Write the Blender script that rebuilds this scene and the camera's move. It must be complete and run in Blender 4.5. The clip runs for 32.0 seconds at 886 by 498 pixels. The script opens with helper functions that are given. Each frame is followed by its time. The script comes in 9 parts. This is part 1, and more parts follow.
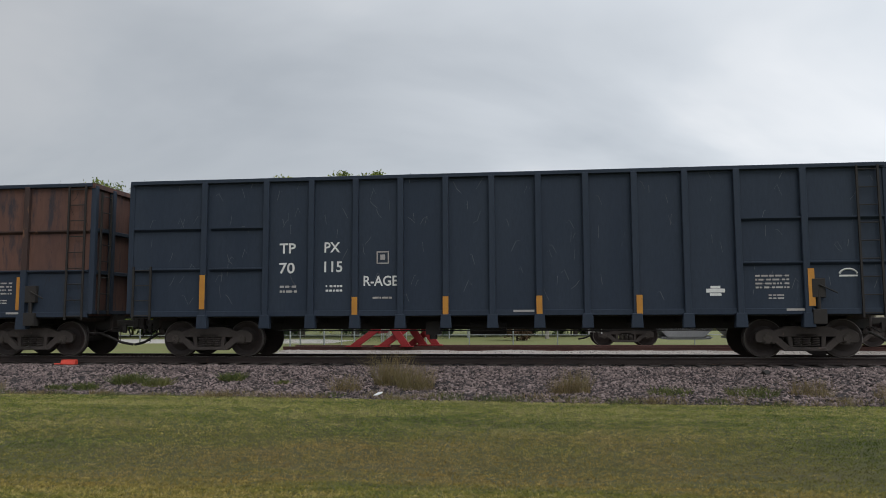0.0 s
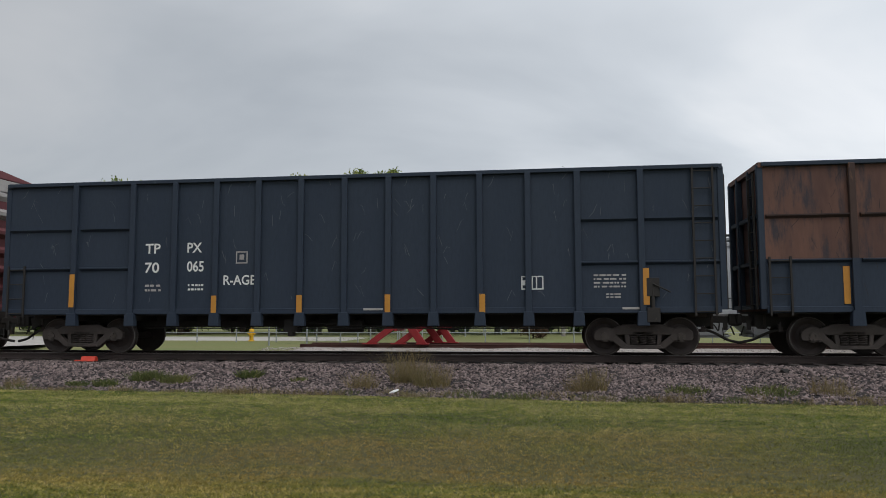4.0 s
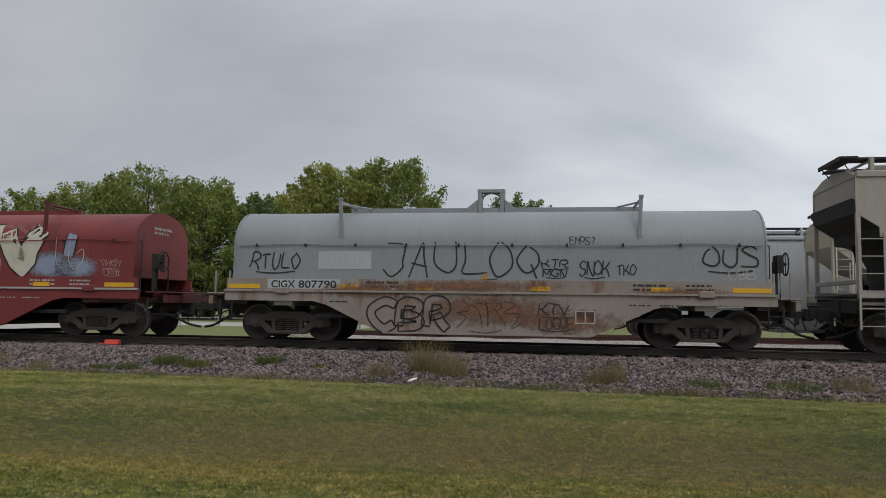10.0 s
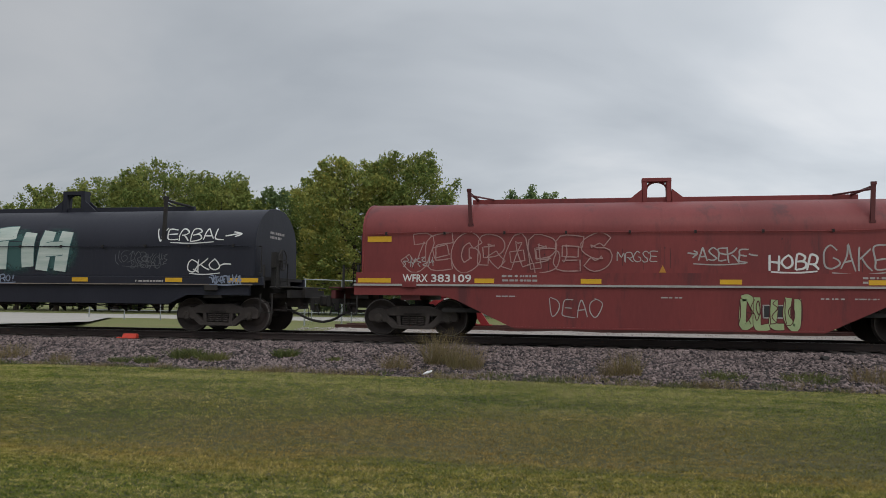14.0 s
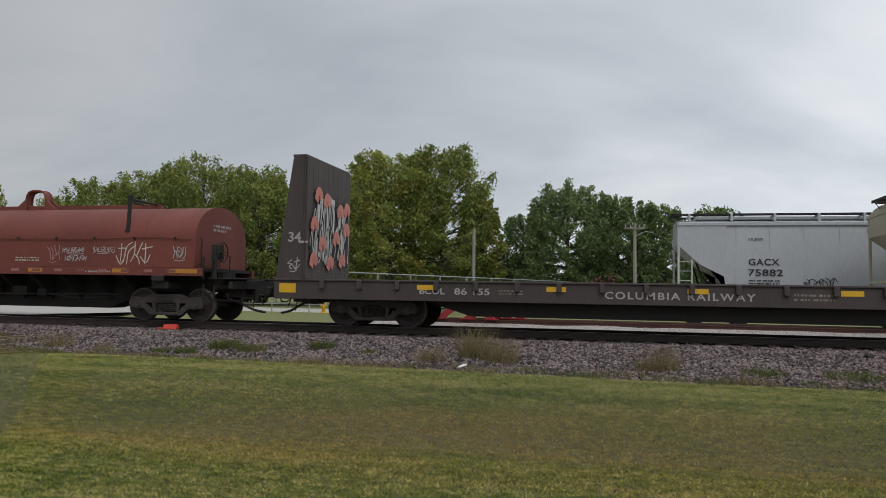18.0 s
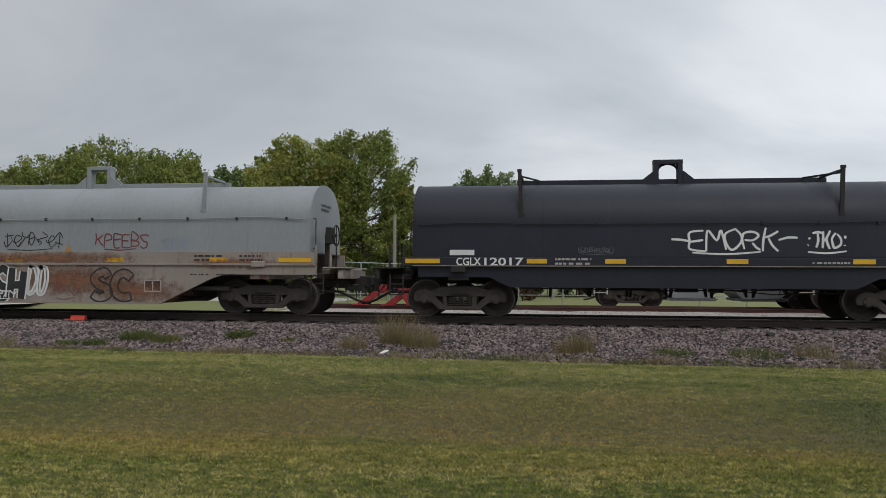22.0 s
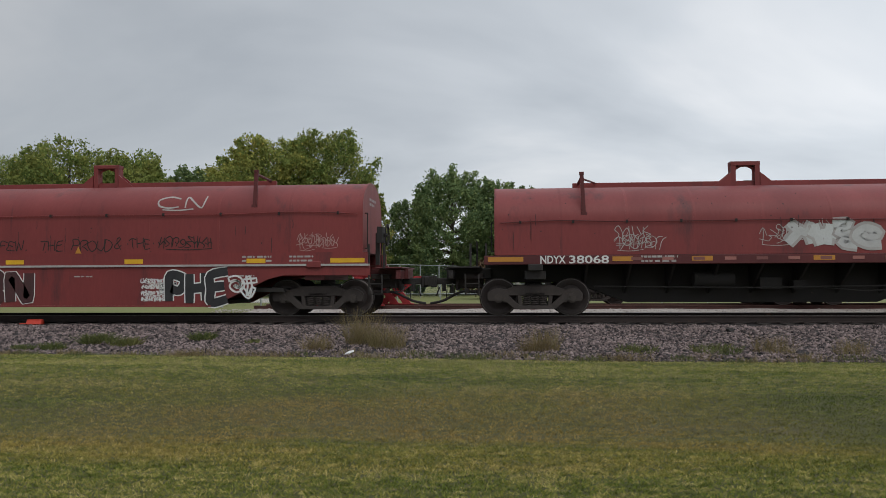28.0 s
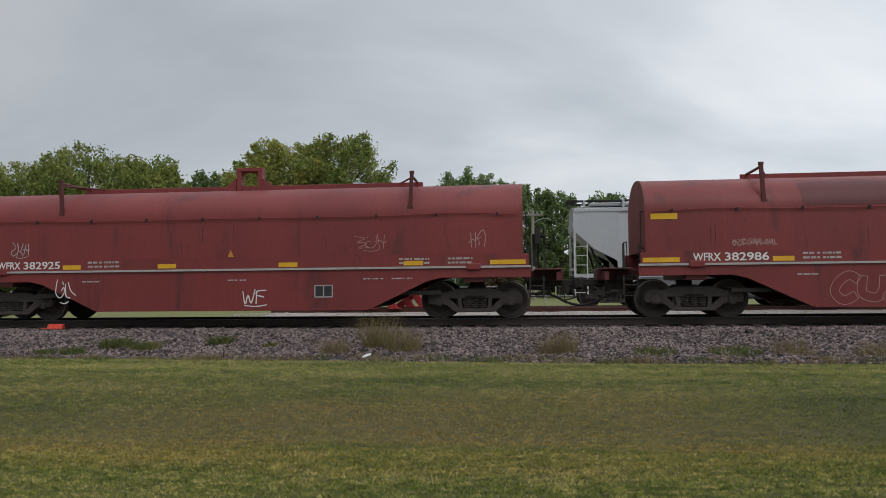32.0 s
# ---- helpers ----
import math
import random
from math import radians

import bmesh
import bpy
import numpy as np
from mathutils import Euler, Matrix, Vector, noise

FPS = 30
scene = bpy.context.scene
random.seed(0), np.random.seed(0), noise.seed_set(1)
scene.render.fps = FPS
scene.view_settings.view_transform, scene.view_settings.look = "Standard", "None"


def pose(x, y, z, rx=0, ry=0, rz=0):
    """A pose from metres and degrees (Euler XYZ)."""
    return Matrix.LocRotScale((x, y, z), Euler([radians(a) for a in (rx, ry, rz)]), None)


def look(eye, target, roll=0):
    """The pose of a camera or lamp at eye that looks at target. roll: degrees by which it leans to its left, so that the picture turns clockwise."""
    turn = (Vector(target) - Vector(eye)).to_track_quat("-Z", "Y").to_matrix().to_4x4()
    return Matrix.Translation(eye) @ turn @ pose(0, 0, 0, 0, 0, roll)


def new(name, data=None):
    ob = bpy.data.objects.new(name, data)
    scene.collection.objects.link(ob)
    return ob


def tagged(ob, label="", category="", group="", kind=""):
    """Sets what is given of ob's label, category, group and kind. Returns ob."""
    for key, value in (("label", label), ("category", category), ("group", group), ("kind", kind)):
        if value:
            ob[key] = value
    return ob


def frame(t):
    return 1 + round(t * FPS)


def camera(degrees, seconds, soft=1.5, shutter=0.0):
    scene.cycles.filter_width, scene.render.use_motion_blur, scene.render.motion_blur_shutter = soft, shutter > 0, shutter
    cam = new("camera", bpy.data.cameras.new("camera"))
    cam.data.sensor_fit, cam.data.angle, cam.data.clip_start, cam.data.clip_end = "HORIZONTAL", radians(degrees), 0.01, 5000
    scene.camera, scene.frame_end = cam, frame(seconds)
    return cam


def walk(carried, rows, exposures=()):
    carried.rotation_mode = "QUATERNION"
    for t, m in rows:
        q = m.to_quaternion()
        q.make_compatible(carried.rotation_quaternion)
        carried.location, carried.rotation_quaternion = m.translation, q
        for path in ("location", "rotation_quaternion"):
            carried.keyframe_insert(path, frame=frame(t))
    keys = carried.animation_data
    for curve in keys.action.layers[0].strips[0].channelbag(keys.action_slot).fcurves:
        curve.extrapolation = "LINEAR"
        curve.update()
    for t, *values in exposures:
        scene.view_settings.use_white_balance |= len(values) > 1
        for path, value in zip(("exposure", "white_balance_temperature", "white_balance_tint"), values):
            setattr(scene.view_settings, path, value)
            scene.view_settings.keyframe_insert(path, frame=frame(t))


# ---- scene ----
# ------------------------------------------------------------ camera
LENS = 61.04
EYE = 0.95          # height of the eye over the rail heads of the main track
TRACK = 19.61       # distance to the middle of the main track
PATH = [
    (0.0, 6.95, 5.30, 0.21), (0.5, 7.53, 5.43, 0.07), (1.0, 7.91, 5.42, 0.07), (1.5, 8.07, 5.44, 0.01), (2.0, 7.80, 5.39, -0.08),
    (2.5, 7.69, 5.27, -0.11), (4.5, 8.30, 5.12, 0.14), (5.0, 8.35, 5.15, 0.09), (5.5, 8.17, 5.13, 0.00), (6.0, 8.01, 5.10, -0.15),
    (6.5, 8.16, 4.94, -0.27), (7.0, 8.11, 4.94, -0.37), (7.5, 8.42, 4.99, -0.43), (8.0, 8.93, 4.87, -0.36),
    (8.5, 9.06, 4.70, -0.43), (9.0, 9.02, 4.54, -0.68), (9.5, 9.22, 4.43, -0.74), (10.0, 9.61, 4.31, -0.79),
    (10.5, 9.92, 4.02, -0.81), (11.0, 9.71, 3.80, -0.85), (11.5, 10.04, 3.55, -0.77), (12.0, 10.06, 3.62, -0.69),
    (12.5, 10.02, 3.73, -0.71), (13.0, 9.94, 3.69, -0.69), (13.5, 10.32, 3.71, -0.57), (14.0, 10.73, 3.76, -0.54),
    (14.5, 12.20, 3.57, -0.44), (15.0, 14.14, 3.42, -0.53), (15.5, 16.08, 3.37, -0.57), (16.4, 21.4, 3.30, -0.85), (17.0, 27.1, 3.20, -1.10), (17.2, 27.9, 3.16, -1.16), (17.5, 23.78, 3.13, -1.20),
    (17.6, 21.04, 3.14, -1.15), (17.7, 18.52, 3.16, -1.08), (17.8, 16.39, 3.19, -1.02), (17.9, 14.68, 3.22, -0.97), (18.0, 13.40, 3.23, -0.93),
    (18.1, 12.54, 3.15, -0.88), (18.2, 11.97, 3.04, -0.83), (18.3, 11.66, 2.94, -0.78), (18.5, 11.28, 2.78, -0.69), (19.0, 9.96, 2.67, -0.79), (19.5, 8.57, 2.70, -0.48),
    (20.0, 8.06, 2.62, -0.32), (20.5, 7.78, 2.49, -0.32), (21.0, 7.80, 2.34, -0.33), (21.5, 7.84, 2.35, -0.18),
    (22.0, 7.40, 2.23, -0.29), (22.5, 7.04, 2.23, -0.23), (23.0, 6.45, 2.15, -0.47), (23.5, 6.18, 2.00, -0.40),
    (24.0, 5.69, 1.89, -0.28), (24.5, 5.60, 1.83, -0.25), (25.0, 5.43, 2.00, -0.23), (25.5, 5.07, 1.96, -0.12),
    (26.0, 4.95, 2.12, -0.12), (26.5, 4.69, 2.14, 0.04), (28.5, 4.87, 2.23, 0.35), (29.0, 5.02, 2.38, 0.41),
    (29.5, 5.03, 2.39, 0.45), (30.0, 5.02, 2.34, 0.31), (30.5, 5.24, 2.36, 0.27), (31.0, 5.27, 2.44, 0.41),
    (31.5, 5.57, 2.32, 0.47), (32.0, 5.99, 2.41, 0.60),
]
cam = camera(LENS, 32.0, 0.6)
walk(cam, [(t, pose(0, 0, EYE, 90 + pitch, roll, yaw)) for t, yaw, pitch, roll in PATH],
     [(0, 0.06), (6.5, 0.05), (8, -0.08), (13.5, -0.07), (15.5, -0.01), (17.4, 0.03), (18.5, -0.04), (20, 0.0), (32, 0.0)])

# ------------------------------------------------------------ light
SUN_EL, SUN_AZ = 52, 150
world = bpy.data.worlds.new("overcast_sky")
scene.world = world
world.use_nodes = True


def link(tree, a, b):
    tree.links.new(a, b)


def build_sky():
    nt = world.node_tree
    n = nt.nodes
    n.clear()
    out = n.new("ShaderNodeOutputWorld")
    bg = n.new("ShaderNodeBackground")
    sky = n.new("ShaderNodeTexSky")
    sky.sky_type, sky.sun_disc = "NISHITA", False
    sky.sun_elevation, sky.sun_rotation = radians(SUN_EL), radians(SUN_AZ)
    tc = n.new("ShaderNodeTexCoord")
    sep = n.new("ShaderNodeSeparateXYZ")
    link(nt, tc.outputs["Generated"], sep.inputs[0])

    def math_node(op, a, b=None):
        m = n.new("ShaderNodeMath")
        m.operation = op
        for k, v in enumerate((a, b)):
            if v is None:
                continue
            if isinstance(v, (int, float)):
                m.inputs[k].default_value = v
            else:
                link(nt, v, m.inputs[k])
        return m.outputs[0]

    # cloud deck: directions laid out on a level sheet overhead
    up = math_node("ADD", math_node("MAXIMUM", sep.outputs[2], 0.0), 0.30)
    px, py = math_node("DIVIDE", sep.outputs[0], up), math_node("DIVIDE", sep.outputs[1], up)
    com = n.new("ShaderNodeCombineXYZ")
    link(nt, px, com.inputs[0])
    link(nt, py, com.inputs[1])
    mp = n.new("ShaderNodeMapping")
    mp.inputs["Rotation"].default_value = (0, 0, radians(24))
    mp.inputs["Scale"].default_value = (0.75, 1.15, 1)
    link(nt, com.outputs[0], mp.inputs[0])
    big = n.new("ShaderNodeTexNoise")
    big.inputs["Scale"].default_value, big.inputs["Detail"].default_value = 1.0, 5
    big.inputs["Roughness"].default_value, big.inputs["Distortion"].default_value = 0.5, 0.7
    link(nt, mp.outputs[0], big.inputs["Vector"])
    ramp = n.new("ShaderNodeValToRGB")
    els = ramp.color_ramp.elements
    els[0].position, els[0].color = 0.30, (0.400, 0.432, 0.470, 1)
    els[1].position, els[1].color = 0.70, (0.680, 0.692, 0.710, 1)
    mid = els.new(0.50)
    mid.color = (0.515, 0.546, 0.582, 1)
    link(nt, big.outputs["Fac"], ramp.inputs[0])
    # the deck is brighter towards the sunward side, low over the right
    side = math_node("MULTIPLY_ADD", sep.outputs[0], 0.52)
    side.node.inputs[2].default_value = 1.0
    # an overcast deck is brightest overhead
    zen = math_node("MULTIPLY_ADD", math_node("MAXIMUM", math_node("SUBTRACT", sep.outputs[2], 0.36), 0.0), 1.35)
    zen.node.inputs[2].default_value = 1.0
    side = math_node("MULTIPLY", side, zen)
    glow = n.new("ShaderNodeMix")
    glow.data_type, glow.blend_type = "RGBA", "MULTIPLY"
    glow.inputs["Factor"].default_value = 1.0
    link(nt, ramp.outputs[0], glow.inputs["A"])
    link(nt, side, glow.inputs["B"])
    mix = n.new("ShaderNodeMix")
    mix.data_type = "RGBA"
    mix.inputs["Factor"].default_value = 0.93
    dim = n.new("ShaderNodeVectorMath")
    dim.operation = "SCALE"
    dim.inputs["Scale"].default_value = 0.10
    link(nt, sky.outputs[0], dim.inputs[0])
    link(nt, dim.outputs[0], mix.inputs["A"])
    link(nt, glow.outputs["Result"], mix.inputs["B"])
    link(nt, mix.outputs["Result"], bg.inputs["Color"])
    bg.inputs["Strength"].default_value = 1.17
    link(nt, bg.outputs[0], out.inputs[0])


build_sky()
sun = new("sun", bpy.data.lights.new("sun", "SUN"))
sun.data.energy, sun.data.angle, sun.data.color = 0.75, radians(25), (1.0, 0.97, 0.92)
sun.matrix_basis = look((30 * math.sin(radians(SUN_AZ)), 30 * math.cos(radians(SUN_AZ)), 30 * math.tan(radians(SUN_EL))), (0, 0, 0))
scene.view_settings.exposure = 0.0

# ------------------------------------------------------------ materials
MATS = {}


def material(name, base, second=None, spot=None, scale=2.0, fine=40.0, rough=0.6, metal=0.0, bump=0.15,
             amount=0.5, spot_at=0.62, spot_soft=0.06, stretch=(1, 1, 1), fine_amount=0.25, rand=0.0, spec=0.4, island=0.0, coords="Object"):
    """Two scales of colour variation, patches of a third colour (rust, dirt), fine relief."""
    if name in MATS:
        return MATS[name]
    m = bpy.data.materials.new(name)
    m.use_nodes = True
    nt = m.node_tree
    n = nt.nodes
    bsdf = n["Principled BSDF"]
    bsdf.inputs["Roughness"].default_value, bsdf.inputs["Metallic"].default_value = rough, metal
    bsdf.inputs["Specular IOR Level"].default_value = spec
    tc, info = n.new("ShaderNodeTexCoord"), n.new("ShaderNodeObjectInfo")
    off = n.new("ShaderNodeVectorMath")
    off.operation = "SCALE"
    off.inputs[0].default_value = (37, 53, 71)
    link(nt, info.outputs["Random"], off.inputs["Scale"])
    add = n.new("ShaderNodeVectorMath")
    link(nt, tc.outputs[coords], add.inputs[0])
    link(nt, off.outputs[0], add.inputs[1])
    mp = n.new("ShaderNodeMapping")
    mp.inputs["Scale"].default_value = stretch
    link(nt, add.outputs[0], mp.inputs[0])

    def noise_tex(s, d, r=0.55):
        t = n.new("ShaderNodeTexNoise")
        t.inputs["Scale"].default_value, t.inputs["Detail"].default_value, t.inputs["Roughness"].default_value = s, d, r
        link(nt, mp.outputs[0], t.inputs["Vector"])
        return t.outputs["Fac"]

    def ramp(sock, a, b):
        r = n.new("ShaderNodeMapRange")
        r.inputs["From Min"].default_value, r.inputs["From Max"].default_value = a, b
        link(nt, sock, r.inputs["Value"])
        return r.outputs[0]

    def mixed(fac, a, b, blend="MIX"):
        x = n.new("ShaderNodeMix")
        x.data_type, x.blend_type = "RGBA", blend
        for key, v in (("Factor", fac), ("A", a), ("B", b)):
            if isinstance(v, (int, float)):
                x.inputs[key].default_value = v
            elif isinstance(v, tuple):
                x.inputs[key].default_value = (*v, 1)
            else:
                link(nt, v, x.inputs[key])
        return x.outputs["Result"]

    def scaled(sock, k):
        q = n.new("ShaderNodeMath")
        q.operation = "MULTIPLY"
        q.inputs[1].default_value = k
        link(nt, sock, q.inputs[0])
        return q.outputs[0]

    second = second or tuple(c * 0.7 for c in base)
    large = noise_tex(scale, 5)
    small = noise_tex(fine, 4, 0.65)
    col = mixed(scaled(ramp(large, 0.3, 0.7), amount), base, second)
    col = mixed(scaled(ramp(small, 0.35, 0.75), fine_amount), col, tuple(c * 0.45 for c in base))
    if spot:
        patch = noise_tex(scale * 2.3, 7, 0.68)
        col = mixed(ramp(patch, spot_at, spot_at + spot_soft), col, spot)
    if rand:
        col = mixed(scaled(info.outputs["Random"], rand), col, second)
    if island:
        geo = n.new("ShaderNodeNewGeometry")
        col = mixed(scaled(geo.outputs["Random Per Island"], island), col, second)
    link(nt, col, bsdf.inputs["Base Color"])
    rr = n.new("ShaderNodeMath")
    rr.operation = "MULTIPLY_ADD"
    rr.inputs[1].default_value, rr.inputs[2].default_value = 0.25, rough - 0.1
    link(nt, large, rr.inputs[0])
    link(nt, rr.outputs[0], bsdf.inputs["Roughness"])
    if bump:
        b = n.new("ShaderNodeBump")
        b.inputs["Strength"].default_value, b.inputs["Distance"].default_value = bump, 0.02
        link(nt, small, b.inputs["Height"])
        link(nt, b.outputs[0], bsdf.inputs["Normal"])
    MATS[name] = m
    return m


UP = (1.0, 1.0, 0.22)    # streaks run down the sides
M_BLACK = material("black_car_paint", (0.017, 0.018, 0.027), (0.027, 0.028, 0.038), (0.06, 0.060, 0.072), 0.9, 22, 0.5, spec=0.25, amount=0.7, spot_at=0.70, spot_soft=0.1, stretch=UP)
M_FADED = material("faded_brown_paint", (0.148, 0.076, 0.056), (0.085, 0.048, 0.042), (0.042, 0.036, 0.042), 1.5, 12, 0.75, amount=0.9, spot_at=0.52, spot_soft=0.14, stretch=UP, spec=0.25)
M_STAKE = material("dark_worn_stake_paint", (0.070, 0.040, 0.032), (0.034, 0.028, 0.030), (0.15, 0.08, 0.05), 1.4, 20, 0.75, amount=0.9, spot_at=0.60, spot_soft=0.08, stretch=UP, spec=0.25)
M_GONBLACK = material("blue_black_gondola_paint", (0.022, 0.032, 0.051), (0.034, 0.045, 0.064), (0.076, 0.086, 0.106), 0.9, 22, 0.65, amount=0.8, spot_at=0.68, spot_soft=0.1, stretch=UP, spec=0.22)
M_BOXRED = material("boxcar_red_paint", (0.178, 0.054, 0.060), (0.128, 0.043, 0.049), (0.23, 0.085, 0.088), 0.8, 18, 0.6, spec=0.25, amount=0.8, spot_at=0.72, spot_soft=0.1, stretch=UP)
M_RED = material("red_car_paint", (0.215, 0.040, 0.038), (0.150, 0.031, 0.031), (0.100, 0.028, 0.029), 0.55, 17, 0.5, amount=0.9, spec=0.3, spot_at=0.56, spot_soft=0.12, stretch=UP)
M_REDWORN = material("worn_red_paint", (0.275, 0.040, 0.047), (0.205, 0.032, 0.037), (0.060, 0.017, 0.020), 0.7, 17, 0.5, amount=0.8, spec=0.3, spot_at=0.645, spot_soft=0.03, stretch=(0.8, 0.8, 0.9))
M_BROWN = material("brown_car_paint", (0.190, 0.055, 0.042), (0.130, 0.042, 0.033), (0.24, 0.088, 0.065), 0.7, 17, 0.6, amount=0.9, spec=0.25, spot_at=0.68, spot_soft=0.08, stretch=UP)
M_MAROON = material("dark_maroon_paint", (0.118, 0.030, 0.030), (0.078, 0.023, 0.024), (0.165, 0.055, 0.048), 0.7, 17, 0.5, amount=0.9, spec=0.25, spot_at=0.70, spot_soft=0.08, stretch=UP)
M_RUSTY = material("rusty_paint", (0.200, 0.068, 0.044), (0.125, 0.050, 0.040), (0.29, 0.118, 0.062), 0.9, 14, 0.7, amount=0.9, spot_at=0.60, spot_soft=0.08, stretch=UP)
M_GREY = material("grey_car_paint", (0.252, 0.265, 0.273), (0.206, 0.218, 0.227), (0.168, 0.118, 0.084), 0.6, 17, 0.55, amount=0.7, spot_at=0.76, spot_soft=0.08, stretch=UP)
M_GREYRUST = material("rust_stained_grey_paint", (0.300, 0.268, 0.240), (0.235, 0.185, 0.150), (0.143, 0.055, 0.029), 0.55, 14, 0.65, amount=0.9, spot_at=0.56, spot_soft=0.12, stretch=UP)
M_HOPA = material("beige_grey_paint", (0.405, 0.338, 0.272), (0.335, 0.276, 0.222), (0.262, 0.200, 0.152), 0.5, 15, 0.6, amount=0.7, spot_at=0.72, spot_soft=0.1, stretch=UP)
M_HOPB = material("rust_streaked_grey_paint", (0.355, 0.315, 0.282), (0.285, 0.245, 0.215), (0.235, 0.125, 0.07), 0.55, 15, 0.6, amount=0.8, spot_at=0.69, spot_soft=0.06, stretch=UP)
M_HOPC = material("light_grey_paint", (0.410, 0.426, 0.443), (0.353, 0.369, 0.385), (0.246, 0.238, 0.221), 0.5, 15, 0.55, amount=0.6, spot_at=0.74, spot_soft=0.1, stretch=UP)
M_CREAM = material("cream_paint", (0.426, 0.394, 0.295), (0.369, 0.336, 0.246), (0.246, 0.205, 0.148), 0.5, 15, 0.55, amount=0.6, spot_at=0.74, spot_soft=0.1, stretch=UP)
# first hopper's bays: beige darker than its body, with dark blotches
M_BAYA = material("dark_blotched_beige_paint", (0.27, 0.245, 0.20), (0.20, 0.175, 0.145), (0.10, 0.085, 0.07), 1.4, 15, 0.75, amount=0.8, spot_at=0.58, spot_soft=0.2)
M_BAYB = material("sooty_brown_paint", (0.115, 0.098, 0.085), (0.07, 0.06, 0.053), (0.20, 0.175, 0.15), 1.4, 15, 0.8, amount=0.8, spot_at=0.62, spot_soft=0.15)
M_FLAT = material("dark_brown_frame_paint", (0.068, 0.052, 0.048), (0.049, 0.039, 0.039), (0.135, 0.078, 0.058), 0.8, 15, 0.7, amount=0.7, spot_at=0.68, spot_soft=0.08, stretch=UP)
# grimy underframe black; also colours in the shade under the hopper slope sheets
M_UNDER = material("black_steel_grime_and_shade", (0.020, 0.018, 0.017), (0.034, 0.029, 0.026), (0.055, 0.042, 0.034), 2.5, 30, 0.8, amount=0.7, spot_at=0.64)
M_TRUCK = material("dusty_cast_steel", (0.060, 0.049, 0.044), (0.040, 0.033, 0.030), (0.10, 0.072, 0.058), 5, 45, 0.85, amount=0.7, spot_at=0.62, bump=0.3)
M_WHEEL = material("brown_wheel_steel", (0.040, 0.029, 0.026), (0.026, 0.020, 0.019), (0.072, 0.040, 0.030), 6, 40, 0.7, amount=0.6)
M_TREAD = material("polished_wheel_rim", (0.17, 0.15, 0.14), (0.10, 0.09, 0.085), None, 8, 60, 0.5, metal=0.5, amount=0.5)
M_CAP = material("bearing_cap_steel", (0.065, 0.052, 0.045), (0.04, 0.034, 0.03), (0.12, 0.06, 0.035), 12, 60, 0.7, amount=0.6)
M_BLUECAP = material("blue_bearing_cap", (0.035, 0.085, 0.15), (0.03, 0.05, 0.075), None, 12, 60, 0.6, amount=0.6)
M_YELLOW = material("yellow_reflective_tape", (0.70, 0.40, 0.018), (0.56, 0.30, 0.02), (0.25, 0.15, 0.05), 3, 40, 0.45, amount=0.6, spot_at=0.70)
M_ORANGE = material("faded_orange_tape", (0.50, 0.225, 0.03), (0.38, 0.16, 0.03), (0.16, 0.09, 0.05), 3, 40, 0.5, amount=0.6, spot_at=0.66)
M_WHITE = material("white_lettering", (0.72, 0.72, 0.70), (0.52, 0.51, 0.49), None, 3, 40, 0.6, amount=0.6)
M_DIMWHITE = material("weathered_white_lettering", (0.42, 0.40, 0.38), (0.28, 0.25, 0.24), None, 3, 30, 0.7, amount=0.8)
M_BLKPAINT = material("black_lettering", (0.018, 0.018, 0.02), (0.05, 0.05, 0.05), None, 3, 40, 0.6, amount=0.5)
M_SILVER = material("silver_spray_paint", (0.50, 0.51, 0.50), (0.38, 0.37, 0.36), None, 1.5, 25, 0.5, amount=0.8)
M_BLUE = material("blue_spray_paint", (0.022, 0.095, 0.33), (0.03, 0.15, 0.40), None, 1.5, 25, 0.5, amount=0.8)
M_CYAN = material("cyan_spray_paint", (0.05, 0.26, 0.40), (0.08, 0.40, 0.46), None, 1.5, 25, 0.5, amount=0.8)
M_TEAL = material("dark_teal_spray_paint", (0.03, 0.085, 0.09), (0.05, 0.14, 0.14), None, 1.5, 25, 0.5, amount=0.8)
M_SLATE = material("slate_green_spray_paint", (0.062, 0.10, 0.102), (0.04, 0.075, 0.08), None, 1.5, 25, 0.5, amount=0.8)
M_MINT = material("mint_spray_paint", (0.42, 0.55, 0.47), (0.34, 0.48, 0.44), None, 1.5, 25, 0.5, amount=0.8)
M_PINK = material("salmon_spray_paint", (0.52, 0.19, 0.15), (0.40, 0.13, 0.10), None, 1.5, 25, 0.5, amount=0.8)
M_LILAC = material("pale_blue_spray_paint", (0.24, 0.29, 0.38), (0.18, 0.20, 0.27), None, 1.5, 25, 0.5, amount=0.8)
M_CREAMPAINT = material("cream_spray_paint", (0.55, 0.52, 0.42), (0.40, 0.37, 0.30), (0.27, 0.19, 0.15), 1.8, 25, 0.55, amount=0.8, spot_at=0.66)
M_DUSTPINK = material("dusty_pink_spray_paint", (0.36, 0.15, 0.125), (0.26, 0.10, 0.085), None, 1.8, 25, 0.6, amount=0.8)
M_STREAK = material("streaked_white_mint_paint", (0.54, 0.58, 0.53), (0.20, 0.32, 0.28), (0.045, 0.07, 0.07), 1.3, 25, 0.55, amount=0.75, spot_at=0.66, spot_soft=0.05, stretch=(0.5, 1, 5))
M_GREYPAINT = material("dull_grey_spray_paint", (0.24, 0.21, 0.185), (0.19, 0.155, 0.135), None, 1.5, 25, 0.6, amount=0.8)
M_PALEPINK = material("pale_pink_chalk_line", (0.40, 0.25, 0.23), (0.30, 0.16, 0.15), None, 3, 30, 0.7, amount=0.8)
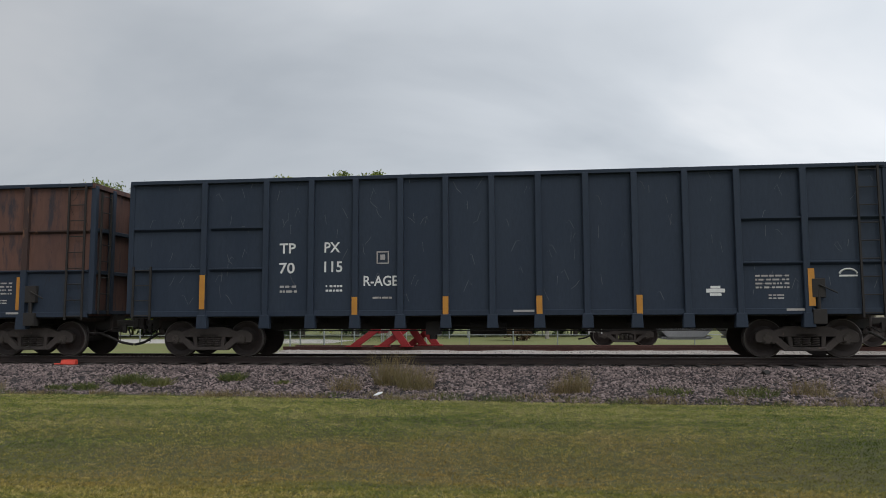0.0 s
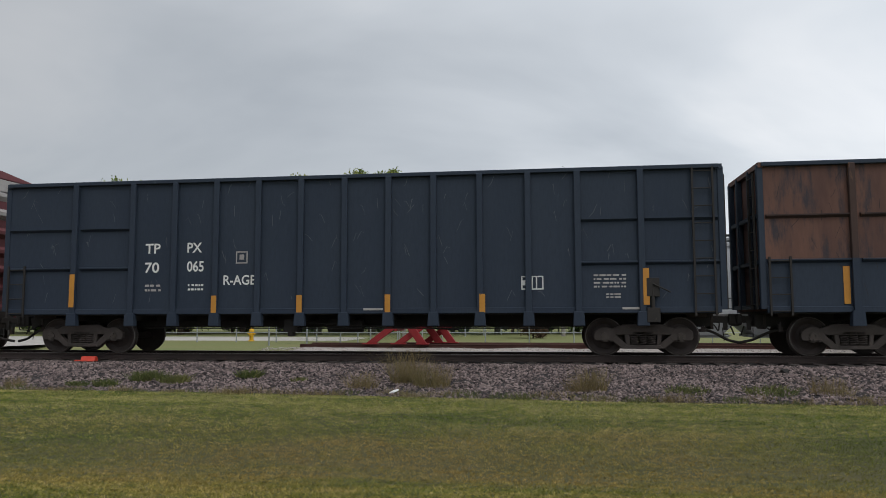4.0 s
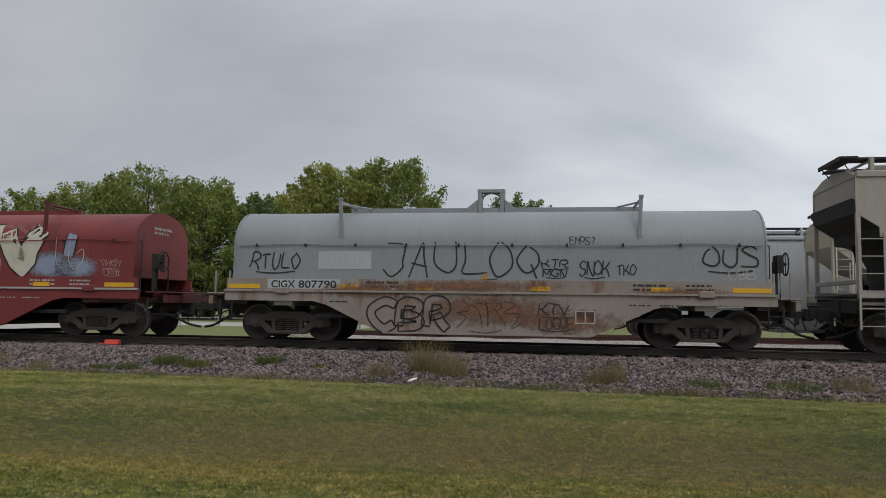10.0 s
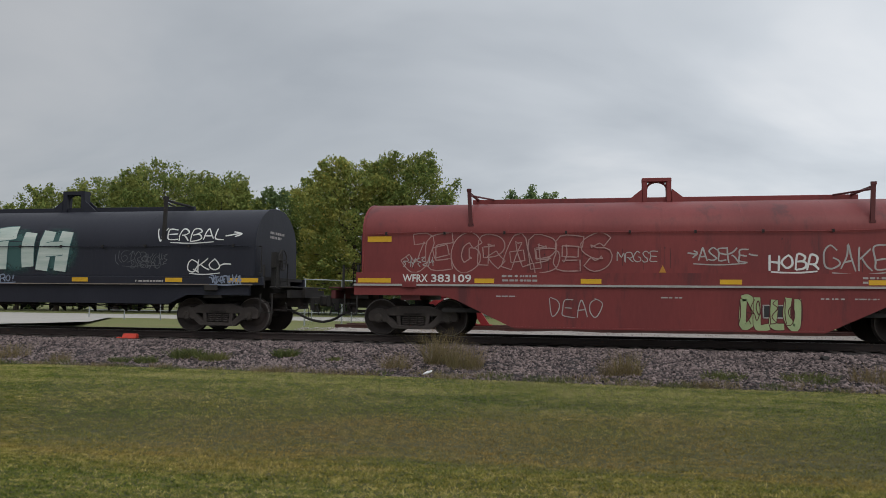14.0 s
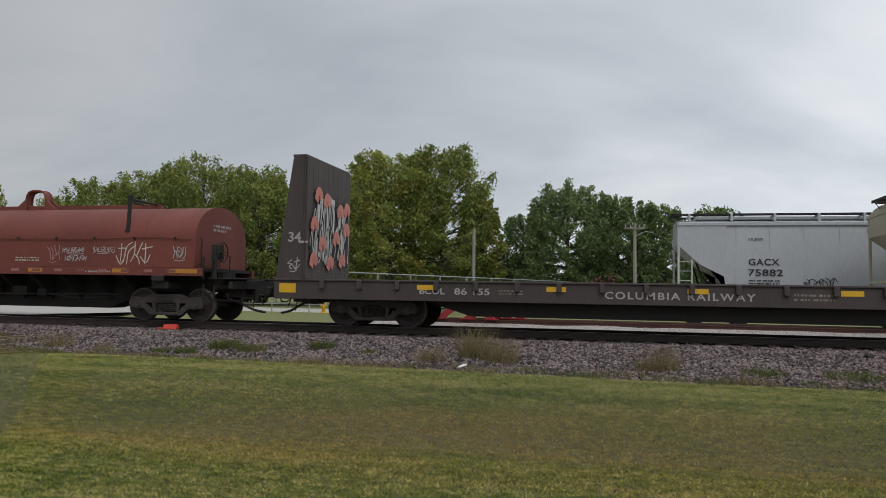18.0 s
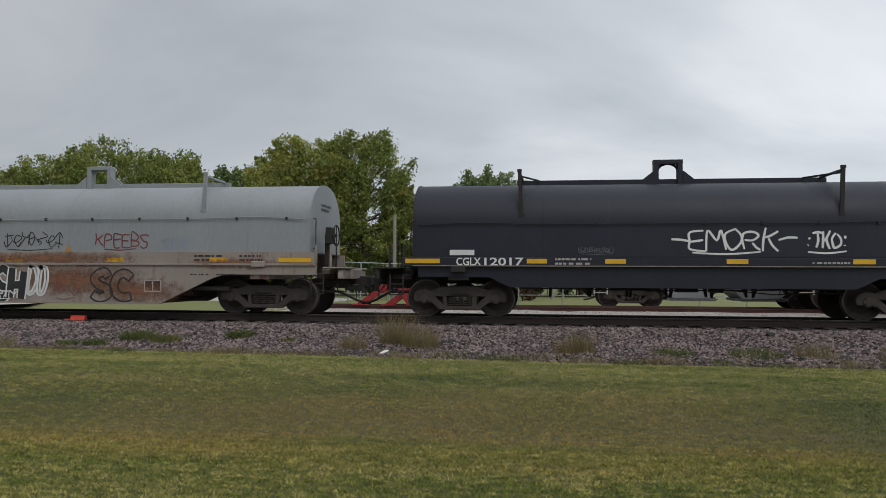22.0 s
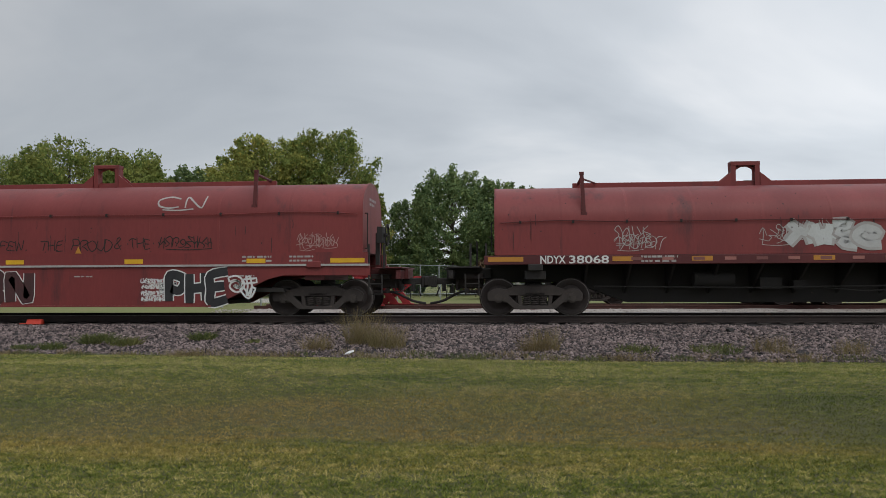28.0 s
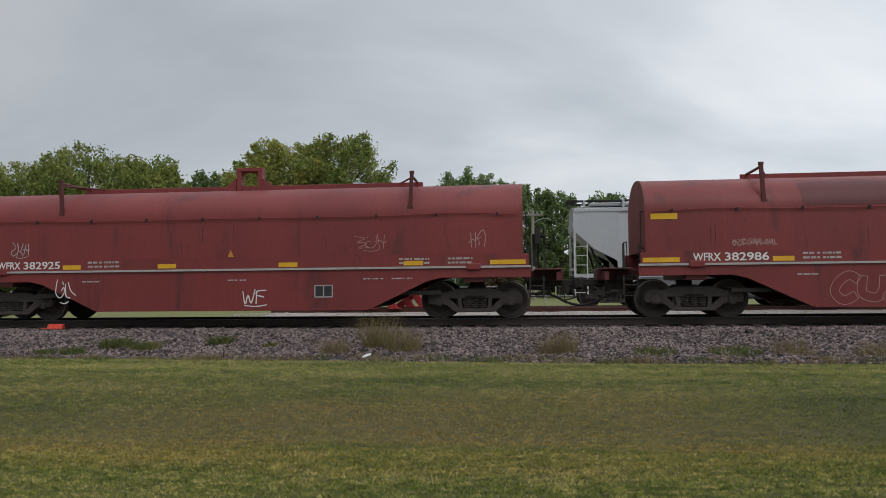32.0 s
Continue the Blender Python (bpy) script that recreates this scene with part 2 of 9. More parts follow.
M_LIME = material("pale_lime_spray_paint", (0.36, 0.44, 0.22), (0.27, 0.33, 0.16), None, 1.5, 25, 0.6, amount=0.8)
M_SALMON = material("faded_salmon_paint", (0.265, 0.115, 0.085), (0.22, 0.088, 0.062), (0.19, 0.068, 0.046), 1.4, 20, 0.7, amount=0.8, spot_at=0.6)
M_BAND = material("dull_pink_repaint", (0.215, 0.085, 0.075), (0.165, 0.058, 0.052), (0.10, 0.035, 0.033), 1.2, 25, 0.6, amount=0.8, spot_at=0.62)
M_TEALBAND = material("faded_teal_paint", (0.025, 0.13, 0.19), (0.04, 0.09, 0.11), None, 2, 25, 0.6, amount=0.8)
M_DARKRED = material("dried_red_marker", (0.20, 0.05, 0.05), (0.13, 0.045, 0.04), None, 2, 25, 0.7, amount=0.8)
M_BLUETEAL = material("deep_blue_spray_paint", (0.02, 0.115, 0.27), (0.03, 0.20, 0.33), None, 1.5, 25, 0.5, amount=0.9)
M_PALEBLUE = material("pale_sky_spray_paint", (0.34, 0.45, 0.50), (0.17, 0.33, 0.40), None, 1.5, 25, 0.5, amount=0.9)
M_FADEGREY = material("faded_warm_grey_paint", (0.30, 0.255, 0.20), (0.235, 0.165, 0.12), (0.20, 0.10, 0.07), 1.5, 20, 0.7, amount=0.8, spot_at=0.60, stretch=(1, 1, 3))
M_SEAM = material("dirty_seam_sealer", (0.23, 0.19, 0.158), (0.15, 0.122, 0.10), (0.28, 0.24, 0.20), 1.5, 25, 0.8, amount=0.8, spot_at=0.58)
M_PEELED = material("bare_dark_steel", (0.055, 0.026, 0.026), (0.085, 0.03, 0.03), None, 3, 30, 0.8, amount=0.8)
M_SCRAPE = material("bare_scraped_steel", (0.115, 0.118, 0.13), (0.07, 0.072, 0.08), None, 3, 30, 0.7, amount=0.8)
M_RAILSIDE = material("rusted_rail_steel", (0.040, 0.027, 0.024), (0.028, 0.022, 0.021), (0.075, 0.04, 0.026), 2, 40, 0.8, amount=0.7)
M_RAILTOP = material("polished_rail_head", (0.32, 0.31, 0.30), (0.22, 0.21, 0.2), None, 2, 40, 0.3, metal=0.9, amount=0.5)
M_RAILRED = material("red_brown_siding_rail", (0.085, 0.036, 0.028), (0.055, 0.028, 0.024), None, 2, 40, 0.8, amount=0.7)
M_TIE = material("creosoted_tie_wood", (0.06, 0.05, 0.045), (0.04, 0.034, 0.03), None, 3, 60, 0.9, amount=0.7, stretch=(1, 0.2, 1), rand=0.5)
# bed and darkest stones near black: shade in the gaps put into the colour
M_BALLAST = material("ballast_bed_gap_shade", (0.034, 0.029, 0.029), (0.018, 0.015, 0.016), (0.08, 0.068, 0.068), 3, 45, 0.95, amount=0.6, bump=0.8)
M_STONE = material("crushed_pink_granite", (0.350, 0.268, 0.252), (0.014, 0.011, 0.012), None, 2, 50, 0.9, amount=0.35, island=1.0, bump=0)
M_GRAVEL = material("pale_limestone_gravel", (0.40, 0.36, 0.33), (0.30, 0.26, 0.24), (0.48, 0.45, 0.42), 4, 40, 0.95, amount=0.7, bump=0.6)
M_DIRT = material("bare_brown_dirt", (0.25, 0.142, 0.098), (0.135, 0.078, 0.055), (0.36, 0.245, 0.17), 1.6, 22, 0.95, amount=0.8, bump=0.7)
M_CONCRETE = material("worn_concrete_road", (0.42, 0.395, 0.36), (0.34, 0.32, 0.29), (0.26, 0.24, 0.22), 0.8, 25, 0.9, amount=0.6)
M_BARK = material("grey_brown_bark", (0.095, 0.075, 0.058), (0.06, 0.048, 0.038), None, 3, 20, 0.95, amount=0.7, stretch=(1, 1, 0.2), bump=0.6)
M_GALV = material("galvanised_steel", (0.36, 0.38, 0.38), (0.28, 0.30, 0.30), None, 5, 40, 0.5, metal=0.5, amount=0.5)
M_LADDER = material("white_ladder_paint", (0.55, 0.55, 0.53), (0.42, 0.41, 0.39), None, 4, 40, 0.6, amount=0.6)
M_BUMPER = material("red_post_paint", (0.30, 0.022, 0.025), (0.21, 0.02, 0.022), None, 3, 30, 0.6, amount=0.6)
M_SAFETY = material("orange_red_plastic", (0.70, 0.07, 0.04), (0.55, 0.06, 0.04), None, 8, 40, 0.5, amount=0.5)
M_PAPER = material("white_litter_paper", (0.75, 0.75, 0.74), (0.6, 0.6, 0.6), None, 8, 40, 0.8, amount=0.5)
M_POLEWOOD = material("weathered_pole_wood", (0.27, 0.25, 0.22), (0.2, 0.18, 0.16), None, 2, 30, 0.9, amount=0.6, stretch=(1, 1, 0.1))


def leaf_material(name, a, b, c):
    """Leaves: each one its own shade between a and b, some turned to c; light passes through them."""
    m = bpy.data.materials.new(name)
    m.use_nodes = True
    nt = m.node_tree
    n = nt.nodes
    geo = n.new("ShaderNodeNewGeometry")
    tc = n.new("ShaderNodeTexCoord")
    ramp = n.new("ShaderNodeValToRGB")
    e = ramp.color_ramp.elements
    e[0].color, e[1].color = (*a, 1), (*b, 1)
    k = e.new(0.8)
    k.color = (*b, 1)
    e[2].color = (*c, 1)
    link(nt, geo.outputs["Random Per Island"], ramp.inputs[0])
    big = n.new("ShaderNodeTexNoise")
    big.inputs["Scale"].default_value = 0.55
    link(nt, tc.outputs["Object"], big.inputs["Vector"])
    rng = n.new("ShaderNodeMapRange")
    rng.inputs["From Min"].default_value, rng.inputs["From Max"].default_value = 0.45, 0.72
    rng.inputs["To Max"].default_value = 0.55
    link(nt, big.outputs["Fac"], rng.inputs["Value"])
    mx = n.new("ShaderNodeMix")
    mx.data_type = "RGBA"
    mx.inputs["B"].default_value = (*c, 1)
    link(nt, rng.outputs[0], mx.inputs["Factor"])
    link(nt, ramp.outputs[0], mx.inputs["A"])
    d, tr, ms = n.new("ShaderNodeBsdfDiffuse"), n.new("ShaderNodeBsdfTranslucent"), n.new("ShaderNodeMixShader")
    ms.inputs[0].default_value = 0.3
    for s in (d, tr):
        link(nt, mx.outputs["Result"], s.inputs["Color"])
    link(nt, d.outputs[0], ms.inputs[1])
    link(nt, tr.outputs[0], ms.inputs[2])
    n.remove(n["Principled BSDF"])
    link(nt, ms.outputs[0], n["Material Output"].inputs[0])
    return m


M_LEAF = leaf_material("green_leaves", (0.105, 0.150, 0.046), (0.23, 0.285, 0.085), (0.34, 0.325, 0.09))
M_LEAFY = leaf_material("yellowing_leaves", (0.14, 0.185, 0.055), (0.275, 0.32, 0.095), (0.46, 0.38, 0.095))
M_LEAFD = leaf_material("dark_green_leaves", (0.088, 0.140, 0.066), (0.195, 0.265, 0.115), (0.26, 0.31, 0.12))
M_WEED = leaf_material("weed_leaves", (0.065, 0.088, 0.035), (0.13, 0.155, 0.055), (0.22, 0.195, 0.075))
M_DRY = leaf_material("dry_grass_stalks", (0.13, 0.10, 0.05), (0.29, 0.22, 0.115), (0.20, 0.19, 0.085))

def spray_material(name, col, lo=0.55, hi=1.0, grain=9.0, rough=0.6, ragged=1.5, flatten=1.0):
    """A stain or sprayed cloud that thins out, speckled, towards the rim of its sheet."""
    if name in MATS:
        return MATS[name]
    m = bpy.data.materials.new(name)
    m.use_nodes = True
    nt = m.node_tree
    n = nt.nodes
    bsdf = n["Principled BSDF"]
    bsdf.inputs["Base Color"].default_value, bsdf.inputs["Roughness"].default_value = (*col, 1), rough
    tc = n.new("ShaderNodeTexCoord")
    sep = n.new("ShaderNodeSeparateXYZ")
    link(nt, tc.outputs["Generated"], sep.inputs[0])

    def calc(op, a, b=0.0, c=0.0):
        q = n.new("ShaderNodeMath")
        q.operation = op
        for i, s in enumerate((a, b, c)):
            if isinstance(s, (int, float)):
                q.inputs[i].default_value = s
            else:
                link(nt, s, q.inputs[i])
        return q.outputs[0]
    dx = calc("MULTIPLY_ADD", sep.outputs[0], 2.0, -1.0)
    dz = calc("MULTIPLY_ADD", sep.outputs[2], 2.0, -1.0)
    rad = calc("SQRT", calc("ADD", calc("MULTIPLY", dx, dx), calc("MULTIPLY", dz, dz)))
    no = n.new("ShaderNodeTexNoise")
    no.inputs["Scale"].default_value, no.inputs["Detail"].default_value, no.inputs["Roughness"].default_value = grain, 8, 0.7
    smear = n.new("ShaderNodeMapping")
    smear.inputs["Scale"].default_value = (1, 1, flatten)
    link(nt, tc.outputs["Object"], smear.inputs[0])
    link(nt, smear.outputs[0], no.inputs["Vector"])
    edge = calc("MULTIPLY_ADD", calc("SUBTRACT", no.outputs["Fac"], 0.5), ragged, rad)
    rng = n.new("ShaderNodeMapRange")
    rng.inputs["From Min"].default_value, rng.inputs["From Max"].default_value = hi, lo
    link(nt, edge, rng.inputs["Value"])
    tr, mx = n.new("ShaderNodeBsdfTransparent"), n.new("ShaderNodeMixShader")
    link(nt, rng.outputs[0], mx.inputs[0])
    link(nt, tr.outputs[0], mx.inputs[1])
    link(nt, bsdf.outputs[0], mx.inputs[2])
    link(nt, mx.outputs[0], n["Material Output"].inputs[0])
    MATS[name] = m
    return m


S_RUST = spray_material("orange_rust_stain", (0.43, 0.20, 0.065), -0.5, 0.9, 4.5, 0.85, 3.2, 3.2)
S_RUSTBRIGHT = spray_material("bright_orange_rust_stain", (0.56, 0.22, 0.045), -0.3, 0.95, 4.5, 0.85, 3.0, 3.0)
S_RUSTTHIN = spray_material("thin_rust_haze", (0.36, 0.22, 0.13), -1.6, 0.85, 5, 0.85, 2.4, 2.5)
S_RUSTDARK = spray_material("brown_rust_stain", (0.19, 0.085, 0.045), 0.05, 0.85, 5)
S_GRIME = spray_material("dark_grime_stain", (0.055, 0.045, 0.04), 0.1, 0.85, 4)
S_PEEL = spray_material("bare_peeled_patch", (0.046, 0.028, 0.029), 0.50, 0.56, 2.2, 0.7, 3.4)
S_WHITEHAZE = spray_material("thin_white_haze", (0.5, 0.47, 0.44), -0.6, 0.9, 6, 0.6, 2.2)
S_WHITE = spray_material("white_overspray", (0.55, 0.53, 0.49), 0.45, 1.0, 12, 0.6, 0.75)
S_BLUE = spray_material("blue_overspray", (0.025, 0.10, 0.34), 0.45, 1.0, 12, 0.6, 0.75)
S_LILAC = spray_material("pale_blue_overspray", (0.22, 0.26, 0.34), 0.45, 1.0, 12, 0.6, 0.75)
S_MINT = spray_material("mint_overspray", (0.36, 0.48, 0.42), 0.45, 1.0, 12, 0.6, 0.75)
S_CYANWASH = spray_material("cyan_wash", (0.05, 0.26, 0.36), 0.75, 1.1, 6, 0.6, 0.6)
S_TEALHAZE = spray_material("teal_haze", (0.03, 0.085, 0.08), 0.55, 1.0, 8, 0.6, 0.7)
S_STEEL = spray_material("faded_steel_blue_spray", (0.062, 0.15, 0.21), 0.90, 1.30, 5, 0.6, 0.8)
S_SILVER = spray_material("silver_overspray", (0.42, 0.42, 0.41), 0.45, 1.0, 12, 0.6, 0.75)

# ------------------------------------------------------------ mesh helpers
def box(cx, cy, cz, sx, sy, sz):
    x, y, z = sx / 2, sy / 2, sz / 2
    v = [(cx + i * x, cy + j * y, cz + k * z) for i, j, k in
         ((-1, -1, -1), (1, -1, -1), (1, 1, -1), (-1, 1, -1), (-1, -1, 1), (1, -1, 1), (1, 1, 1), (-1, 1, 1))]
    return v, [(0, 3, 2, 1), (4, 5, 6, 7), (0, 1, 5, 4), (1, 2, 6, 5), (2, 3, 7, 6), (3, 0, 4, 7)]


def rod(a, b, r, n=6, r2=None):
    a, b = Vector(a), Vector(b)
    d = (b - a).normalized()
    u = d.orthogonal().normalized()
    w = d.cross(u)
    r2 = r if r2 is None else r2
    v = []
    for p, rad in ((a, r), (b, r2)):
        for k in range(n):
            t = 2 * math.pi * (k + 0.5) / n
            v.append(tuple(p + rad * (math.cos(t) * u + math.sin(t) * w)))
    f = [(k, (k + 1) % n, n + (k + 1) % n, n + k) for k in range(n)]
    return v, f + [tuple(range(n - 1, -1, -1)), tuple(range(n, 2 * n))]


def prism_y(pts, y0, y1):
    """A polygon of (x, z) points (counter-clockwise seen from -y) drawn out from y0 to y1."""
    n = len(pts)
    v = [(x, y0, z) for x, z in pts] + [(x, y1, z) for x, z in pts]
    f = [tuple(range(n)), tuple(range(2 * n - 1, n - 1, -1))]
    return v, f + [(k, n + k, n + (k + 1) % n, (k + 1) % n) for k in range(n)]


def prism_x(pts, x0, x1):
    """A polygon of (y, z) points drawn out from x0 to x1."""
    n = len(pts)
    v = [(x0, y, z) for y, z in pts] + [(x1, y, z) for y, z in pts]
    f = [tuple(range(n - 1, -1, -1)), tuple(range(n, 2 * n))]
    return v, f + [(k, (k + 1) % n, n + (k + 1) % n, n + k) for k in range(n)]


def lathe_y(rings, n=20, caps=True):
    """Rings of (radius, y) turned about the y axis."""
    v, f = [], []
    for r, y in rings:
        for k in range(n):
            t = 2 * math.pi * k / n
            v.append((r * math.cos(t), y, r * math.sin(t)))
    for i in range(len(rings) - 1):
        for k in range(n):
            a, b = i * n + k, i * n + (k + 1) % n
            f.append((a, a + n, b + n, b))
    if caps:
        f.append(tuple(range(n)))
        f.append(tuple(range(len(rings) * n - 1, (len(rings) - 1) * n - 1, -1)))
    return v, f


def tube(pts, r, n=6):
    out = []
    for a, b in zip(pts, pts[1:]):
        out.append(rod(a, b, r, n))
    return out


def mesh(name, prims, mat, bevel=0.0, smooth=True):
    v, f = [], []
    for pv, pf in prims:
        k = len(v)
        v += pv
        f += [tuple(i + k for i in q) for q in pf]
    me = bpy.data.meshes.new(name)
    me.from_pydata(v, [], f)
    if bevel:
        bm = bmesh.new()
        bm.from_mesh(me)
        bmesh.ops.recalc_face_normals(bm, faces=bm.faces)
        bmesh.ops.bevel(bm, geom=[e for e in bm.edges if e.calc_face_angle(0) > 0.6], offset=bevel, segments=1, affect="EDGES", clamp_overlap=True)
        bm.to_mesh(me)
        bm.free()
    me.materials.append(mat)
    if smooth:
        me.shade_smooth()
        me.set_sharp_from_angle(angle=radians(32))
    return me


def mesh_of_many(name, groups):
    """One mesh of several materials."""
    v, f, mi = [], [], []
    for g, (prims, mat) in enumerate(groups):
        for pv, pf in prims:
            k = len(v)
            v += pv
            f += [tuple(i + k for i in q) for q in pf]
            mi += [g] * len(pf)
    me = bpy.data.meshes.new(name)
    me.from_pydata(v, [], f)
    for prims, mat in groups:
        me.materials.append(mat)
    me.polygons.foreach_set("material_index", mi)
    me.shade_smooth()
    me.set_sharp_from_angle(angle=radians(32))
    return me


def put(name, me, parent=None, m=None, label=""):
    """A mesh as one object, under a thing or a part."""
    ob = new(name, me)
    if parent:
        ob.parent = parent
    if m is not None:
        ob.matrix_basis = m
    return tagged(ob, label)


def each(name, prims, mat, parent, label="", bevel=0.0):
    """One part for every piece."""
    return [put(name, mesh(name, [p], mat, bevel), parent, None, label) for p in prims]


def part(name, prims, mat, parent, label="", bevel=0.0, m=None):
    return put(name, mesh(name, prims, mat, bevel), parent, m, label)


def thing(name, label, category, group="", m=None, kind=""):
    ob = new(name)
    ob.empty_display_size = 0.3
    if m is not None:
        ob.matrix_basis = m
    return tagged(ob, label, category, group, kind)


CACHE = {}


def cached(key, make):
    if key not in CACHE:
        CACHE[key] = make()
    return CACHE[key]


def text_mesh(word, mat, spacing=1.0):
    def make():
        cu = bpy.data.curves.new("lettering", "FONT")
        cu.body, cu.size, cu.align_x, cu.resolution_u, cu.space_character = word, 1.0, "LEFT", 3, spacing
        cu.offset = 0.018
        ob = bpy.data.objects.new("lettering", cu)
        scene.collection.objects.link(ob)
        me = bpy.data.meshes.new_from_object(ob.evaluated_get(bpy.context.evaluated_depsgraph_get()))
        bpy.data.objects.remove(ob)
        me.name = "lettering"
        me.materials.clear()
        me.materials.append(mat)
        return me
    return cached(("text", word, mat.name, spacing), make)


def letter(word, x, z, height, parent, mat, y=-1.5, width=None, spacing=1.0):
    """Painted letters on the side that faces -y; x, z is the lower left corner, height that of a capital."""
    me = text_mesh(word, mat, spacing)
    xs = [v.co.x for v in me.vertices]
    s = height / 0.73
    sx = s if width is None else width / (max(xs) - min(xs))
    ob = put("lettering", me, parent)
    ob.matrix_basis = Matrix.Translation((x - min(xs) * sx, y, z)) @ Euler((math.pi / 2, 0, 0)).to_matrix().to_4x4() @ Matrix.Diagonal((sx, s, 1, 1))
    return ob


def bars(x, z, w, h, parent, mat, lines=2, y=-1.5, seed=0):
    """Small print that cannot be read: plain bars of its size and colour."""
    rng = random.Random(seed + int(abs(x) * 97 + abs(z) * 31))
    lh = h / lines
    first = None
    for i in range(lines):
        zc = z + h - (i + 0.5) * lh
        q = part("small_print", [print_line(rng, x, x + w, zc, lh * 0.46, y)], mat, first or parent)
        first = first or q
    return first


def print_line(rng, x0, x1, z, h, y):
    """One line of small print: bars of word length on a hairline."""
    v, f = [], []
    cx, on = x0, True
    while cx < x1 - 0.01:
        ln = min(rng.choice((0.04, 0.07, 0.07, 0.11, 0.15)) if on else rng.choice((0.022, 0.03, 0.06)), x1 - cx)
        q = h / 2 if on else 0.001
        k = len(v)
        v += [(cx, y, z - q), (cx, y, z + q), (cx + ln, y, z - q), (cx + ln, y, z + q)]
        f.append((k, k + 2, k + 3, k + 1))
        if k:
            f.append((k - 2, k, k + 1, k - 1))
        cx += ln
        on = not on
    return v, f

# ------------------------------------------------------------ spray paint
def smooth_line(pts, k=5):
    out = []
    for i in range(len(pts) - 1):
        p0, p1, p2, p3 = pts[max(i - 1, 0)], pts[i], pts[i + 1], pts[min(i + 2, len(pts) - 1)]
        for j in range(k):
            t = j / k
            out.append(tuple(0.5 * (2 * b + (c - a) * t + (2 * a - 5 * b + 4 * c - d) * t * t + (3 * b - a - 3 * c + d) * t ** 3)
                             for a, b, c, d in zip(p0, p1, p2, p3)))
    out.append(pts[-1])
    return out


def ribbon(pts, w, yof, lift, taper=0.25):
    """A flat painted stroke along (x, z) points on a side whose depth is yof(z)."""
    v, f = [], []
    n, cols = len(pts), 2 if w < 0.12 else 5
    for i, (x, z) in enumerate(pts):
        a, b = pts[max(i - 1, 0)], pts[min(i + 1, n - 1)]
        dx, dz = b[0] - a[0], b[1] - a[1]
        q = math.hypot(dx, dz) or 1
        k = w / 2 * (1 - taper + taper * math.sin(math.pi * (i + 0.5) / n))
        for c in range(cols):
            s = 1 - 2 * c / (cols - 1)
            px, pz = x - s * dz / q * k, z + s * dx / q * k
            v.append((px, yof(pz) - lift, pz))
    for i in range(n - 1):
        for c in range(cols - 1):
            a = i * cols + c
            f.append((a, a + 1, a + cols + 1, a + cols))
    return v, f


SHAPES = [
    [[(-0.35, -0.5), (-0.28, 0.05), (-0.42, 0.5)], [(-0.28, 0.05), (0.15, 0.22), (0.28, 0.55)], [(0.0, 0.16), (0.38, -0.5)]],
    [[(-0.34, 0.5), (0.22, 0.34), (-0.28, 0.08), (0.32, -0.12), (-0.14, -0.48), (0.45, -0.4)]],
    [[(0.4, 0.45), (-0.1, 0.5), (-0.42, 0.1), (-0.1, -0.3), (0.25, -0.05), (-0.02, 0.18), (-0.2, -0.02)]],
    [[(-0.42, -0.42), (-0.3, 0.3), (0.1, 0.5)], [(-0.1, -0.5), (0.0, 0.1), (0.44, 0.36)]],
    [[(-0.05, -0.55), (0.02, 0.0), (-0.02, 0.5)], [(-0.4, 0.12), (-0.02, 0.52), (0.36, 0.08)], [(-0.35, -0.2), (0.4, -0.3)]],
    [[(-0.45, 0.1), (-0.15, 0.42), (0.12, 0.0), (-0.1, -0.4), (-0.32, -0.1), (0.1, 0.2), (0.46, -0.15)]],
    [[(0.3, 0.5), (-0.05, 0.2), (0.3, 0.0), (-0.4, -0.1), (0.05, -0.5)]],
    [[(-0.4, 0.5), (-0.42, -0.2), (0.0, -0.48), (0.4, -0.2), (0.3, 0.1), (0.02, -0.05)], [(0.1, 0.5), (0.2, 0.2)]],
    [[(-0.4, -0.1), (-0.1, 0.1), (0.1, -0.1), (0.42, 0.12)], [(-0.2, 0.5), (-0.1, -0.5)], [(0.24, 0.5), (0.12, -0.5)]],
    [[(-0.3, -0.5), (0.1, -0.1), (-0.3, 0.2), (0.05, 0.5), (0.4, 0.1), (0.3, -0.5)]],
]
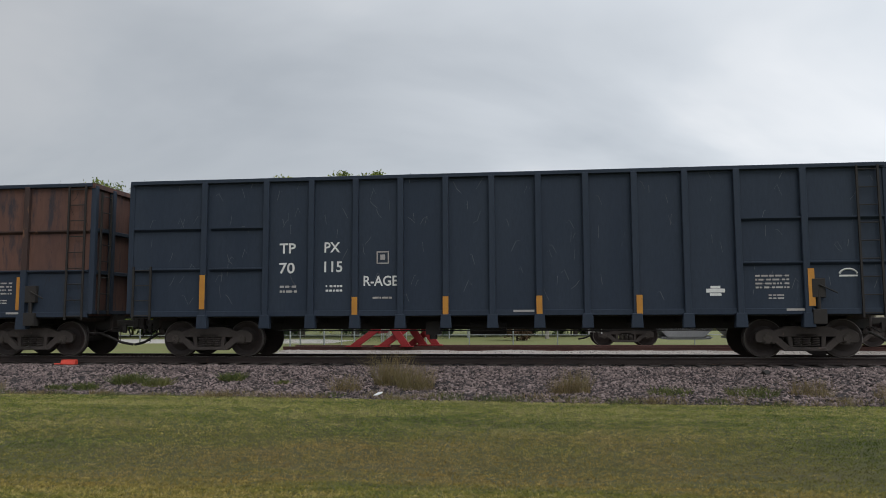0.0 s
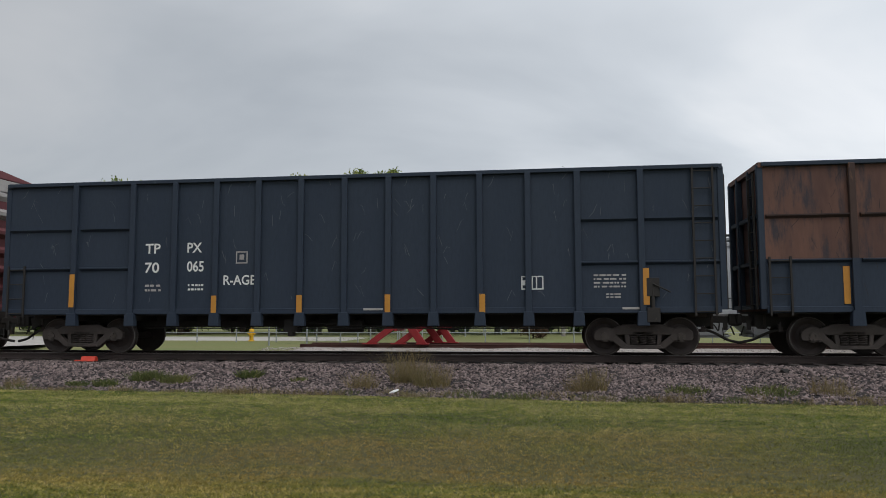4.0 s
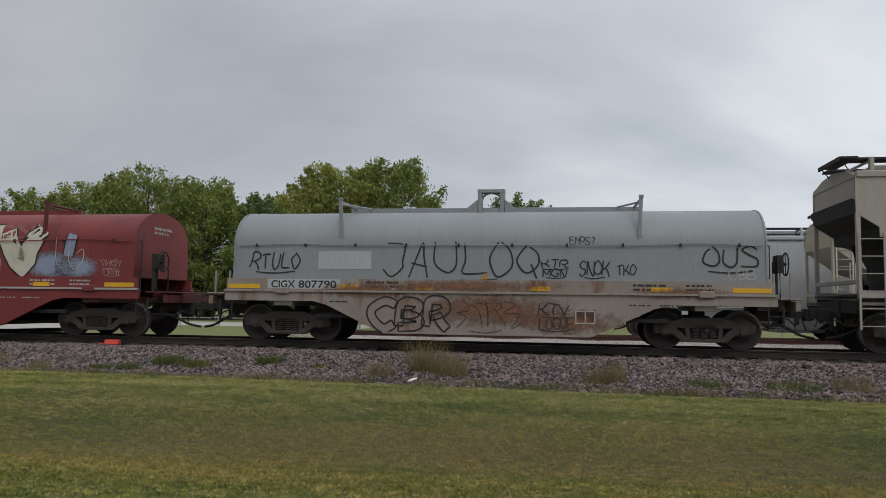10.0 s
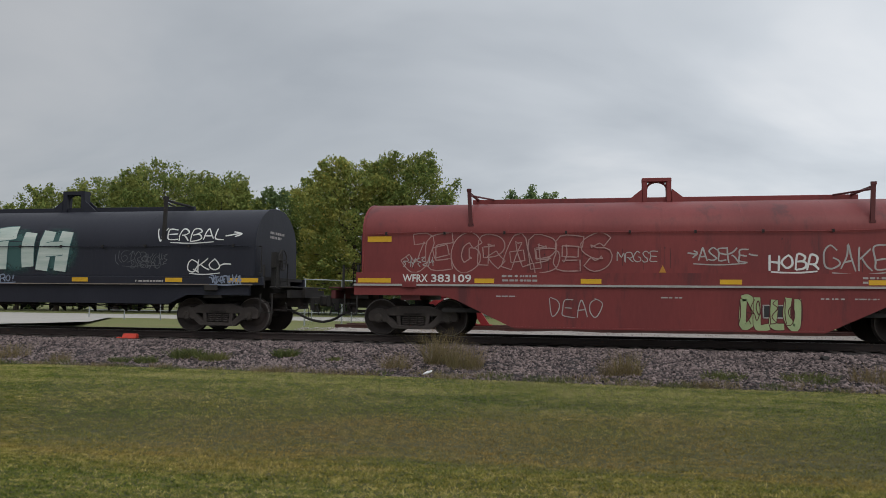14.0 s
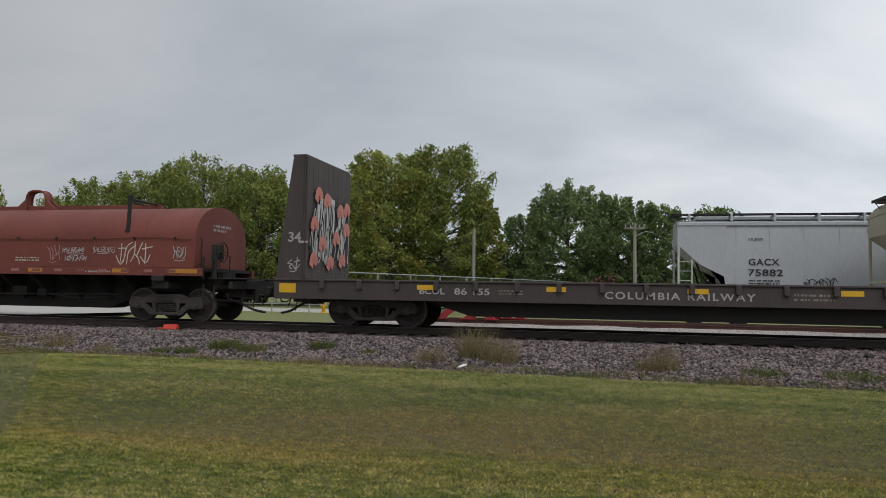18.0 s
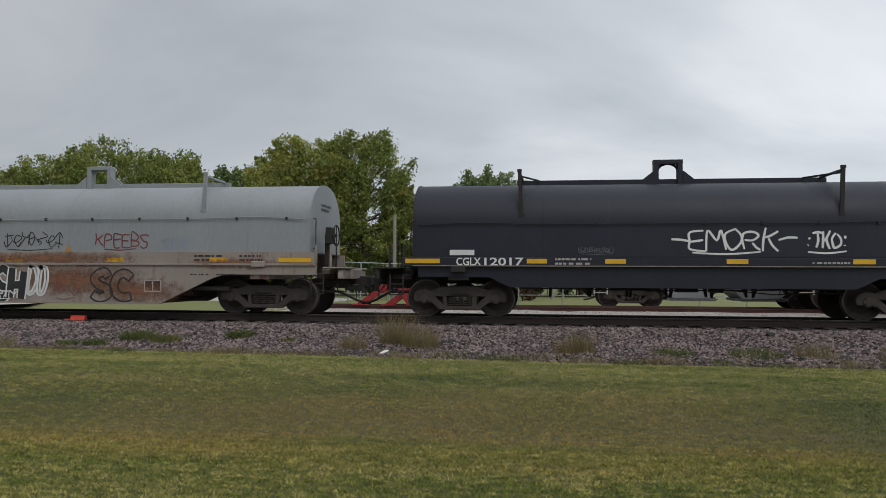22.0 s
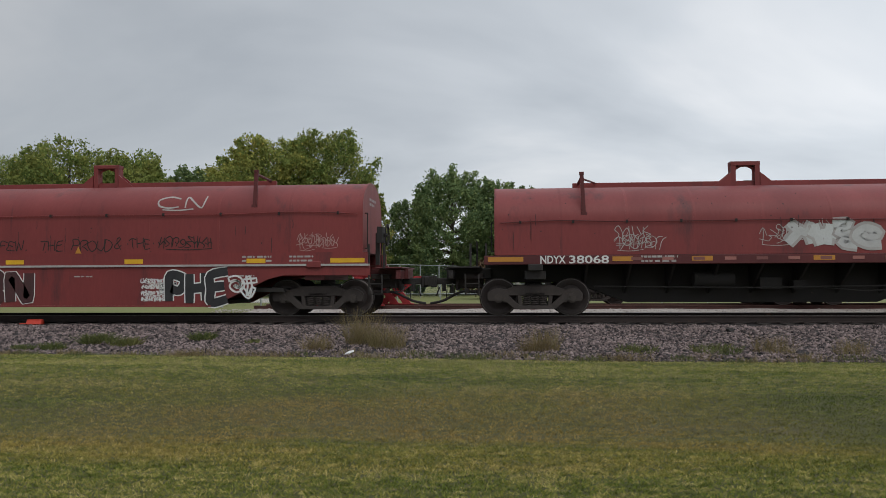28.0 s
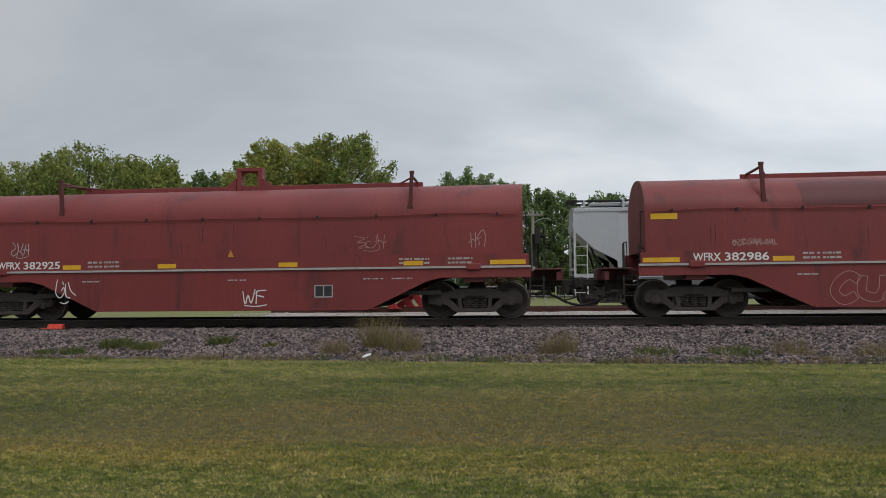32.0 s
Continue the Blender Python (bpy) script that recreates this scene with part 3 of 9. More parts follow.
LETTERS = {
    "A": [[(-0.40, -0.5), (-0.18, 0.1), (0.0, 0.5), (0.2, 0.1), (0.40, -0.5)], [(-0.26, -0.14), (0.28, -0.12)]],
    "B": [[(-0.34, -0.5), (-0.34, 0.48), (0.14, 0.46), (0.3, 0.24), (0.08, 0.02), (-0.3, 0.0)], [(-0.3, 0.0), (0.24, -0.04), (0.38, -0.28), (0.14, -0.48), (-0.34, -0.5)]],
    "C": [[(0.38, 0.34), (0.05, 0.5), (-0.36, 0.25), (-0.4, -0.2), (-0.05, -0.5), (0.38, -0.36)]],
    "D": [[(-0.34, 0.48), (-0.34, -0.48), (0.1, -0.44), (0.38, 0.0), (0.1, 0.44), (-0.38, 0.5)]],
    "E": [[(0.36, 0.46), (-0.32, 0.44), (-0.34, 0.0), (-0.32, -0.46), (0.38, -0.46)], [(-0.32, 0.02), (0.26, 0.04)]],
    "F": [[(0.38, 0.46), (-0.32, 0.44), (-0.34, 0.0), (-0.34, -0.5)], [(-0.32, 0.02), (0.24, 0.04)]],
    "G": [[(0.38, 0.32), (0.05, 0.5), (-0.36, 0.25), (-0.4, -0.2), (-0.05, -0.5), (0.36, -0.34), (0.36, -0.02), (0.06, -0.02)]],
    "Q": [[(0.0, 0.48), (-0.36, 0.2), (-0.36, -0.2), (0.0, -0.48), (0.36, -0.2), (0.36, 0.2), (0.0, 0.48)], [(0.08, -0.2), (0.44, -0.56)]],
    "X": [[(-0.38, 0.5), (0.38, -0.5)], [(0.38, 0.5), (-0.38, -0.5)]],
    "*": [[(-0.22, -0.2), (0.22, 0.22)], [(-0.22, 0.22), (0.22, -0.2)], [(0.0, 0.3), (0.0, -0.3)]],
    "?": [[(-0.28, 0.3), (0.05, 0.5), (0.3, 0.25), (0.0, -0.05), (0.0, -0.2)], [(-0.02, -0.42), (0.04, -0.46)]],
    ":": [[(-0.03, 0.2), (0.05, 0.16)], [(-0.03, -0.22), (0.05, -0.26)]],
    "-": [[(-0.45, 0.0), (0.0, 0.04), (0.45, 0.0)]],
    "d": [[(-0.40, -0.48), (-0.02, 0.44), (0.40, -0.48), (-0.40, -0.48)]],
    "H": [[(-0.34, 0.5), (-0.34, -0.5)], [(0.34, 0.5), (0.34, -0.5)], [(-0.34, 0.0), (0.34, 0.04)]],
    "I": [[(0.0, 0.5), (0.02, 0.0), (0.0, -0.5)]],
    "J": [[(-0.15, 0.46), (0.36, 0.48), (0.30, 0.0), (0.20, -0.36), (-0.06, -0.48), (-0.38, -0.22)]],
    "M": [[(-0.42, -0.5), (-0.34, 0.46), (0.0, -0.1), (0.34, 0.46), (0.42, -0.5)]],
    "K": [[(-0.36, 0.5), (-0.34, 0.0), (-0.38, -0.5)], [(0.38, 0.5), (0.0, 0.12), (-0.32, 0.0)], [(-0.12, 0.04), (0.14, -0.2), (0.44, -0.5)]],
    "L": [[(-0.3, 0.5), (-0.32, 0.0), (-0.32, -0.44), (0.38, -0.46)]],
    "N": [[(-0.36, -0.5), (-0.34, 0.46), (0.0, 0.0), (0.34, -0.46), (0.38, 0.5)]],
    "O": [[(0.0, 0.48), (-0.36, 0.2), (-0.36, -0.2), (0.0, -0.48), (0.36, -0.2), (0.36, 0.2), (0.0, 0.48)]],
    "P": [[(-0.34, -0.5), (-0.34, 0.0), (-0.34, 0.46), (0.16, 0.44), (0.34, 0.18), (0.1, -0.04), (-0.3, -0.06)]],
    "R": [[(-0.36, -0.5), (-0.34, 0.0), (-0.34, 0.46), (0.12, 0.44), (0.3, 0.2), (0.06, -0.02), (-0.3, -0.04)], [(-0.05, -0.04), (0.16, -0.26), (0.42, -0.5)]],
    "S": [[(0.36, 0.36), (0.05, 0.48), (-0.34, 0.28), (-0.1, 0.04), (0.28, -0.14), (0.26, -0.4), (-0.1, -0.5), (-0.38, -0.36)]],
    "T": [[(-0.42, 0.44), (0.0, 0.46), (0.42, 0.46)], [(0.0, 0.44), (0.0, 0.0), (0.0, -0.5)]],
    "U": [[(-0.36, 0.5), (-0.36, -0.1), (-0.1, -0.46), (0.2, -0.42), (0.36, -0.1), (0.36, 0.5)]],
    "V": [[(-0.4, 0.5), (-0.2, 0.0), (0.0, -0.48), (0.2, 0.0), (0.42, 0.5)]],
    "W": [[(-0.46, 0.5), (-0.26, -0.46), (0.0, 0.2), (0.24, -0.46), (0.48, 0.5)]],
    "Y": [[(-0.4, 0.5), (-0.2, 0.2), (0.0, -0.02)], [(0.42, 0.5), (0.0, -0.02), (-0.2, -0.5)]],
    "Z": [[(-0.40, 0.42), (0.0, 0.45), (0.38, 0.44), (0.0, 0.0), (-0.40, -0.44), (0.0, -0.45), (0.44, -0.44)]],
    "!": [[(0.04, 0.5), (0.0, 0.1), (-0.04, -0.16)], [(-0.08, -0.42), (-0.02, -0.46)]],
    ",": [[(0.0, -0.4), (-0.1, -0.6)]], ".": [[(0.0, -0.44), (0.06, -0.46)]], "'": [[(0.05, 0.5), (0.0, 0.3)]],
    "&": [[(0.35, -0.5), (-0.2, 0.25), (0.05, 0.5), (0.2, 0.3), (-0.35, -0.2), (-0.1, -0.5), (0.35, -0.1)]],
    ">": [[(-0.5, 0.0), (0.5, 0.05)], [(0.15, 0.3), (0.5, 0.05), (0.1, -0.25)]], " ": [],
}


def glyph_lines(rng, word, n, x0, x1, z0, z1, bend=5, multi=True, reach=(0.98, 1.22), loose=0.04):
    """Hand-drawn strokes in n cells, a list for each: letters of a word, or shapes that spell nothing."""
    out = []
    n = len(word) if word else n
    cw, h = (x1 - x0) / n, z1 - z0
    lean = rng.uniform(0.0, 0.2)
    last = -1
    for i in range(n):
        cx, cz = x0 + (i + 0.5) * cw, (z0 + z1) / 2 + rng.uniform(-0.05, 0.05) * h
        if word:
            lines, fx, fz = LETTERS[word[i]], 1, 1
        else:
            kind = rng.randrange(len(SHAPES))
            kind = (kind + 1) % len(SHAPES) if kind == last else kind
            last, lines, fx, fz = kind, SHAPES[kind], rng.choice((-1, 1)), rng.choice((-1, 1))
        r = rng.uniform(-0.12, 0.12)
        c, s = math.cos(r), math.sin(r)
        k, kz = rng.uniform(*reach) * (0.88 if word else 1.1), rng.uniform(0.86, 1.02)
        cell = []
        for line in lines if multi else lines[:1]:
            p = []
            for a, b in line:
                a, b = a * fx + rng.uniform(-loose, loose), b * fz + rng.uniform(-loose, loose)
                a, b = a * c - b * s, a * s + b * c
                p.append((cx + a * cw * k + lean * b * h * 0.5, min(max(cz + b * h * kz, z0 - 0.04 * h), z1 + 0.06 * h)))
            cell.append(smooth_line(p, bend))
        out.append(cell)
    return out


def strokes(rng, n, x0, x1, z0, z1, bend=5, multi=False):
    return [s for cell in glyph_lines(rng, "", n, x0, x1, z0, z1, bend, multi) for s in cell]


def tag(parent, x, z, w, h, mat, seed, n=5, thick=0.035, yof=lambda z: -1.5, lift=0.006, label="", word=""):
    rng = random.Random(seed)
    if not word and w > 0.6 * h:
        n = max(n, round(w / (h * 0.62)))
    if thick < 0.08:
        thick *= 0.74
    base = None
    for i, cell in enumerate(c for c in glyph_lines(rng, word, n, x, x + w, z, z + h, 4, True, (1.12, 1.45), 0.085) if c):
        pr = [ribbon(s, thick, yof, lift + 0.0003 * (k + i % 2)) for k, s in enumerate(cell)]
        q = part("paint_stroke" if base else "graffiti_tag", pr, mat, base or parent, "" if base else label)
        base = base or q
    if (word and w > 1.2 * h and thick > 0.03) or (not word and rng.random() < 0.6):
        a, b = rng.uniform(0.0, 0.25), rng.uniform(0.7, 1.05)
        tail = smooth_line([(x + a * w, z - 0.10 * h), (x + 0.5 * (a + b) * w, z - 0.17 * h), (x + b * w, z - 0.06 * h)])
        part("paint_stroke", [ribbon(tail, thick * 0.8, yof, lift)], mat, base)
    return base


def loop_round(pts, r):
    """A closed line at distance r all round a stroke."""
    left, right = [], []
    n = len(pts)
    for i, (x, z) in enumerate(pts):
        a, b = pts[max(i - 1, 0)], pts[min(i + 1, n - 1)]
        dx, dz = b[0] - a[0], b[1] - a[1]
        q = math.hypot(dx, dz) or 1
        left.append((x - dz / q * r, z + dx / q * r))
        right.append((x + dz / q * r, z - dx / q * r))
    return left + right[::-1] + left[:1]


def throwup(parent, x, z, w, h, line, seed, n=4, thick=0.05, yof=lambda z: -1.5, lift=0.006, fill=None, haze=None, label="", inner=None, word="", fat=0.34, bend=4, cloud=(0.86, 0.66)):
    """Swollen overlapping letters: fat strokes with an outline and a fill, inner lines, a haze of overspray."""
    rng = random.Random(seed)
    base = None
    n = len(word) if word else n
    if haze:
        m = max(1, round(w / h / 0.8))
        for i in range(m):
            q = stain(base or parent, x + (i + 0.5) * w / m, z + h * 0.5, w / m * cloud[0], h * cloud[1], haze, yof, lift + 0.0005 * i, "paint_cloud" if base else "graffiti_piece", 0, "" if base else label)
            base = base or q
        lift += 0.003
    f = fat * min(w / n, h)
    cells = glyph_lines(rng, word, n, x + 0.3 * f, x + w - 0.3 * f, z + 0.25 * f, z + h - 0.28 * f, bend, True, (1.12, 1.3), 0.06)
    for i, cell in enumerate(cells):
        if not cell:
            continue
        lf = lift + 0.0024 * i
        if fill is None:
            q = part("paint_outline" if base else "graffiti_piece", [ribbon(loop_round(s, f / 2), 2 * thick, yof, lf + 0.0003 * k, 0.1) for k, s in enumerate(cell)], line, base or parent, "" if base else label)
            base = base or q
            continue
        q = part("paint_outline" if base else "graffiti_piece", [ribbon(s, f + 2 * thick, yof, lf + 0.0003 * k, 0.1) for k, s in enumerate(cell)], line, base or parent, "" if base else label)
        base = base or q
        part("paint_fill", [ribbon(s, f, yof, lf + 0.0012 + 0.0002 * k, 0.1) for k, s in enumerate(cell)], fill[i % len(fill)], base)
    if inner:
        part("paint_line", [ribbon(s, 0.02, yof, lift + 0.0024 * n + 0.002) for s in strokes(rng, n * 2, x, x + w, z + 0.12 * h, z + 0.88 * h)], inner, base)
    return base


def blob(rng, x, z, rx, rz, n=18):
    p = [(x + rx * (1 + rng.uniform(-0.18, 0.18)) * math.cos(2 * math.pi * k / n), z + rz * (1 + rng.uniform(-0.18, 0.18)) * math.sin(2 * math.pi * k / n)) for k in range(n)]
    return p


def piece(parent, x, z, w, h, seed, fills, outline, back=None, n=5, thick=0.3, yof=lambda z: -1.5, lift=0.006, label="", bend=6):
    """A large piece: an uneven backing cloud, outlined fat strokes, thin inner lines."""
    rng = random.Random(seed)
    base = None
    if back:
        pr = []
        m = int(n * 1.6)
        floor = z - 0.02
        for i in range(m):
            bx = x + (i + 0.5) * w / m
            pts = blob(rng, bx, z + h / 2, 1.0 * w / m * rng.uniform(0.95, 1.2), h * rng.uniform(0.56, 0.66))
            pts = [(px, max(pz, floor)) for px, pz in pts]
            k = len(pts)
            rows = 5
            v, f = [], []
            for r in range(rows + 1):
                for px, pz in pts:
                    qx, qz = bx + (px - bx) * r / rows, z + h / 2 + (pz - z - h / 2) * r / rows
                    v.append((qx, yof(qz) - lift - 0.0007 * i, qz))
            for r in range(rows):
                for j in range(k):
                    f.append((r * k + j, r * k + (j + 1) % k, (r + 1) * k + (j + 1) % k, (r + 1) * k + j))
            pr.append((v, f))
        base = part("graffiti_piece", pr[:1], back, parent, label)
        for q in pr[1:]:
            part("paint_cloud", [q], back, base)
        lift += 0.0007 * m + 0.003
    st = strokes(rng, n, x + 0.1 * w / n, x + w - 0.1 * w / n, z + 0.5 * thick, z + h - 0.5 * thick, bend)
    st += strokes(rng, max(2, n - 1), x + 0.5 * w / n, x + w - 0.5 * w / n, z + 0.5 * thick, z + h - 0.5 * thick, bend)
    n = len(st)
    for i, s in enumerate(st):
        q = part("graffiti_piece" if base is None else "paint_outline", [ribbon(s, thick * 1.0 + 0.06, yof, lift + 0.0012 * i)], outline, base or parent, label if base is None else "")
        base = base or q
        part("paint_fill", [ribbon(s, thick, yof, lift + 0.0012 * i + 0.0006)], fills[i % len(fills)], base)
    lift += 0.0012 * n + 0.003
    for s in st:
        part("paint_line", [ribbon(strokes(rng, 1, s[0][0] - 0.3 * thick, s[0][0] + 1.6 * thick, z + 0.2 * h, z + 0.8 * h)[0], 0.02, yof, lift)], outline, base)
    return base


# ------------------------------------------------------------ rolling stock: common parts
R_WHEEL = 0.457
KEYED_WHEELS = []


def sweep(pts, r, n=6):
    """A round bar along a bent line, in one piece."""
    v, f = [], []
    m = len(pts)
    for i in range(m):
        p = Vector(pts[i])
        d = (Vector(pts[min(i + 1, m - 1)]) - Vector(pts[max(i - 1, 0)])).normalized()
        u = d.cross(Vector((0.13, 0.21, 0.97))).normalized()
        w = d.cross(u)
        v += [tuple(p + r * (math.cos(2 * math.pi * k / n) * u + math.sin(2 * math.pi * k / n) * w)) for k in range(n)]
    for i in range(m - 1):
        f += [(i * n + k, i * n + (k + 1) % n, (i + 1) * n + (k + 1) % n, (i + 1) * n + k) for k in range(n)]
    return v, f + [tuple(range(n - 1, -1, -1)), tuple(range((m - 1) * n, m * n))]


def truck_meshes(cap):
    """Meshes of a three-piece freight truck, wheelbase 1.78 m."""
    def make():
        d = {}
        a = 0.89
        # side frame with two triangular windows and a spring opening
        up = [(-1.16, 0.55), (-1.10, 0.62), (-0.70, 0.66), (-0.45, 0.75), (0.45, 0.75), (0.70, 0.66), (1.10, 0.62), (1.16, 0.55)]
        pr = []
        pr.append(prism_y([(-1.12, 0.48), (-0.62, 0.50), (0.62, 0.50), (1.12, 0.48)] + up[::-1], -0.07, 0.07))
        for s in (-1, 1):
            leg = [(s * 0.68, 0.54), (s * 0.86, 0.48), (s * 0.50, 0.17), (s * 0.30, 0.20)]
            pr.append(prism_y(leg if s < 0 else leg[::-1], -0.07, 0.07))
            post = [(s * 0.30, 0.24), (s * 0.40, 0.24), (s * 0.44, 0.58), (s * 0.34, 0.58)]
            pr.append(prism_y(post[::-1] if s < 0 else post, -0.065, 0.065))
            pr.append(box(s * 0.74, 0, 0.44, 0.07, 0.13, 0.22))
            pr.append(box(s * 1.08, 0, 0.46, 0.07, 0.13, 0.20))
            pr.append(prism_y([(s * 0.89 + 0.27 * math.cos(t), 0.47 + 0.22 * math.sin(t)) for t in np.linspace(-0.5, math.pi + 0.5, 12)], -0.075, 0.06))
            pr.append(prism_y([(s * 0.70, 0.57), (s * 0.76, 0.36), (s * 1.04, 0.36), (s * 1.10, 0.57)][::s], -0.02, 0.09))
        pr.append(prism_y([(-0.46, 0.17), (0.46, 0.17), (0.40, 0.26), (-0.40, 0.26)], -0.09, 0.09))
        d["sideframe"] = mesh("sideframe", pr, M_TRUCK, 0.012)
        turns = [(0.092 * math.cos(q), 0.092 * math.sin(q), 0.262 + 0.235 * q / 28.27) for q in np.linspace(0, 28.27, 46)]
        d["spring"] = mesh("spring", [sweep(turns, 0.016, 5)], M_TRUCK)
        d["bolster"] = mesh("truck", [box(0, 0, 0.60, 0.36, 2.1, 0.20), box(0, 0, 0.74, 0.42, 1.2, 0.10), box(0, -0.85, 0.545, 0.5, 0.5, 0.08), box(0, 0.85, 0.545, 0.5, 0.5, 0.08),
                                         rod((0, 0, 0.7), (0, 0, 0.9), 0.2, 12), box(0.52, 0, 0.46, 0.1, 1.5, 0.12), box(-0.52, 0, 0.46, 0.1, 1.5, 0.12)], M_UNDER, 0.015)
        g = 0.717
        pr = []
        for s in (-1, 1):
            # from the outer face of the rim to the flange at the back
            rings = [(0.10, s * (g + 0.12)), (0.13, s * (g + 0.10)), (0.30, s * (g + 0.06)), (0.385, s * (g + 0.10)), (0.43, s * (g + 0.105)), (R_WHEEL - 0.004, s * (g + 0.095)),
                     (R_WHEEL, s * (g + 0.02)), (R_WHEEL + 0.026, s * (g + 0.004)), (R_WHEEL + 0.026, s * (g - 0.02)), (0.40, s * (g - 0.025)), (0.14, s * (g - 0.03))]
            pr.append(lathe_y(rings if s < 0 else rings, 28))
        pr.append(rod((0, -g, 0), (0, g, 0), 0.085, 10))
        rims = [lathe_y([(0.436, s * (g + 0.1065)), (R_WHEEL - 0.002, s * (g + 0.099)), (R_WHEEL + 0.0015, s * (g + 0.03)), (0.44, s * (g + 0.03))], 28, False) for s in (-1, 1)]
        caps = []
        for s in (-1, 1):
            y = s * (g + 0.375)
            caps.append(rod((0, s * (g + 0.1), 0), (0, y, 0), 0.135, 14))
            caps.append(rod((0, y, 0), (0, y + s * 0.04, 0), 0.10, 12))
            for k in range(3):
                t = 2 * math.pi * k / 3
                caps.append(rod((0.06 * math.cos(t), y + s * 0.03, 0.06 * math.sin(t)), (0.06 * math.cos(t), y + s * 0.065, 0.06 * math.sin(t)), 0.022, 6))
        d["wheelset"] = mesh_of_many("wheelset", [(pr, M_WHEEL), (rims, M_TREAD), (caps, cap)])
        return d
    return cached(("truck", cap.name), make)


def add_truck(car, x, cap=M_CAP, keyed=True):
    d = truck_meshes(cap)
    t = put("truck", d["bolster"], car, pose(x, 0, 0))
    for s in (-1, 1):
        put("sideframe", d["sideframe"], t, pose(0, s * 1.03, 0))
        for q in (-0.2, 0.0, 0.2):
            put("spring", d["spring"], t, pose(q, s * 1.03, 0))
    for s in (-1, 1):
        w = put("wheelset", d["wheelset"], t, pose(s * 0.889, 0, R_WHEEL))
        if keyed:
            KEYED_WHEELS.append((car, x, s * 0.889, w))
    return t


def add_couplers(car, half, striker):
    """Draft gear, coupler and air hose at both ends; half: to the pulling face, striker: to the end sill."""
    def coupler():
        pr = [box(-0.45, 0, 0.86, 0.9, 0.16, 0.17), prism_x([(-0.16, 0.70), (0.16, 0.70), (0.16, 1.0), (-0.16, 1.0)], -0.12, 0.04)]
        pr.append(box(0.06, 0.12, 0.86, 0.16, 0.12, 0.28))
        pr.append(box(0.02, -0.16, 0.86, 0.12, 0.10, 0.24))
        return mesh("coupler", pr, M_UNDER, 0.02)

    def hose():
        pts = smooth_line([(-1.15, -0.62, 0.58), (-0.85, -0.60, 0.60), (-0.62, -0.52, 0.52), (-0.30, -0.42, 0.36), (0.02, -0.34, 0.29)])
        return mesh("air_hose", [sweep(pts, 0.034, 7)], M_UNDER)

    def gear():
        pr = [box(-0.98, 0, 0.88, 0.7, 0.46, 0.40), box(-0.66, 0, 0.88, 0.08, 0.62, 0.52), box(-1.1, -0.5, 0.98, 0.5, 0.4, 0.14), box(-1.1, 0.5, 0.98, 0.5, 0.4, 0.14)]
        return mesh("draft_gear", pr, M_WHEEL, 0.015)

    def cock():
        pr = [rod((-1.35, -0.62, 0.60), (-0.95, -0.62, 0.60), 0.035, 7), box(-0.93, -0.62, 0.62, 0.10, 0.09, 0.12), rod((-0.93, -0.62, 0.68), (-0.85, -0.72, 0.76), 0.012, 5)]
        return mesh("angle_cock", pr, M_WHEEL)

    def chain():
        pr = [rod((-0.4, -0.25, 0.66), (-0.38, -0.3, 0.34), 0.012, 5), rod((-0.2, -0.2, 0.7), (-0.12, -0.22, 0.48), 0.02, 5), box(-0.32, -0.19, 0.72, 0.10, 0.06, 0.24)]
        return mesh("lift_rod", pr, M_UNDER)

    def bar():
        pts = [(-0.05, -1.35, 0.80), (-0.05, -1.25, 0.62), (0.02, -0.8, 0.60), (0.05, -0.3, 0.72), (0.05, 0.0, 0.74)]
        return mesh("uncoupling_lever", tube(pts, 0.016, 5), M_UNDER)
    for s in (-1, 1):
        turn = pose(s * half, 0, 0, 0, 0, 0 if s > 0 else 180)
        put("coupler", cached("coupler", coupler), car, turn)
        put("draft_gear", cached("gear", gear), car, turn)
        near = Matrix.Diagonal((1, 1 if s > 0 else -1, 1, 1))
        for name, make in (("air_hose", hose), ("angle_cock", cock), ("lift_rod", chain)):
            put(name, cached(name, make), car, turn @ near)
        put("uncoupling_lever", cached("lever", bar), car, pose(s * striker, 0, 0, 0, 0, 0 if s > 0 else 180) @ near)


def ladder(x, y, z0, z1, w=0.42, step=0.38, along="x", r=0.014):
    pr = []
    n = max(2, int((z1 - z0) / step) + 1)
    d = (w / 2, 0) if along == "x" else (0, w / 2)
    for s in (-1, 1):
        pr.append(box(x + s * d[0], y + s * d[1], (z0 + z1) / 2, 0.045, 0.045, z1 - z0))
    for k in range(n):
        z = z0 + 0.1 + k * (z1 - z0 - 0.2) / (n - 1)
        pr.append(rod((x - d[0], y - d[1], z), (x + d[0], y + d[1], z), r, 5))
    return pr


def handbrake(car, x, y, z, s=1):
    pr = [box(x, y, z, 0.14, 0.42, 0.4), rod((x + s * 0.05, y, z), (x + s * 0.16, y, z), 0.05, 8)]
    n = 14
    pts = [(x + s * 0.16, y + 0.27 * math.cos(2 * math.pi * k / n), z + 0.27 * math.sin(2 * math.pi * k / n)) for k in range(n + 1)]
    pr += tube(pts, 0.018, 5)
    for k in range(4):
        q = math.pi / 2 * k
        pr.append(rod((x + s * 0.16, y, z), (x + s * 0.16, y + 0.27 * math.cos(q), z + 0.27 * math.sin(q)), 0.012, 5))
    return part("hand_brake", pr, M_UNDER, car)


def reflector(car, x, z, w, h, mat=M_YELLOW, y=-1.5):
    me = cached(("refl", round(w, 2), round(h, 2), mat.name), lambda: mesh("reflector", [box(0, 0, 0, w, 0.008, h)], mat))
    return put("reflector", me, car, pose(x, y, z))


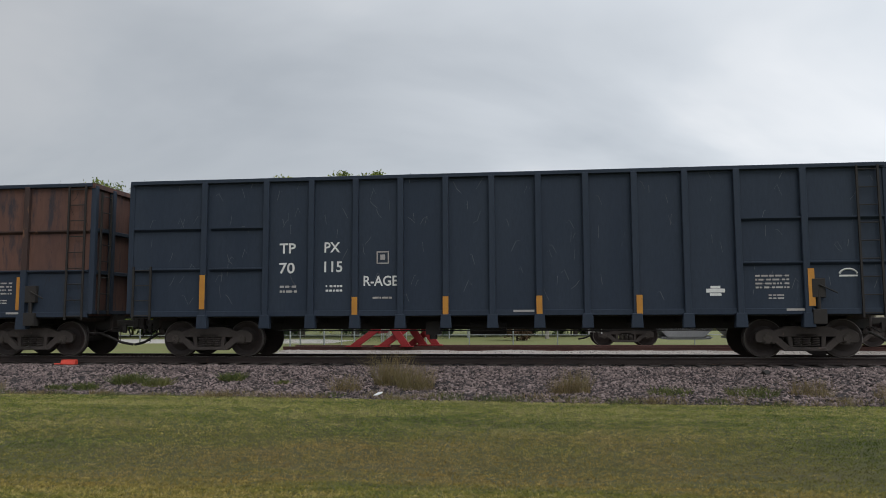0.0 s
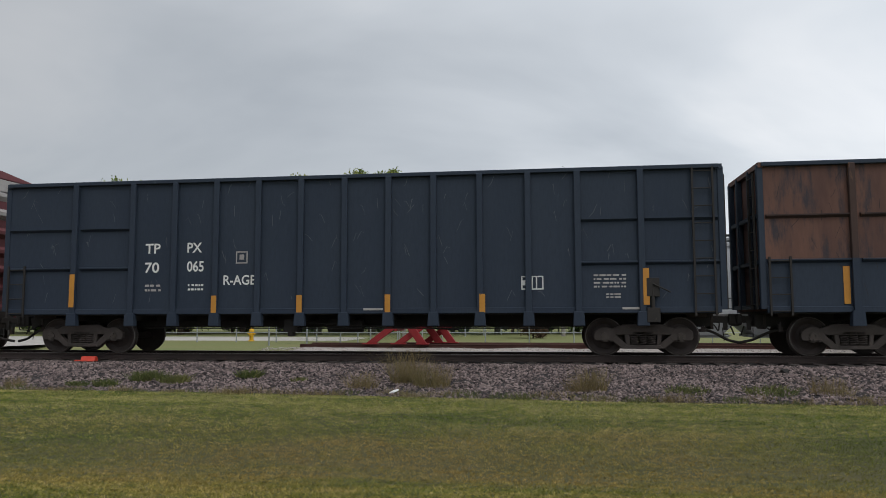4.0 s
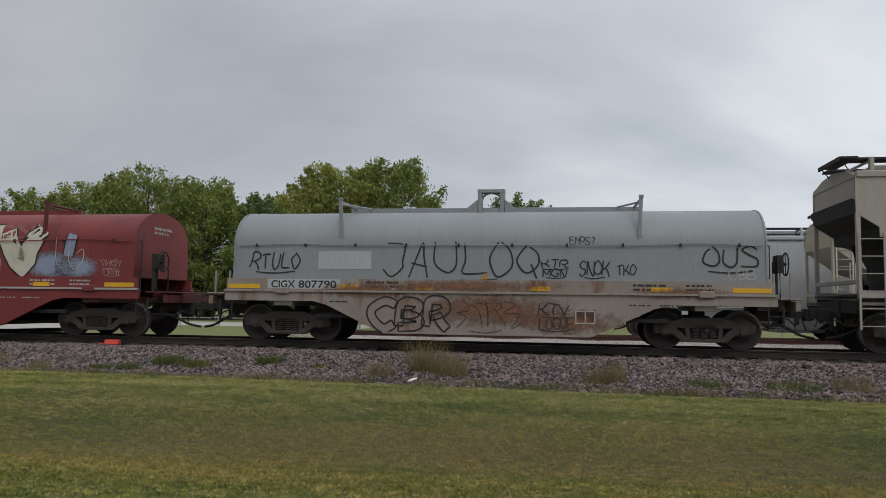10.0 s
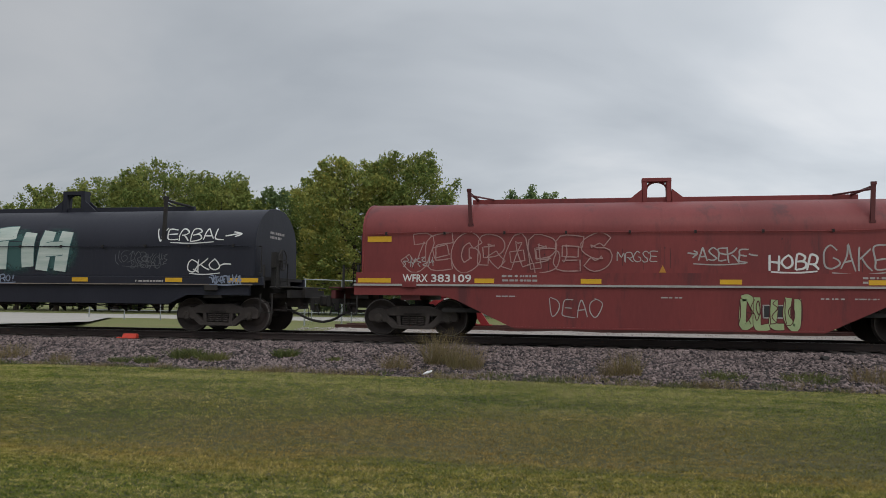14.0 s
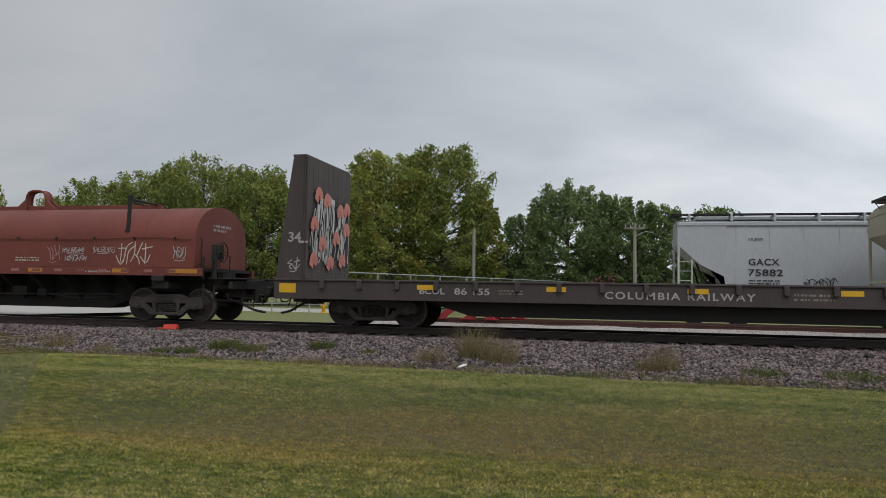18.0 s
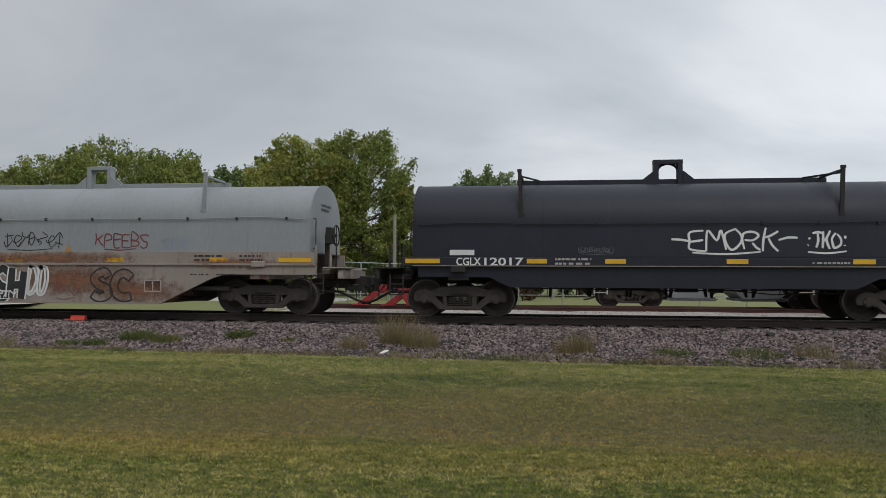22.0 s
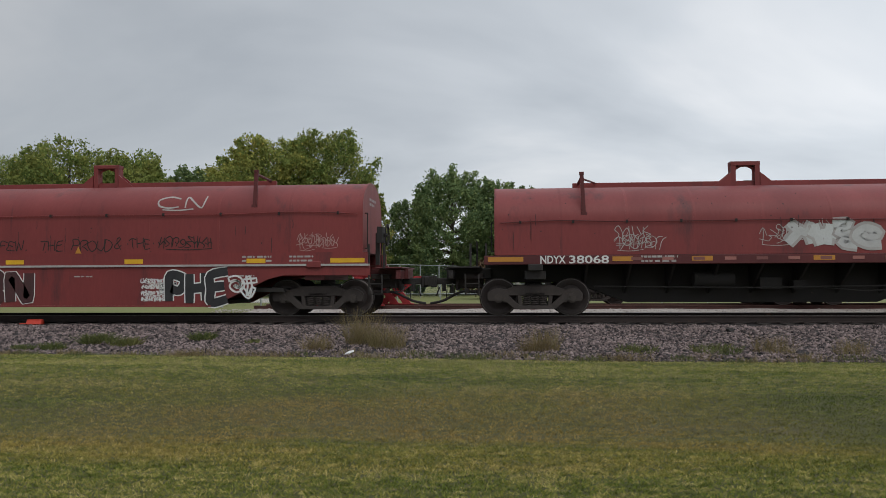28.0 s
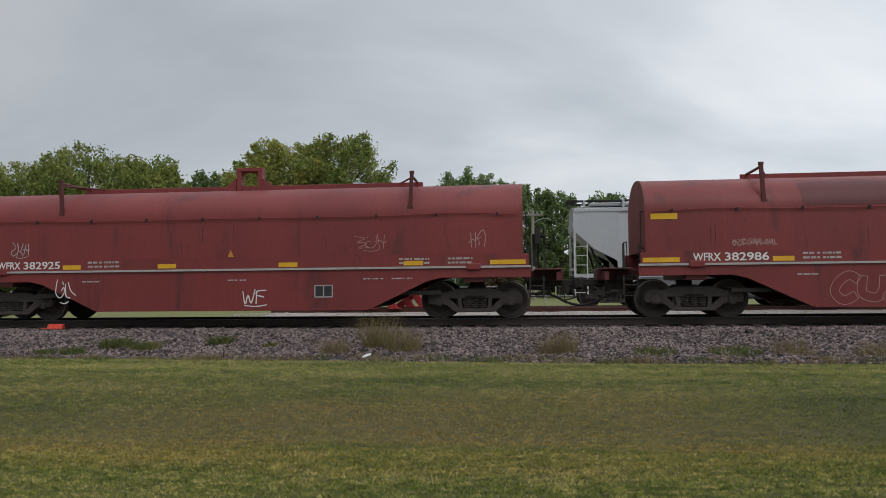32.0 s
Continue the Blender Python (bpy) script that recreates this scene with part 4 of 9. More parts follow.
# ------------------------------------------------------------ coil cars
def cover_profile(half, z0, zs, top):
    """Half cross-section of the hood from its foot over the shoulder to the ridge."""
    p = [(half, z0), (half - 0.02, zs)]
    n = 12
    for k in range(1, n + 1):
        t = math.pi / 2 * k / n
        p.append(((half - 0.02) * math.cos(t) ** 0.92, zs + (top - zs) * math.sin(t)))
    return p


def cover_side(half, z0, zs, top):
    prof = cover_profile(half, z0, zs, top)

    def yof(z):
        for (y1, a), (y2, b) in zip(prof, prof[1:]):
            if a <= z <= b:
                return -(y1 + (y2 - y1) * (z - a) / max(b - a, 1e-6)) - 0.002
        return -half if z < z0 else -0.05
    return yof


def coil_car(name, label, cx, tc, paint, sillpaint, deep, cover_half, sill_half, z_side, zs, top, lug=0.62, frame_paint=None, cap=M_CAP, bright_end=False, mark=None):
    """A coil steel car: trough frame, long rounded hood with lifting lugs, two trucks."""
    car = thing(name, label, "rail car", "cars of the freight train", pose(cx, TRACK, 0))
    frame_paint = frame_paint or M_UNDER
    yof = cover_side(1.40, z_side, zs, top)
    half = tc / 2 + 2.62
    prof = cover_profile(1.40, z_side, zs, top)
    ring = [(-y, z) for y, z in prof] + [(y, z) for y, z in prof[-2::-1]]
    ring = ring[::-1]
    hood = part("hood", [prism_x(ring, -cover_half, cover_half)], paint, car)
    # end lips, ridge angle, hold-down rail, carrying posts and the lifting lug
    lip = [(y * 1.012, z0 + 0.012) for y, z0 in ring]
    for s in (-1, 1):
        part("end_rim", [prism_x(lip, s * cover_half - 0.025, s * cover_half + 0.018)], M_DIMWHITE if bright_end else paint, hood)
        if bright_end:
            part("end_plate", [prism_x([(y * 0.955, z_side + (z0 - z_side) * 0.958) for y, z0 in ring], s * (cover_half + 0.02) - 0.015, s * (cover_half + 0.02) + 0.015)], paint, hood)
    part("ridge_angle", [box(0, 0, top + 0.06, 2 * (4.55 if cover_half > 7 else (3.66 if deep or paint is M_BLACK else 4.17)) + 0.3, 0.10, 0.15)], paint, hood, "", 0.01)
    zr = zs
    rail = smooth_line([(-cover_half + 0.12, zr - 0.02), (-cover_half * 0.75, zr + 0.03), (-cover_half * 0.5, zr - 0.01), (0, zr), (cover_half * 0.5, zr - 0.01), (cover_half * 0.78, zr + 0.035), (cover_half - 0.12, zr - 0.03)], 4)
    part("grab_rail", tube([(x, yof(z) - 0.04, z) for x, z in rail], 0.013, 5), sillpaint if not deep else paint, hood)
    clips = [box(-cover_half + 0.6 + k * (2 * cover_half - 1.2) / 9, yof(zr) - 0.025, zr, 0.05, 0.06, 0.07) for k in range(10)]
    each("rail_clip", clips, M_UNDER, hood)
    seams = []
    for k in range(1, 8):
        sx = -cover_half + 2 * cover_half * k / 8
        seams.append(prism_x([(y * 1.0022, z + 0.002) for y, z in ring], sx - 0.03, sx + 0.03))
    each("hood_seam", seams, paint, hood)
    lug_x = 4.55 if cover_half > 7 else (3.66 if deep or paint is M_BLACK else 4.17)
    for s in (-1, 1):
        # posts stand on the shoulder; an arm and a brace tie each to the ridge angle
        z0, z1 = zs + 0.17, top + 0.24
        ly = yof(z0) + 0.02
        lean = s * 0.05
        pr = [prism_y([(s * lug_x - 0.045, z0), (s * lug_x + 0.045, z0), (s * lug_x + 0.045 + lean, z1), (s * lug_x - 0.045 + lean, z1)], ly - 0.03, ly + 0.03)]
        pr.append(box(s * lug_x, ly + 0.02, z0 + 0.03, 0.15, 0.08, 0.07))
        pr.append(rod((s * lug_x + 0.8 * lean, ly, z1 - 0.10), (s * lug_x, -0.05, top + 0.13), 0.035, 6))
        pr.append(rod((s * lug_x + 0.8 * lean, ly, z1 - 0.16), (s * (lug_x - 0.42), -0.08, top + 0.12), 0.025, 5))
        pr.append(box(s * lug_x + lean, ly - 0.005, z1 - 0.03, 0.11, 0.07, 0.07))
        part("hood_post", pr, M_UNDER if paint in (M_BLACK, M_BROWN, M_MAROON, M_RUSTY) else (M_MAROON if paint is M_RED else paint), hood)
    w, zt = 0.36, top + lug
    for y in (-0.12, 0.12):
        pr = [prism_y([(-w - 0.42, top), (-w, top), (-w, top + 0.34)], y - 0.02, y + 0.02), prism_y([(w, top), (w + 0.42, top), (w, top + 0.34)], y - 0.02, y + 0.02)]
        each("lug_gusset", pr, paint, hood)
    pr = [box(-w + 0.065, 0, top + lug / 2 - 0.02, 0.12, 0.25, lug - 0.04), box(w - 0.065, 0, top + lug / 2 - 0.02, 0.12, 0.25, lug - 0.04), box(0, 0, zt - 0.05, 2 * w, 0.26, 0.10)]
    pr += tube(smooth_line([(-w + 0.1, 0, top + 0.1), (-w + 0.13, 0, zt - 0.2), (0, 0, zt - 0.09), (w - 0.13, 0, zt - 0.2), (w - 0.1, 0, top + 0.1)]), 0.035, 6)
    if not deep and paint is not M_BLACK and cover_half < 7 and tc < 10.6:
        arch = smooth_line([(-w, top - 0.02), (-w + 0.02, zt - 0.22), (-w * 0.55, zt - 0.04), (w * 0.55, zt - 0.04), (w - 0.02, zt - 0.22), (w, top - 0.02)], 5)
        pr = [([(x, y, z) for x, z in arch for y in (-0.13, 0.13)], [(2 * k, 2 * k + 1, 2 * k + 3, 2 * k + 2) for k in range(len(arch) - 1)])]
        pr += [sweep([(x, y, z) for x, z in arch], 0.03, 6) for y in (-0.13, 0.13)]
    part("lifting_lug", pr, paint, hood, "", 0.012 if deep else 0.0)
    # frame
    zt0 = z_side + 0.02
    if deep:
        belly = 3.55 * tc / 12.2 + (0.0 if tc > 11 else -0.42)
        up = belly + 1.75
        side = [(-sill_half, 1.02), (-up, 1.02), (-up + 0.35, 0.93), (-belly, 0.27), (belly, 0.27), (up - 0.35, 0.93), (up, 1.02), (sill_half, 1.02), (sill_half, 1.28), (-sill_half, 1.28)]
        for s in (-1, 1):
            part("side_sill", [prism_y(side, s * 1.43 - 0.05, s * 1.43 + 0.05)], frame_paint, car)
        part("trough_floor", [box(0, 0, 0.33, 2 * belly, 2.7, 0.10), box(-(belly + up) / 2, 0, 0.66, up - belly, 2.6, 0.1), box((belly + up) / 2, 0, 0.66, up - belly, 2.6, 0.1)], M_UNDER, car)
        stripe = M_DIMWHITE if paint is not M_GREY else M_GREYRUST
        part("sill_flange", [box(0, -1.475, 1.275, 2 * sill_half, 0.10, 0.05)], stripe, car, "pale weathered sill flange")
        part("flange_back", [box(0, 1.475, 1.275, 2 * sill_half, 0.10, 0.05)], stripe, car)
        each("hood_seat", [box(0, s * 1.42, 1.44, 2 * sill_half - 0.1, 0.1, 0.29) for s in (-1, 1)], frame_paint, car)
        each("bottom_flange", [box(0, s * 1.45, 0.27, 2 * belly - 0.1, 0.12, 0.04) for s in (-1, 1)], frame_paint, car)
    else:
        part("side_sill", [box(0, -1.44, z_side - 0.12, 2 * sill_half, 0.10, 0.22)], sillpaint, car, "", 0.012)
        part("side_sill", [box(0, 1.44, z_side - 0.12, 2 * sill_half, 0.10, 0.22)], sillpaint, car, "", 0.012)
        fl = tc / 2 - 1.45
        part("center_sill", [prism_y([(-sill_half, 0.82), (-fl - 0.5, 0.82), (-fl + 0.9, 0.72 if paint is M_BLACK else 0.31), (fl - 0.9, 0.72 if paint is M_BLACK else 0.31), (fl + 0.5, 0.82), (sill_half, 0.82), (sill_half, z_side - 0.1), (-sill_half, z_side - 0.1)], -0.35, 0.35)], M_UNDER, car)
        if paint is M_BLACK:
            low = [(-sill_half + 0.4, 0.98), (-fl - 0.7, 0.98), (-fl - 0.2, 0.74), (fl + 0.2, 0.74), (fl + 0.7, 0.98), (sill_half - 0.4, 0.98), (sill_half - 0.4, z_side - 0.235), (-sill_half + 0.4, z_side - 0.235)]
            for s in (-1, 1):
                part("lower_sill", [prism_y(low, s * 1.36 - 0.05, s * 1.36 + 0.05)], M_BLACK, car)
        pr = []
        for k in range(9):
            x = -fl - 0.2 + k * (2 * fl + 0.4) / 8
            pr.append(prism_x([(-1.4, z_side - 0.2), (-0.3, 0.5), (-0.3, z_side - 0.2)], x - 0.03, x + 0.03))
            pr.append(prism_x([(0.3, z_side - 0.2), (0.3, 0.5), (1.4, z_side - 0.2)], x - 0.03, x + 0.03))
        each("cross_bearer", pr, M_UNDER, car)
        pr = [rod((-1.5, -0.8, 0.88), (-0.55, -0.8, 0.88), 0.19, 12), box(0.3, -0.75, 0.78, 0.5, 0.35, 0.28), box(1.0, -0.7, 0.74, 0.3, 0.3, 0.22)]
        each("brake_reservoir", pr, M_UNDER, car, "", 0.0)
        part("brake_pipe", tube([(-fl, -1.0, 0.72), (0, -1.0, 0.68), (fl, -1.0, 0.73)], 0.018, 5) + tube([(1.2, -0.9, 0.7), (fl * 0.6, -1.05, 0.6), (fl, -0.9, 0.65)], 0.014, 5), M_UNDER, car)
        part("deck", [box(0, 0, z_side - 0.05, 2 * sill_half - 0.1, 2.75, 0.08)], M_UNDER, car)
    # end platforms, bolsters, steps
    ends = []
    for s in (-1, 1):
        xe = s * (tc / 2 + 2.05)
        ends += [box((xe + s * sill_half) / 2, 0, 1.05, abs(xe - s * sill_half) + 0.3, 1.0, 0.26), box(xe, 0, 1.03, 0.12, 2.5, 0.22), box(s * (tc / 2), 0, 1.0, 0.5, 2.8, 0.2)]
        ends += [box((xe + s * sill_half) / 2 + s * 0.1, 0, 1.2, abs(xe - s * sill_half), 2.6, 0.04)]
    each("end_platform", ends, M_UNDER if not deep else (frame_paint if paint is M_GREY else M_MAROON), car, "", 0.012)
    for s in (-1, 1):
        xs = s * (tc / 2 + 1.52)
        pr = []
        for q in (-0.16, 0.16):
            pr.append(box(xs + q, -1.45, 0.78, 0.035, 0.03, 0.5))
        for z in (0.55, 0.8):
            pr.append(rod((xs - 0.16, -1.46, z), (xs + 0.16, -1.46, z), 0.014, 5))
        part("step", pr, M_UNDER, car)
        pr = []
        for q in (-0.1, 0.28):
            pr.append(box(s * (sill_half + 0.05) + s * q, -1.32, 1.48, 0.05, 0.05, 0.6))
        each("end_stanchion", pr, frame_paint if paint is M_GREY else M_UNDER, car)
        part("end_rail", [sweep([(s * (sill_half + 0.2), -0.9, 1.2), (s * (sill_half + 0.2), -0.9, 1.85), (s * (sill_half + 0.2), -0.35, 1.85), (s * (sill_half + 0.2), -0.35, 1.2)], 0.018, 5)], M_UNDER, car)
        part("grab_iron", tube([(s * (cover_half + 0.03), -1.2, z_side + 0.1), (s * (cover_half + 0.1), -1.2, z_side + 0.1), (s * (cover_half + 0.1), -1.2, zs), (s * (cover_half + 0.03), -1.2, zs)], 0.014, 5), M_UNDER, car)
        part("rope_eye", [box(s * tc / 2, -1.50, z_side - 0.30, 0.36, 0.10, 0.16)], frame_paint if deep else M_UNDER, car, "", 0.02)
    rng = random.Random(int(abs(cx)))
    for s in (-1, 1):
        for k, z in enumerate((zs + 0.42, zs + 0.30)):
            v, f = print_line(rng, -0.5, 0.45 - 0.2 * k, z, 0.07, 0.0)
            part("small_print", [([(s * (cover_half + 0.024), a, c) for a, b, c in v], f)], M_BLKPAINT if paint is M_GREY else M_DIMWHITE, hood)
    handbrake(car, cover_half + 0.38, -0.85, z_side + 0.45)
    part("brake_stand", [box(cover_half + 0.30, -0.85, z_side + 0.1, 0.1, 0.12, 0.8)], M_UNDER, car)
    for s in (-1, 1):
        add_truck(car, s * tc / 2, cap)
    add_couplers(car, half, tc / 2 + 2.05)
    return car, hood, yof


def stain(parent, x, z, rx, rz, mat, yof=lambda z: -1.5, lift=0.004, name="rust_stain", seed=0, label=""):
    """A soft-edged stain lying on the side."""
    n, rows = 10, 8
    v, f = [], []
    for j in range(rows + 1):
        for i in range(n + 1):
            px, pz = x + rx * (2 * i / n - 1), z + rz * (2 * j / rows - 1)
            v.append((px, yof(pz) - lift, pz))
    for j in range(rows):
        for i in range(n):
            a = j * (n + 1) + i
            f.append((a, a + 1, a + n + 2, a + n + 1))
    return part(name, [(v, f)], mat, parent, label)


# ------------------------------------------------------------ high-sided gondola
GON_STAKES = [-7.31, -5.68, -4.51, -3.38, -2.25, -1.13, 0.0, 1.12, 2.25, 3.39, 4.56, 5.74, 7.22]


def gondola(cx, tc, label, upper, lower, split, number, seed):
    car = thing("gondola_car", label, "rail car", "cars of the freight train", pose(cx, TRACK, 0))
    ll, hl, zb, zt = 9.15 if seed == 1 else 9.24, 9.0, 1.05, 4.5
    mid, run = (hl - ll) / 2, hl + ll
    cuts = [-ll] + GON_STAKES + [hl]
    for s in (-1, 1):
        for a, b in zip(cuts, cuts[1:]):
            w = b - a - 0.012
            if upper is lower:
                me = cached(("gp", round(w, 2), upper.name), lambda: mesh("side_sheet", [box(0, 0, (zb + zt) / 2, w, 0.04, zt - zb)], upper))
                put("side_sheet", me, car, pose((a + b) / 2, s * 1.40, 0))
            else:
                lowz = 2.9 if seed == 1 and s < 0 and -5.7 < (a + b) / 2 < -2.3 else split
                me = cached(("gp", round(w, 2), upper.name, lowz), lambda: mesh("upper_side_sheet", [box(0, 0, (lowz + zt) / 2, w, 0.04, zt - lowz)], upper))
                put("upper_side_sheet", me, car, pose((a + b) / 2, s * 1.40, 0), "faded brown upper side sheet")
                me = cached(("gpl", round(w, 2), lowz), lambda: mesh("lower_side_sheet", [box(0, 0, (zb + lowz) / 2, w, 0.042, lowz - zb)], lower))
                put("lower_side_sheet", me, car, pose((a + b) / 2, s * 1.40, 0))
        for k, x in enumerate(GON_STAKES):
            def stake():
                z0, z1 = 0.72, zt - 0.06
                pr = [box(0, 0, (1.0 + z1) / 2, 0.15, 0.13, z1 - 1.0), prism_y([(-0.14, z0), (0.14, z0), (0.12, 1.06), (-0.12, 1.06)], -0.09, 0.09)]
                return mesh("side_stake", pr, M_GONBLACK if upper is lower else M_STAKE, 0.012)
            st = put("side_stake", cached(("stake", upper.name), stake), car, pose(x, s * 1.46, 0))
            if upper is not lower:
                me = cached("stakepaint", lambda: mesh("stake_paint", [box(0, 0, 1.65, 0.158, 0.138, 1.2), prism_y([(-0.145, 0.715), (0.145, 0.715), (0.125, 1.065), (-0.125, 1.065)], -0.094, 0.094)], M_GONBLACK))
                put("stake_paint", me, st, None, "black painted lower stake")
        part("top_chord", [box(mid, s * 1.43, zt - 0.04, run + 0.06, 0.17, 0.10)], lower, car, "", 0.012)
        part("side_sill", [box(mid, s * 1.42, 1.09, run, 0.10, 0.14)], lower, car, "", 0.01)
        for e in (-1, 1):
            for z in (3.26, 2.22):
                for a, b in ((7.30, 8.98 if e > 0 else 9.2), (5.76, 7.15)):
                    part("side_rib", [prism_x([(s * 1.42, z - 0.07), (s * 1.50, z - 0.01), (s * 1.50, z + 0.02), (s * 1.42, z + 0.03)], e * a if e > 0 else -b, e * b if e > 0 else -a)], M_GONBLACK if z < 2.5 else M_STAKE if upper is not lower else upper, car)
    for e in (-1, 1):
        x = hl if e > 0 else -ll
        part("end_sheet", [box(x - e * 0.03, 0, (zb + zt) / 2, 0.05, 2.8, zt - zb), box(x + e * 0.02, 0, zt - 0.05, 0.16, 2.95, 0.12)], upper, car)
        pr = [box(x + e * 0.06, y, (zb + zt) / 2, 0.14, 0.14, zt - zb - 0.1) for y in (-1.38, -0.55, 0.55, 1.38)] + [box(x + e * 0.05, 0, z, 0.10, 2.8, 0.10) for z in (1.15, 2.2, 3.3)]
        each("end_post", pr, lower, car, "", 0.012)
        part("end_ladder", ladder(x + e * 0.17, -1.02, 1.1, zt - 0.2, 0.44, 0.42, "y"), M_UNDER, car)
    part("side_ladder", ladder(hl - 0.36, -1.50, 0.95, zt - 0.05, 0.46, 0.40), M_UNDER, car)
    part("side_ladder", ladder(-ll + 0.30, -1.50, 0.95, 2.3, 0.46, 0.34), M_UNDER, car)
    # underframe and brake gear
    part("center_sill", [box(mid, 0, 0.86, run, 0.6, 0.36), box(mid, 0, 1.03, run - 0.1, 2.7, 0.08)], M_UNDER, car)
    each("crossbearer", [box(x, 0, 0.93, 0.2, 2.75, 0.16) for x in GON_STAKES], M_UNDER, car)
    part("brake_gear", [rod((-0.6, -0.7, 0.72), (0.3, -0.7, 0.72), 0.17, 10), box(-1.5, -0.9, 0.72, 0.35, 0.4, 0.32), rod((-5.5, -1.0, 0.66), (5.5, -1.0, 0.66), 0.018, 5), rod((-1.4, -1.0, 0.80), (2.8, -0.9, 0.62), 0.016, 5), rod((-1.5, -1.0, 0.45), (-1.5, -1.0, 0.65), 0.10, 8)], M_UNDER, car)
    part("hand_brake_box", [box(hl - 1.55, -1.47, 1.62, 0.30, 0.14, 0.44), rod((hl - 1.55, -1.56, 1.7), (hl - 1.15, -1.58, 1.5), 0.02, 5), box(hl - 1.55, -1.46, 0.97, 0.30, 0.22, 0.34), rod((hl - 1.55, -1.5, 0.95), (hl - 1.55, -1.5, 1.6), 0.05, 6)], M_UNDER, car, "", 0.01)
    tall = {1: (-7.51, 7.05), 2: (-7.5, 7.62)}.get(seed, (-7.31, 7.30))
    for x in tall:
        reflector(car, x, 1.64, 0.14, 0.86, M_ORANGE, -1.532 if min(abs(x - q) for q in GON_STAKES) < 0.1 else -1.432)
    for x in {1: (-4.73, -2.38, -0.13, 2.12, 4.36), 2: (-2.4, -0.2, 2.08, 4.40)}.get(seed, (-3.38, -1.13, 1.12, 3.45)):
        reflector(car, x, 1.26, 0.14, 0.46, M_ORANGE, -1.538)
    each("white_plate", [box(-6.6, -1.45, 1.13, 0.44, 0.01, 0.06), box(7.0, -1.475, 1.13, 0.5, 0.01, 0.05), box(0.75, -1.475, 1.13, 0.5, 0.01, 0.05)], M_DIMWHITE, car)
    y, sx = -1.427, -0.03 if seed == 1 else 0.0
    letter("TP", sx - 5.34, 2.60, 0.26, car, M_WHITE, y, 0.42)
    letter("PX", sx - 4.18, 2.61, 0.26, car, M_WHITE, y, 0.40)
    letter(number[:2], sx - 5.34, 2.10, 0.27, car, M_WHITE, y, 0.40)
    letter(number[2:], sx - 4.18, 2.12, 0.27, car, M_WHITE, y, 0.46)
    letter("R-AGE", sx - 3.18, 1.77, 0.25, car, M_WHITE, y, 0.86)
    bars(sx - 5.32, 1.58, 0.44, 0.24, car, M_DIMWHITE, 2, y)
    bars(sx - 4.14, 1.60, 0.42, 0.22, car, M_WHITE, 2, y)
    if seed == 0:
        bars(-2.95, 1.42, 0.55, 0.10, car, M_DIMWHITE, 1, y)
    fr = [box(-2.70, y, z, 0.30, 0.006, 0.03) for z in (2.32, 2.60)] + [box(-2.70 + q, y, 2.46, 0.03, 0.006, 0.31) for q in (-0.14, 0.14)] + [box(-2.70, y, 2.47, 0.12, 0.006, 0.13)]
    part("stencil_frame", fr, M_DIMWHITE, car)
    if seed == 0:
        part("stencil_shield", [box(5.2, y, 1.66, 0.22, 0.006, 0.06), box(5.2, y, 1.58, 0.42, 0.006, 0.09), box(5.2, y, 1.49, 0.26, 0.006, 0.06)], M_WHITE, car)
        part("stencil_arch", tube([(8.15 + 0.2 * math.cos(t), y, 1.92 + 0.14 * math.sin(t)) for t in np.linspace(0.2, 2.94, 8)], 0.02, 4) + [box(8.15, y, 1.9, 0.4, 0.006, 0.04)], M_WHITE, car)
    else:
        fr = [box(4.65, y, z, 0.52, 0.006, 0.03) for z in (1.60, 1.90)] + [box(4.65 + q, y, 1.75, 0.03, 0.006, 0.31) for q in (-0.25, 0.0, 0.1, 0.25)] + [box(4.52, y, 1.75, 0.22, 0.006, 0.12)]
        part("stencil_frame", fr, M_WHITE, car)
    bars(6.10, 1.60, 0.75, 0.36, car, M_DIMWHITE, 4, y)
    bars(6.38, 1.36, 0.34, 0.14, car, M_DIMWHITE, 2, y)
    if seed == 2:
        tag(car, -0.75, 1.42, 0.3, 0.35, M_DIMWHITE, 5, 2, 0.03, lambda z: -1.425)
        tag(car, 0.3, 1.45, 0.35, 0.5, M_DIMWHITE, 6, 2, 0.03, lambda z: -1.425)
    # scrapes on the sheets
    rng = random.Random(40 + seed)
    pr = []
    for k in range(140):
        x, z = rng.uniform(-9, 9), rng.uniform(1.3, 4.4)
        if min(abs(x - q) for q in GON_STAKES) > 0.2:
            a = rng.uniform(-0.12, 0.12)
            pr.append(ribbon([(x, z), (x + a, z + rng.uniform(0.05, 0.28)), (x + 1.7 * a, z + rng.uniform(0.1, 0.3))], rng.uniform(0.006, 0.012), lambda q: -1.421, 0.003))
    tagged(part("scrape_mark", pr, M_SCRAPE if upper is lower else M_UNDER, car), kind="stuff")
    for s in (-1, 1):
        add_truck(car, s * tc / 2)
    add_couplers(car, tc / 2 + 2.40, hl)
    return car


